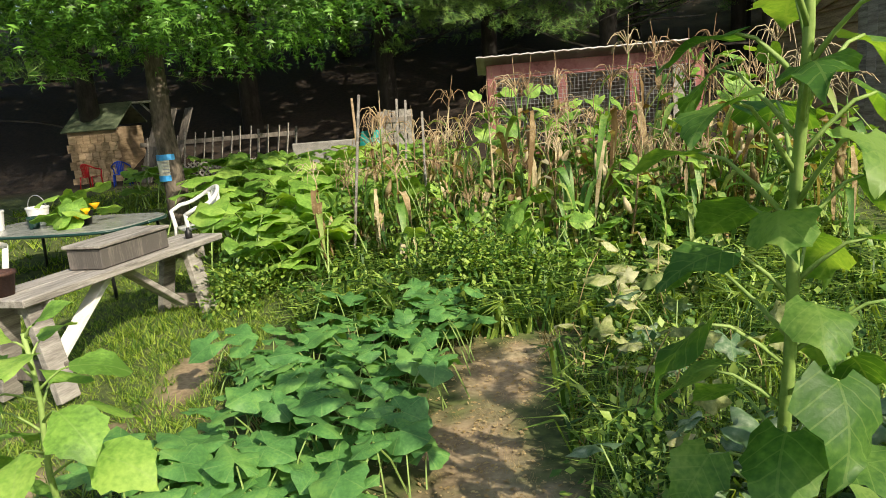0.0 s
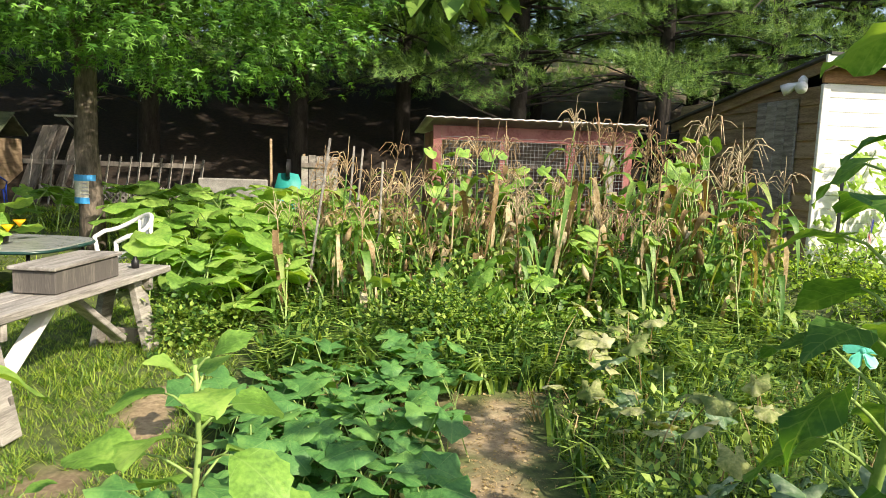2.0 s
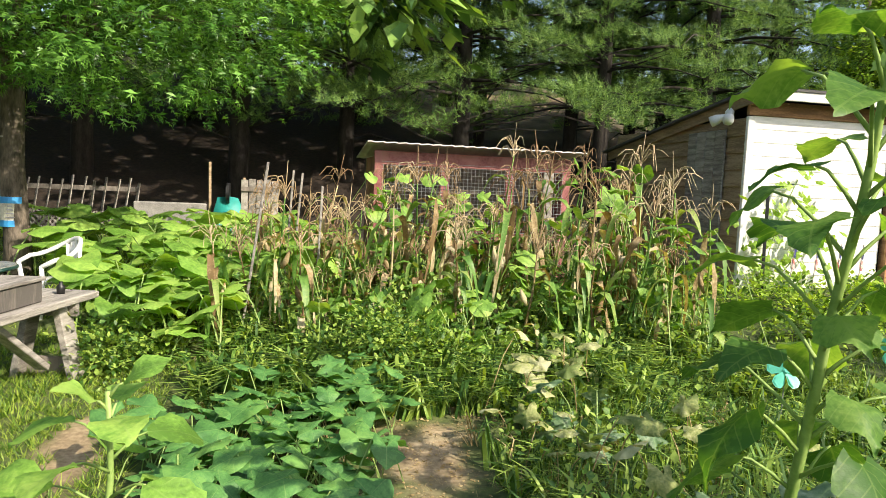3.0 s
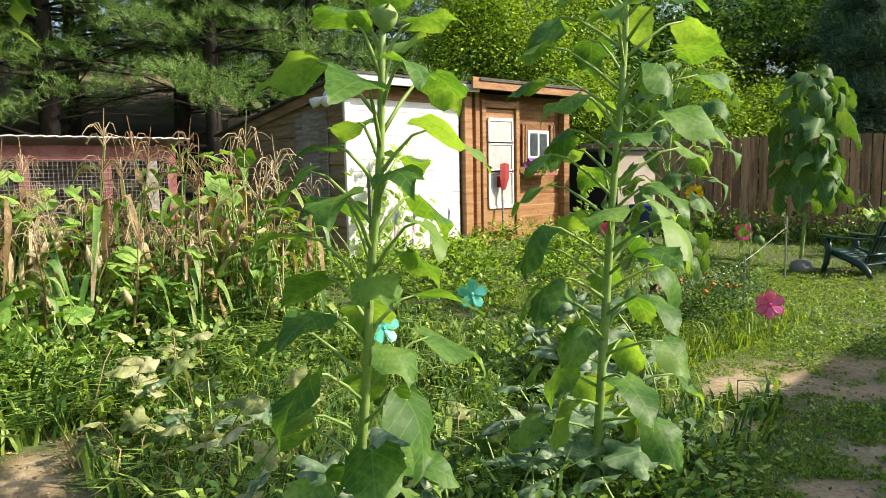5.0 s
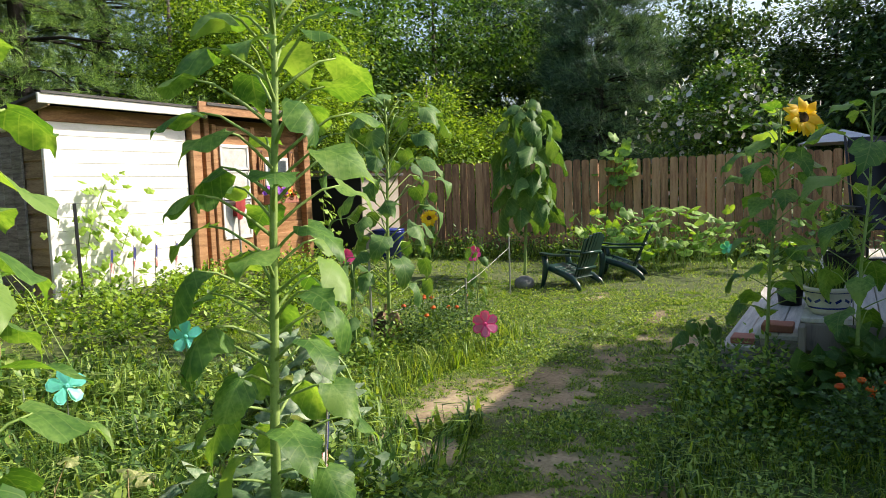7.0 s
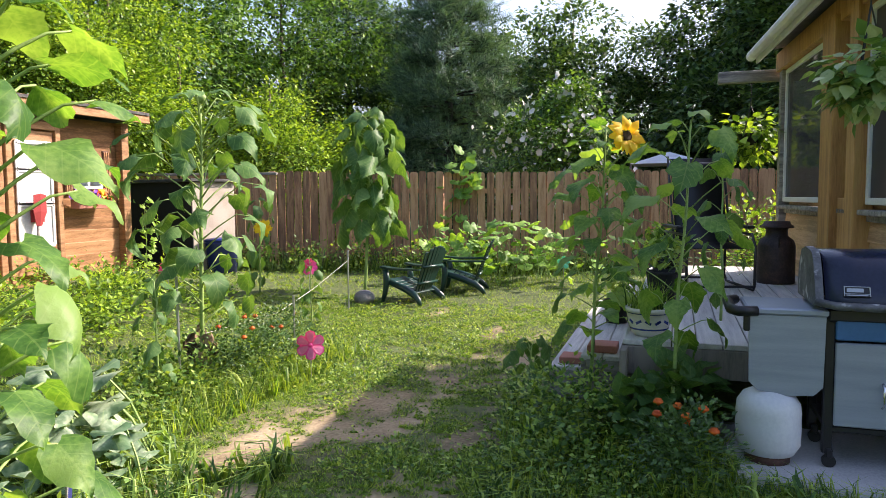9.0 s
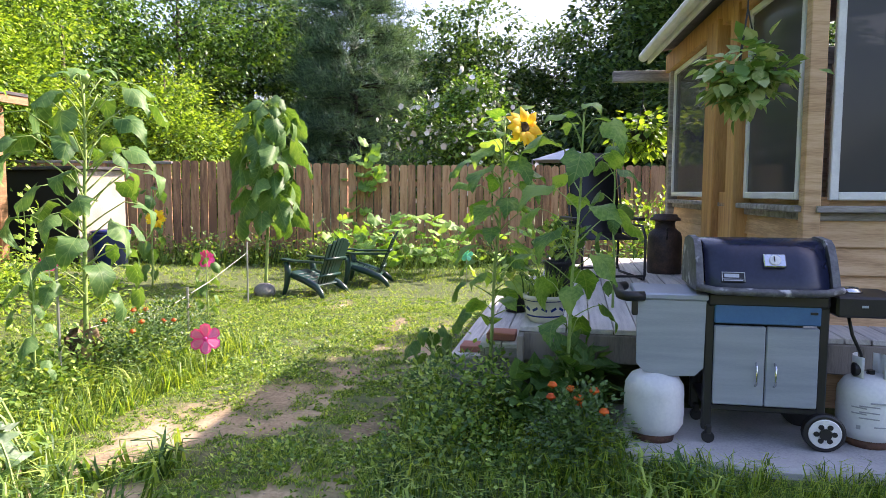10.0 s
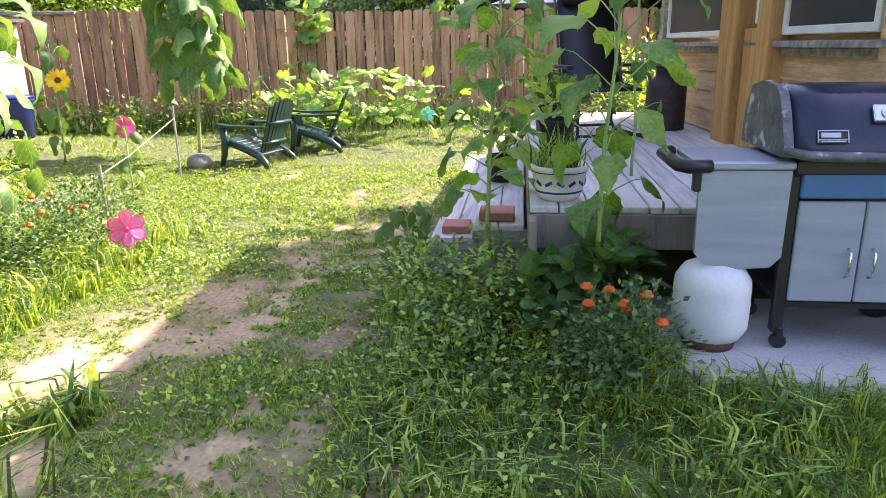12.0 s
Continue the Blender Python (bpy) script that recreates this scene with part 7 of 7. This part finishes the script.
BLADE = ([(-0.03, 0, 0), (0.03, 0, 0), (-0.022, 0.5, 0.05), (0.022, 0.5, 0.05), (0, 1, -0.06)], [(0, 1, 3), (0, 3, 2), (2, 3, 4)])
pw = pr.normal(0, 0.45, (150, 3))
pw[:, 2] = 1
part("herb", many("herb", BLADE[0], BLADE[1], M["weed"], frames_at(np.column_stack([pr.normal(0, 0.06, 150), pr.normal(0, 0.06, 150), np.full(150, 0.17)]), pw, pr.uniform(0.12, 0.3, 150))), None, pot)["kind"] = "stuff"


def black_pot(x, y, z, r, h, label, n=60, mat="weed"):
    t = thing("nursery_pot", label, "pot", "black pots", m=pose(x, y, z))
    part("pot_body", Shape().lathe((0, 0, 0), [(r * 0.8, 0), (r, h), (r * 1.06, h), (r * 1.06, h - 0.02), (r * 0.95, h - 0.02), (r * 0.9, h - 0.04)], 20), M["black"], t, smooth=True)
    part("soil", Shape().lathe((0, 0, h - 0.035), [(r * 0.92, 0), (0.01, 0.008)], 14), M["soilpot"], t)
    g = np.random.default_rng(int(x * 100))
    w = g.normal(0, 0.7, (n, 3))
    w[:, 2] = abs(w[:, 2]) + 0.3
    part("foliage", many("foliage", DIAMOND[0], DIAMOND[1], M[mat], frames_at(np.column_stack([g.normal(0, r * 0.9, n), g.normal(0, r * 0.9, n), h + g.uniform(0, 0.25, n)]), w, 0.09)), None, t)["kind"] = "stuff"


black_pot(6.75, 0.02, 0.484, 0.11, 0.19, "black nursery pot on the deck step", 70)
black_pot(7.9, -0.35, DECK_Z + 0.004, 0.13, 0.22, "black nursery pot on the deck", 120)
black_pot(6.6, -0.35, DECK_Z + 0.004, 0.13, 0.24, "black nursery pot on the deck", 120)
black_pot(8.8, -0.45, DECK_Z + 0.004, 0.14, 0.25, "black nursery pot on the deck", 160, "tree_y")
for i, (x, y, z, s) in enumerate(((5.62, 0.02, 0.482, (0.2, 0.2, 0.05)), (6.12, 0.3, 0.272, (0.2, 0.18, 0.05)))):
    b = thing("paving_brick", "reddish paving brick lying on the deck step", "brick", "loose bricks")
    part("brick", Shape().box((x, y, z + 0.025), s, cut=0.006), M["terracotta"], b)


HEARTLEAF = ([(0, 0, 0), (0.36, 0.2, 0.06), (0.38, 0.5, 0.03), (0, 1, -0.16), (-0.38, 0.5, 0.03), (-0.36, 0.2, 0.06)], [(0, 1, 2), (0, 2, 3), (0, 3, 4), (0, 4, 5)])


def basket(x, y, z, r, top, label, mat, n, seed):
    t = thing("hanging_basket", label, "hanging plant", "hanging baskets")
    part("basket_pot", Shape().lathe((x, y, z - r * 0.4), [(r * 0.35, 0), (r * 0.55, r * 0.5), (r * 0.58, r * 0.5), (r * 0.5, r * 0.45)], 16), M["black"], t, smooth=True)
    for a in (0.4, 2.5, 4.6):
        part("hanger", Shape().tube([(x + r * 0.5 * math.cos(a), y + r * 0.5 * math.sin(a), z + r * 0.1), (x, y, z + (top - z) * 0.55), (x, y, top)], 0.005, 5), M["black"], t)
    g = np.random.default_rng(seed)
    part("foliage", many("foliage", HEARTLEAF[0], HEARTLEAF[1], M[mat], crown_places([(x, y, z + 0.02, r, r, r * 0.7), (x, y, z - r * 0.6, r * 0.75, r * 0.75, r * 0.6)], n, 0.095, g, 0.06, 10, 0.7)), None, t)["kind"] = "stuff"


basket(5.27, -1.46, 2.22, 0.17, 2.92, "hanging basket of pale trailing leaves under the eave", "pothos", 420, 5)
basket(9.55, -1.24, 2.22, 0.26, 2.85, "hanging basket of yellow-green leaves at the porch end", "tree_y", 420, 6)
sbx = thing("step_bench", "low wooden box step beside the patio", "step")
part("bench_top", Shape().box((5.0, -2.75, 0.62), (0.5, 0.9, 0.04)), M["greywood"], sbx)
part("bench_side", Shape().box((4.82, -2.75, 0.38), (0.03, 0.86, 0.44)), M["greywood"], sbx)
# this side is near-black wood, its shade put into the colour
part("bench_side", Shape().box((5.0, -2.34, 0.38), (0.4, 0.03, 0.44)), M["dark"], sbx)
bb = thing("blue_tub", "bright blue plastic tub at the patio edge", "tub")
part("tub_body", Shape().lathe((4.74, -2.47, PATIO_Z), [(0.10, 0), (0.13, 0.22), (0.14, 0.22), (0.12, 0.20)], 18), M["blue"], bb, smooth=True)
tent = thing("shade_canopy", "white and blue shade canopy beyond the fence", "canopy")
part("canopy_top", Shape().put([(18.0, -1.1, 2.3), (18.0, 0.6, 2.3), (20.0, 0.6, 2.3), (20.0, -1.1, 2.3), (19.0, -0.25, 2.62)], [(0, 1, 4), (1, 2, 4), (2, 3, 4), (3, 0, 4)]), M["cloth"], tent)
for x in (18.0, 20.0):
    for y in (-1.1, 0.6):
        part("canopy_pole", Shape().tube([(x, y, 0.1), (x, y, 2.31)], 0.02, 8), M["steel"], tent)

# ---- marigolds ----


def marigold(x, y, r, h, n, flowers, seed, label):
    g = np.random.default_rng(seed)
    t = thing("marigold_plant", label, "marigold", "marigolds")
    z = ground_z(x, y)
    part("foliage", many("foliage", DIAMOND[0], DIAMOND[1], M["marifol"], crown_places([(x, y, z + h * 0.5, r, r, h * 0.55)], n, 0.03, g, 0.05, 14, -0.2, 0.2)), None, t)["kind"] = "stuff"
    q = random.Random(seed)
    for i in range(flowers):
        a, d = q.uniform(0, 6.28), r * math.sqrt(q.random()) * 0.9
        p = Vector((x + math.cos(a) * d, y + math.sin(a) * d, z + h * q.uniform(0.8, 1.05)))
        part("flower", Shape().lathe(p, [(0.004, -0.016), (0.015, -0.005), (0.026, 0.0), (0.024, 0.010), (0.015, 0.009), (0.017, 0.019), (0.003, 0.021)], 10), M["orange"], t, "orange ruffled flower", True)


marigold(4.22, -0.50, 0.20, 0.37, 2400, 7, 1, "marigold plant with orange flowers beside the patio")
marigold(5.75, 3.05, 0.38, 0.5, 3600, 5, 2, "marigold clump with small orange flowers at the sunflower")
marigold(6.4, 3.1, 0.4, 0.48, 3400, 4, 3, "marigold clump with small orange flowers at the sunflower")

# ---- grass and weeds ----
cov = np.random.default_rng(99)


def clump(n, spread, seed, arch=0.3, wide=0.035, seg=1):
    r = random.Random(seed)
    v, f = [], []
    for i in range(n):
        a, o = r.uniform(0, 6.283), r.uniform(0.2, spread)
        d = Vector((math.cos(a), math.sin(a), 0))
        s = Vector((-d.y, d.x, 0)) * wide * r.uniform(0.7, 1.2)
        L = r.uniform(0.55, 1.0)
        b = Vector((r.uniform(-0.25, 0.25), r.uniform(-0.25, 0.25), 0)) * spread
        k = len(v)
        m = b + d * o * 0.4 * L + Vector((0, 0, 0.62 * L))
        e = b + d * (o + arch) * L + Vector((0, 0, L * (0.98 - arch * 0.75)))
        v += [tuple(b - s), tuple(b + s), tuple(m + s * 0.8), tuple(m - s * 0.8), tuple(e)]
        f += [(k, k + 1, k + 2), (k, k + 2, k + 3), (k + 3, k + 2, k + 4)] if seg else [(k, k + 1, k + 4)]
    return v, f


def rosette(n, seed):
    """Flat creeping leaves spread from one root."""
    r = random.Random(seed)
    v, f = [], []
    for i in range(n):
        a, L = i * 2.4 + r.uniform(-0.3, 0.3), r.uniform(0.6, 1.0)
        d, sd = Vector((math.cos(a), math.sin(a), 0)), Vector((-math.sin(a), math.cos(a), 0)) * 0.10
        m = d * L * 0.5 + Vector((0, 0, r.uniform(0.2, 0.5)))
        k = len(v)
        v += [(0, 0, 0), tuple(m + sd), tuple(d * L + Vector((0, 0, r.uniform(0.05, 0.35)))), tuple(m - sd)]
        f += [(k, k + 1, k + 2), (k, k + 2, k + 3)]
    return v, f


CREEP = rosette(6, 4)
THIN = clump(5, 0.85, 8, 0.35, 0.05, 0)
LAWN, LONG, WIDE = clump(5, 0.85, 1, 0.35, 0.045, 0), clump(6, 0.45, 2, 0.38, 0.018), clump(5, 0.42, 3, 0.48, 0.032)


def stand(pos, size, rng):
    n = len(pos)
    a = rng.uniform(0, 6.283, n)
    c, s = np.cos(a) * size, np.sin(a) * size
    z = np.zeros(n)
    h = size * rng.uniform(0.7, 1.25, n)
    tx, ty = rng.normal(0, 0.28, n) * h, rng.normal(0, 0.28, n) * h
    return np.stack([np.stack([c, s, z], 1), np.stack([-s, c, z], 1), np.stack([tx, ty, h], 1), pos], axis=2)


def blocked(x, y):
    if 4.1 < x < 5.2 and y < -0.75:
        return True
    if x > 4.93 and y < -0.12:
        return True
    if x > 5.4 and y < 0.18 and x < 9.5:
        return True
    if x > 5.9 and y < 0.48 and x < 9.5:
        return True
    if 4.7 < x < 9.2 and 7.2 < y < 10.8:
        return True
    return False


def sow(x0, x1, y0, y1, density, keep=None, soil=True):
    n = int((x1 - x0) * (y1 - y0) * density)
    xs, ys = cov.uniform(x0, x1, n), cov.uniform(y0, y1, n)
    out = []
    for x, y in zip(xs, ys):
        if blocked(x, y) or (keep and not keep(x, y)):
            continue
        if soil and bare(x, y) > cov.uniform(0.08, 1.0):
            continue
        patch = noise.noise(Vector((x * 1.7, y * 1.7, 9)))
        if soil and patch + 0.6 * noise.noise(Vector((x * 5.2, y * 5.2, 3))) < cov.uniform(-0.85, 0.05):
            continue
        out.append((x, y, ground_z(x, y) - 0.005))
    return np.array(out)


def cover(name, label, temp, mat, pos, lo, hi):
    size = cov.uniform(lo, hi, len(pos)) * (0.85 + 0.35 * np.array([noise.noise(Vector((p[0] * 1.3, p[1] * 1.3, 5))) for p in pos]))
    tagged(new(name, many(name, temp[0], temp[1], mat, stand(pos, size, cov), False)), label, "grass", kind="stuff")


garden = lambda x, y: (-1.2 < x < 3.4 and 1.9 < y < 7.5) or (x < 1.2 and y > 1.0 and x > -1.3)
lawn = lambda x, y: not garden(x, y)
cover("lawn_grass", "short sunlit lawn grass worn thin in places", LAWN, M["grass"], sow(2.0, 6.0, -1.0, 3.6, 1500, lawn), 0.04, 0.085)
cover("lawn_creeper", "creeping crabgrass and clover matted through the lawn", CREEP, M["creep"], sow(2.0, 6.4, -1.0, 3.4, 900, lawn), 0.022, 0.05)
cover("lawn_creeper", "creeping crabgrass in the shaded lawn", CREEP, M["creep"], sow(2.2, 4.15, -3.4, -1.0, 500, lawn), 0.022, 0.055)
cover("lawn_creeper", "creeping weeds across the far lawn", CREEP, M["creep"], sow(6.4, 10.0, 0.5, 5.0, 170, lawn), 0.03, 0.065)
cover("lawn_grass", "shaded lawn grass before the patio", LAWN, M["grass"], sow(2.2, 4.15, -3.6, -1.0, 1900, lawn), 0.05, 0.11)
cover("lawn_grass", "mown grass on the open side of the yard", THIN, M["grass"], sow(-5.0, 2.2, -4.0, 2.0, 120, None), 0.06, 0.11)
cover("lawn_grass", "grass at the edge of the beds", LAWN, M["grass"], sow(3.4, 6.0, 3.6, 5.2, 700, None), 0.06, 0.14)
cover("lawn_grass", "lawn grass across the yard", THIN, M["grass"], sow(6.0, 9.5, -0.2, 5.2, 720, lawn), 0.05, 0.10)
cover("lawn_grass", "far lawn grass before the fence", THIN, M["grass"], sow(9.5, 14, -2.5, 7.0, 250, lawn), 0.06, 0.12)
cover("lawn_grass", "lawn grass round the picnic table", LAWN, M["grass"], sow(-4.6, -1.1, 2.0, 5.6, 1000, None), 0.07, 0.14)
cover("lawn_grass", "grass under the oak and beds", THIN, M["grass"], sow(-6.0, 4.6, 5.6, 11.8, 110, None), 0.10, 0.2)
cover("long_grass", "rank grass before the corn", WIDE, M["weed"], sow(-0.9, 3.2, 4.1, 5.5, 330, None, False), 0.22, 0.58)
cover("long_grass", "rank grass among the squash", LONG, M["weed"], sow(0.75, 3.6, 1.5, 4.6, 300, None), 0.14, 0.42)
cover("long_grass", "broad grass tufts through the vegetable beds", WIDE, M["weed"], sow(0.7, 4.2, 1.6, 5.2, 150, lambda x, y: noise.noise(Vector((x * 2.2, y * 2.2, 15))) > -0.1), 0.2, 0.5)
cover("long_grass", "tufts of long grass on the lawn edge", LONG, M["grass"], sow(4.9, 7.2, 2.5, 3.7, 330, None), 0.12, 0.30)
cover("long_grass", "long shaded grass by the patio", LONG, M["grass"], sow(3.95, 5.4, -0.75, 0.8, 420, lambda x, y: y > -1.0 and y < 0.35 + 0.25 * (x - 4)), 0.12, 0.34)
cover("long_grass", "grass fringe along the patio slab", LONG, M["grass"], np.array([(x, y, ground_z(x, y)) for x, y in zip(cov.uniform(3.85, 4.2, 900), cov.uniform(-3.6, -0.5, 900))]), 0.07, 0.2)
cover("long_grass", "dry straw between the beds", LONG, M["straw"], sow(-1.0, 3.0, 2.0, 6.8, 26, lambda x, y: bare(x, y) < 0.1, False), 0.1, 0.3)
crumbs = sow(-0.4, 1.1, 1.9, 4.7, 700, lambda x, y: bare(x, y) > 0.02, False)
tagged(new("soil_litter", many("soil_litter", DIAMOND[0], DIAMOND[1], M["straw"], frames_at(crumbs + [0, 0, 0.012], cov.normal(0, 1, (len(crumbs), 3)) * [1, 1, 0.15], cov.uniform(0.008, 0.03, len(crumbs))))), "dry leaf crumbs on the bare garden path", "litter", kind="stuff")
crumbs = sow(2.5, 8.0, 0.3, 2.5, 110, lambda x, y: bare(x, y) > 0.02, False)
tagged(new("soil_litter", many("soil_litter", DIAMOND[0], DIAMOND[1], M["bark"], frames_at(crumbs + [0, 0, 0.012], cov.normal(0, 1, (len(crumbs), 3)) * [1, 1, 0.15], cov.uniform(0.008, 0.03, len(crumbs))))), "dark crumbs and pebbles on the worn lawn", "litter", kind="stuff")
cover("dead_grass", "bits of dead grass lying on the bare soil", clump(5, 1.6, 6, 0.9, 0.012), M["straw"], sow(-0.3, 1.0, 2.0, 4.6, 260, lambda x, y: bare(x, y) > 0.02, False), 0.02, 0.06)
cover("long_grass", "grass along the fence foot", LONG, M["weed"], np.array([(p.x - cov.uniform(0.05, 0.9), p.y, ground_z(p.x, p.y)) for p in [FC + FD * s for s in cov.uniform(-2.5, 8, 900)]]), 0.2, 0.6)


def weeds(name, label, blobs, n, size, mat, leaf=DIAMOND, sigma=0.07, clump_n=16, inner=0.25, droop=0.0):
    tagged(new(name, many(name, leaf[0], leaf[1], mat, crown_places(blobs, n, size, cov, sigma, clump_n, droop, inner))), label, "weeds", kind="stuff")


def low(n, x0, x1, y0, y1, r, h, keep=None):
    out = []
    while len(out) < n:
        x, y = cov.uniform(x0, x1), cov.uniform(y0, y1)
        if blocked(x, y) or (keep and not keep(x, y)):
            continue
        hh = h * cov.uniform(0.6, 1.3)
        out.append((x, y, ground_z(x, y) + hh * 0.45, r, r, hh * 0.5))
    return out


weeds("bed_weeds", "sunny yellow-green ground cover before the shed", low(70, 3.6, 9.0, 5.0, 6.9, 0.35, 0.34), 15000, 0.06, M["tree_y"])
weeds("bed_weeds", "mixed green weeds in the garden beds", low(60, 1.0, 3.8, 2.6, 5.0, 0.25, 0.26), 4200, 0.05, M["weed"])
weeds("bed_weeds", "weeds under the near sunflowers", low(44, 0.8, 3.0, 1.2, 2.6, 0.22, 0.24, lambda x, y: bare(x, y) < 0.3), 7000, 0.05, M["weed"])
weeds("bed_weeds", "low clover in the lawn", low(90, 2.2, 9.5, 0.3, 3.4, 0.2, 0.045, lambda x, y: bare(x, y) < 0.2), 16000, 0.028, M["grass"])
cover("lawn_tufts", "coarse darker tufts among the lawn grass", WIDE, M["weed"], sow(2.3, 7.0, -0.6, 3.4, 70, lambda x, y: lawn(x, y) and noise.noise(Vector((x * 2.6, y * 2.6, 7))) > -0.05), 0.06, 0.15)
cover("lawn_tufts", "long blades in the shaded lawn before the patio", LONG, M["grass"], sow(2.2, 4.1, -3.2, 0.6, 150, lawn), 0.08, 0.2)
cover("long_grass", "bright uncut grass round the sunflower foot", LONG, M["grass"], sow(4.3, 6.4, 2.5, 3.5, 420, None, False), 0.12, 0.34)
weeds("bed_weeds", "dense leafy weeds at the sunflower bed", low(34, 4.0, 6.0, 2.9, 3.9, 0.22, 0.3), 6500, 0.045, M["weed"])
cover("long_grass", "arching long blades at the edge of the shaded weeds", WIDE, M["weed"], sow(3.6, 4.5, -1.1, 0.5, 260, None, False), 0.14, 0.3)
weeds("lawn_clover", "dark clover patches spread through the lawn", low(120, 2.2, 8.0, -0.8, 3.4, 0.17, 0.06, lambda x, y: bare(x, y) < 0.2 and noise.noise(Vector((x * 1.9, y * 1.9, 12))) > 0.0), 14000, 0.03, M["weed"])
weeds("tomato_foliage", "finely divided green foliage at the path end", [(0.45, 4.75, 0.35, 0.35, 0.3, 0.3), (0.25, 4.6, 0.5, 0.25, 0.2, 0.2), (0.7, 4.7, 0.25, 0.3, 0.25, 0.22), (-0.1, 4.85, 0.3, 0.25, 0.2, 0.22)], 3600, 0.04, M["weed"])
weeds("shade_weeds", "dark leafy weeds beside the deck", [(5.0, 0.15, 0.22, 0.4, 0.3, 0.25), (5.3, 0.42, 0.18, 0.35, 0.22, 0.22), (4.7, -0.15, 0.2, 0.35, 0.3, 0.22), (5.65, 0.55, 0.12, 0.25, 0.12, 0.14), (4.55, 0.2, 0.12, 0.4, 0.3, 0.13), (4.95, -0.02, 0.36, 0.22, 0.16, 0.16)], 3800, 0.04, M["weed"], sigma=0.08)
weeds("shade_weeds", "broad dark leaves against the deck edge", [(4.78, -0.50, 0.46, 0.10, 0.15, 0.16), (4.76, -0.46, 0.30, 0.10, 0.18, 0.16), (4.78, -0.22, 0.3, 0.10, 0.16, 0.16)], 260, 0.13, M["droopleaf"], HEARTLEAF, sigma=0.05, clump_n=6)
weeds("corn_weeds", "leafy undergrowth between the corn rows", low(70, -0.8, 3.0, 5.0, 7.4, 0.28, 0.6), 6000, 0.06, M["weed"])
weeds("fence_weeds", "tangled weeds along the fence", [(FC.x + FD.x * s - 0.5 - cov.uniform(0, 0.6), FC.y + FD.y * s, 0.35, 0.45, 0.4, 0.4) for s in np.arange(-2, 8, 0.45)], 6000, 0.075, M["weed"], sigma=0.12)
weeds("porch_weeds", "sunlit yellow-green shrub beyond the deck", [(10.6, -1.4, 0.7, 0.8, 0.6, 0.7), (11.2, -2.2, 0.8, 0.8, 0.7, 0.7)], 3600, 0.08, M["tree_y"], sigma=0.12)
weeds("seedling_bed", "leafy seedlings at the left bed edge", low(20, -1.7, -1.1, 4.6, 5.6, 0.2, 0.3), 2600, 0.045, M["weed"])
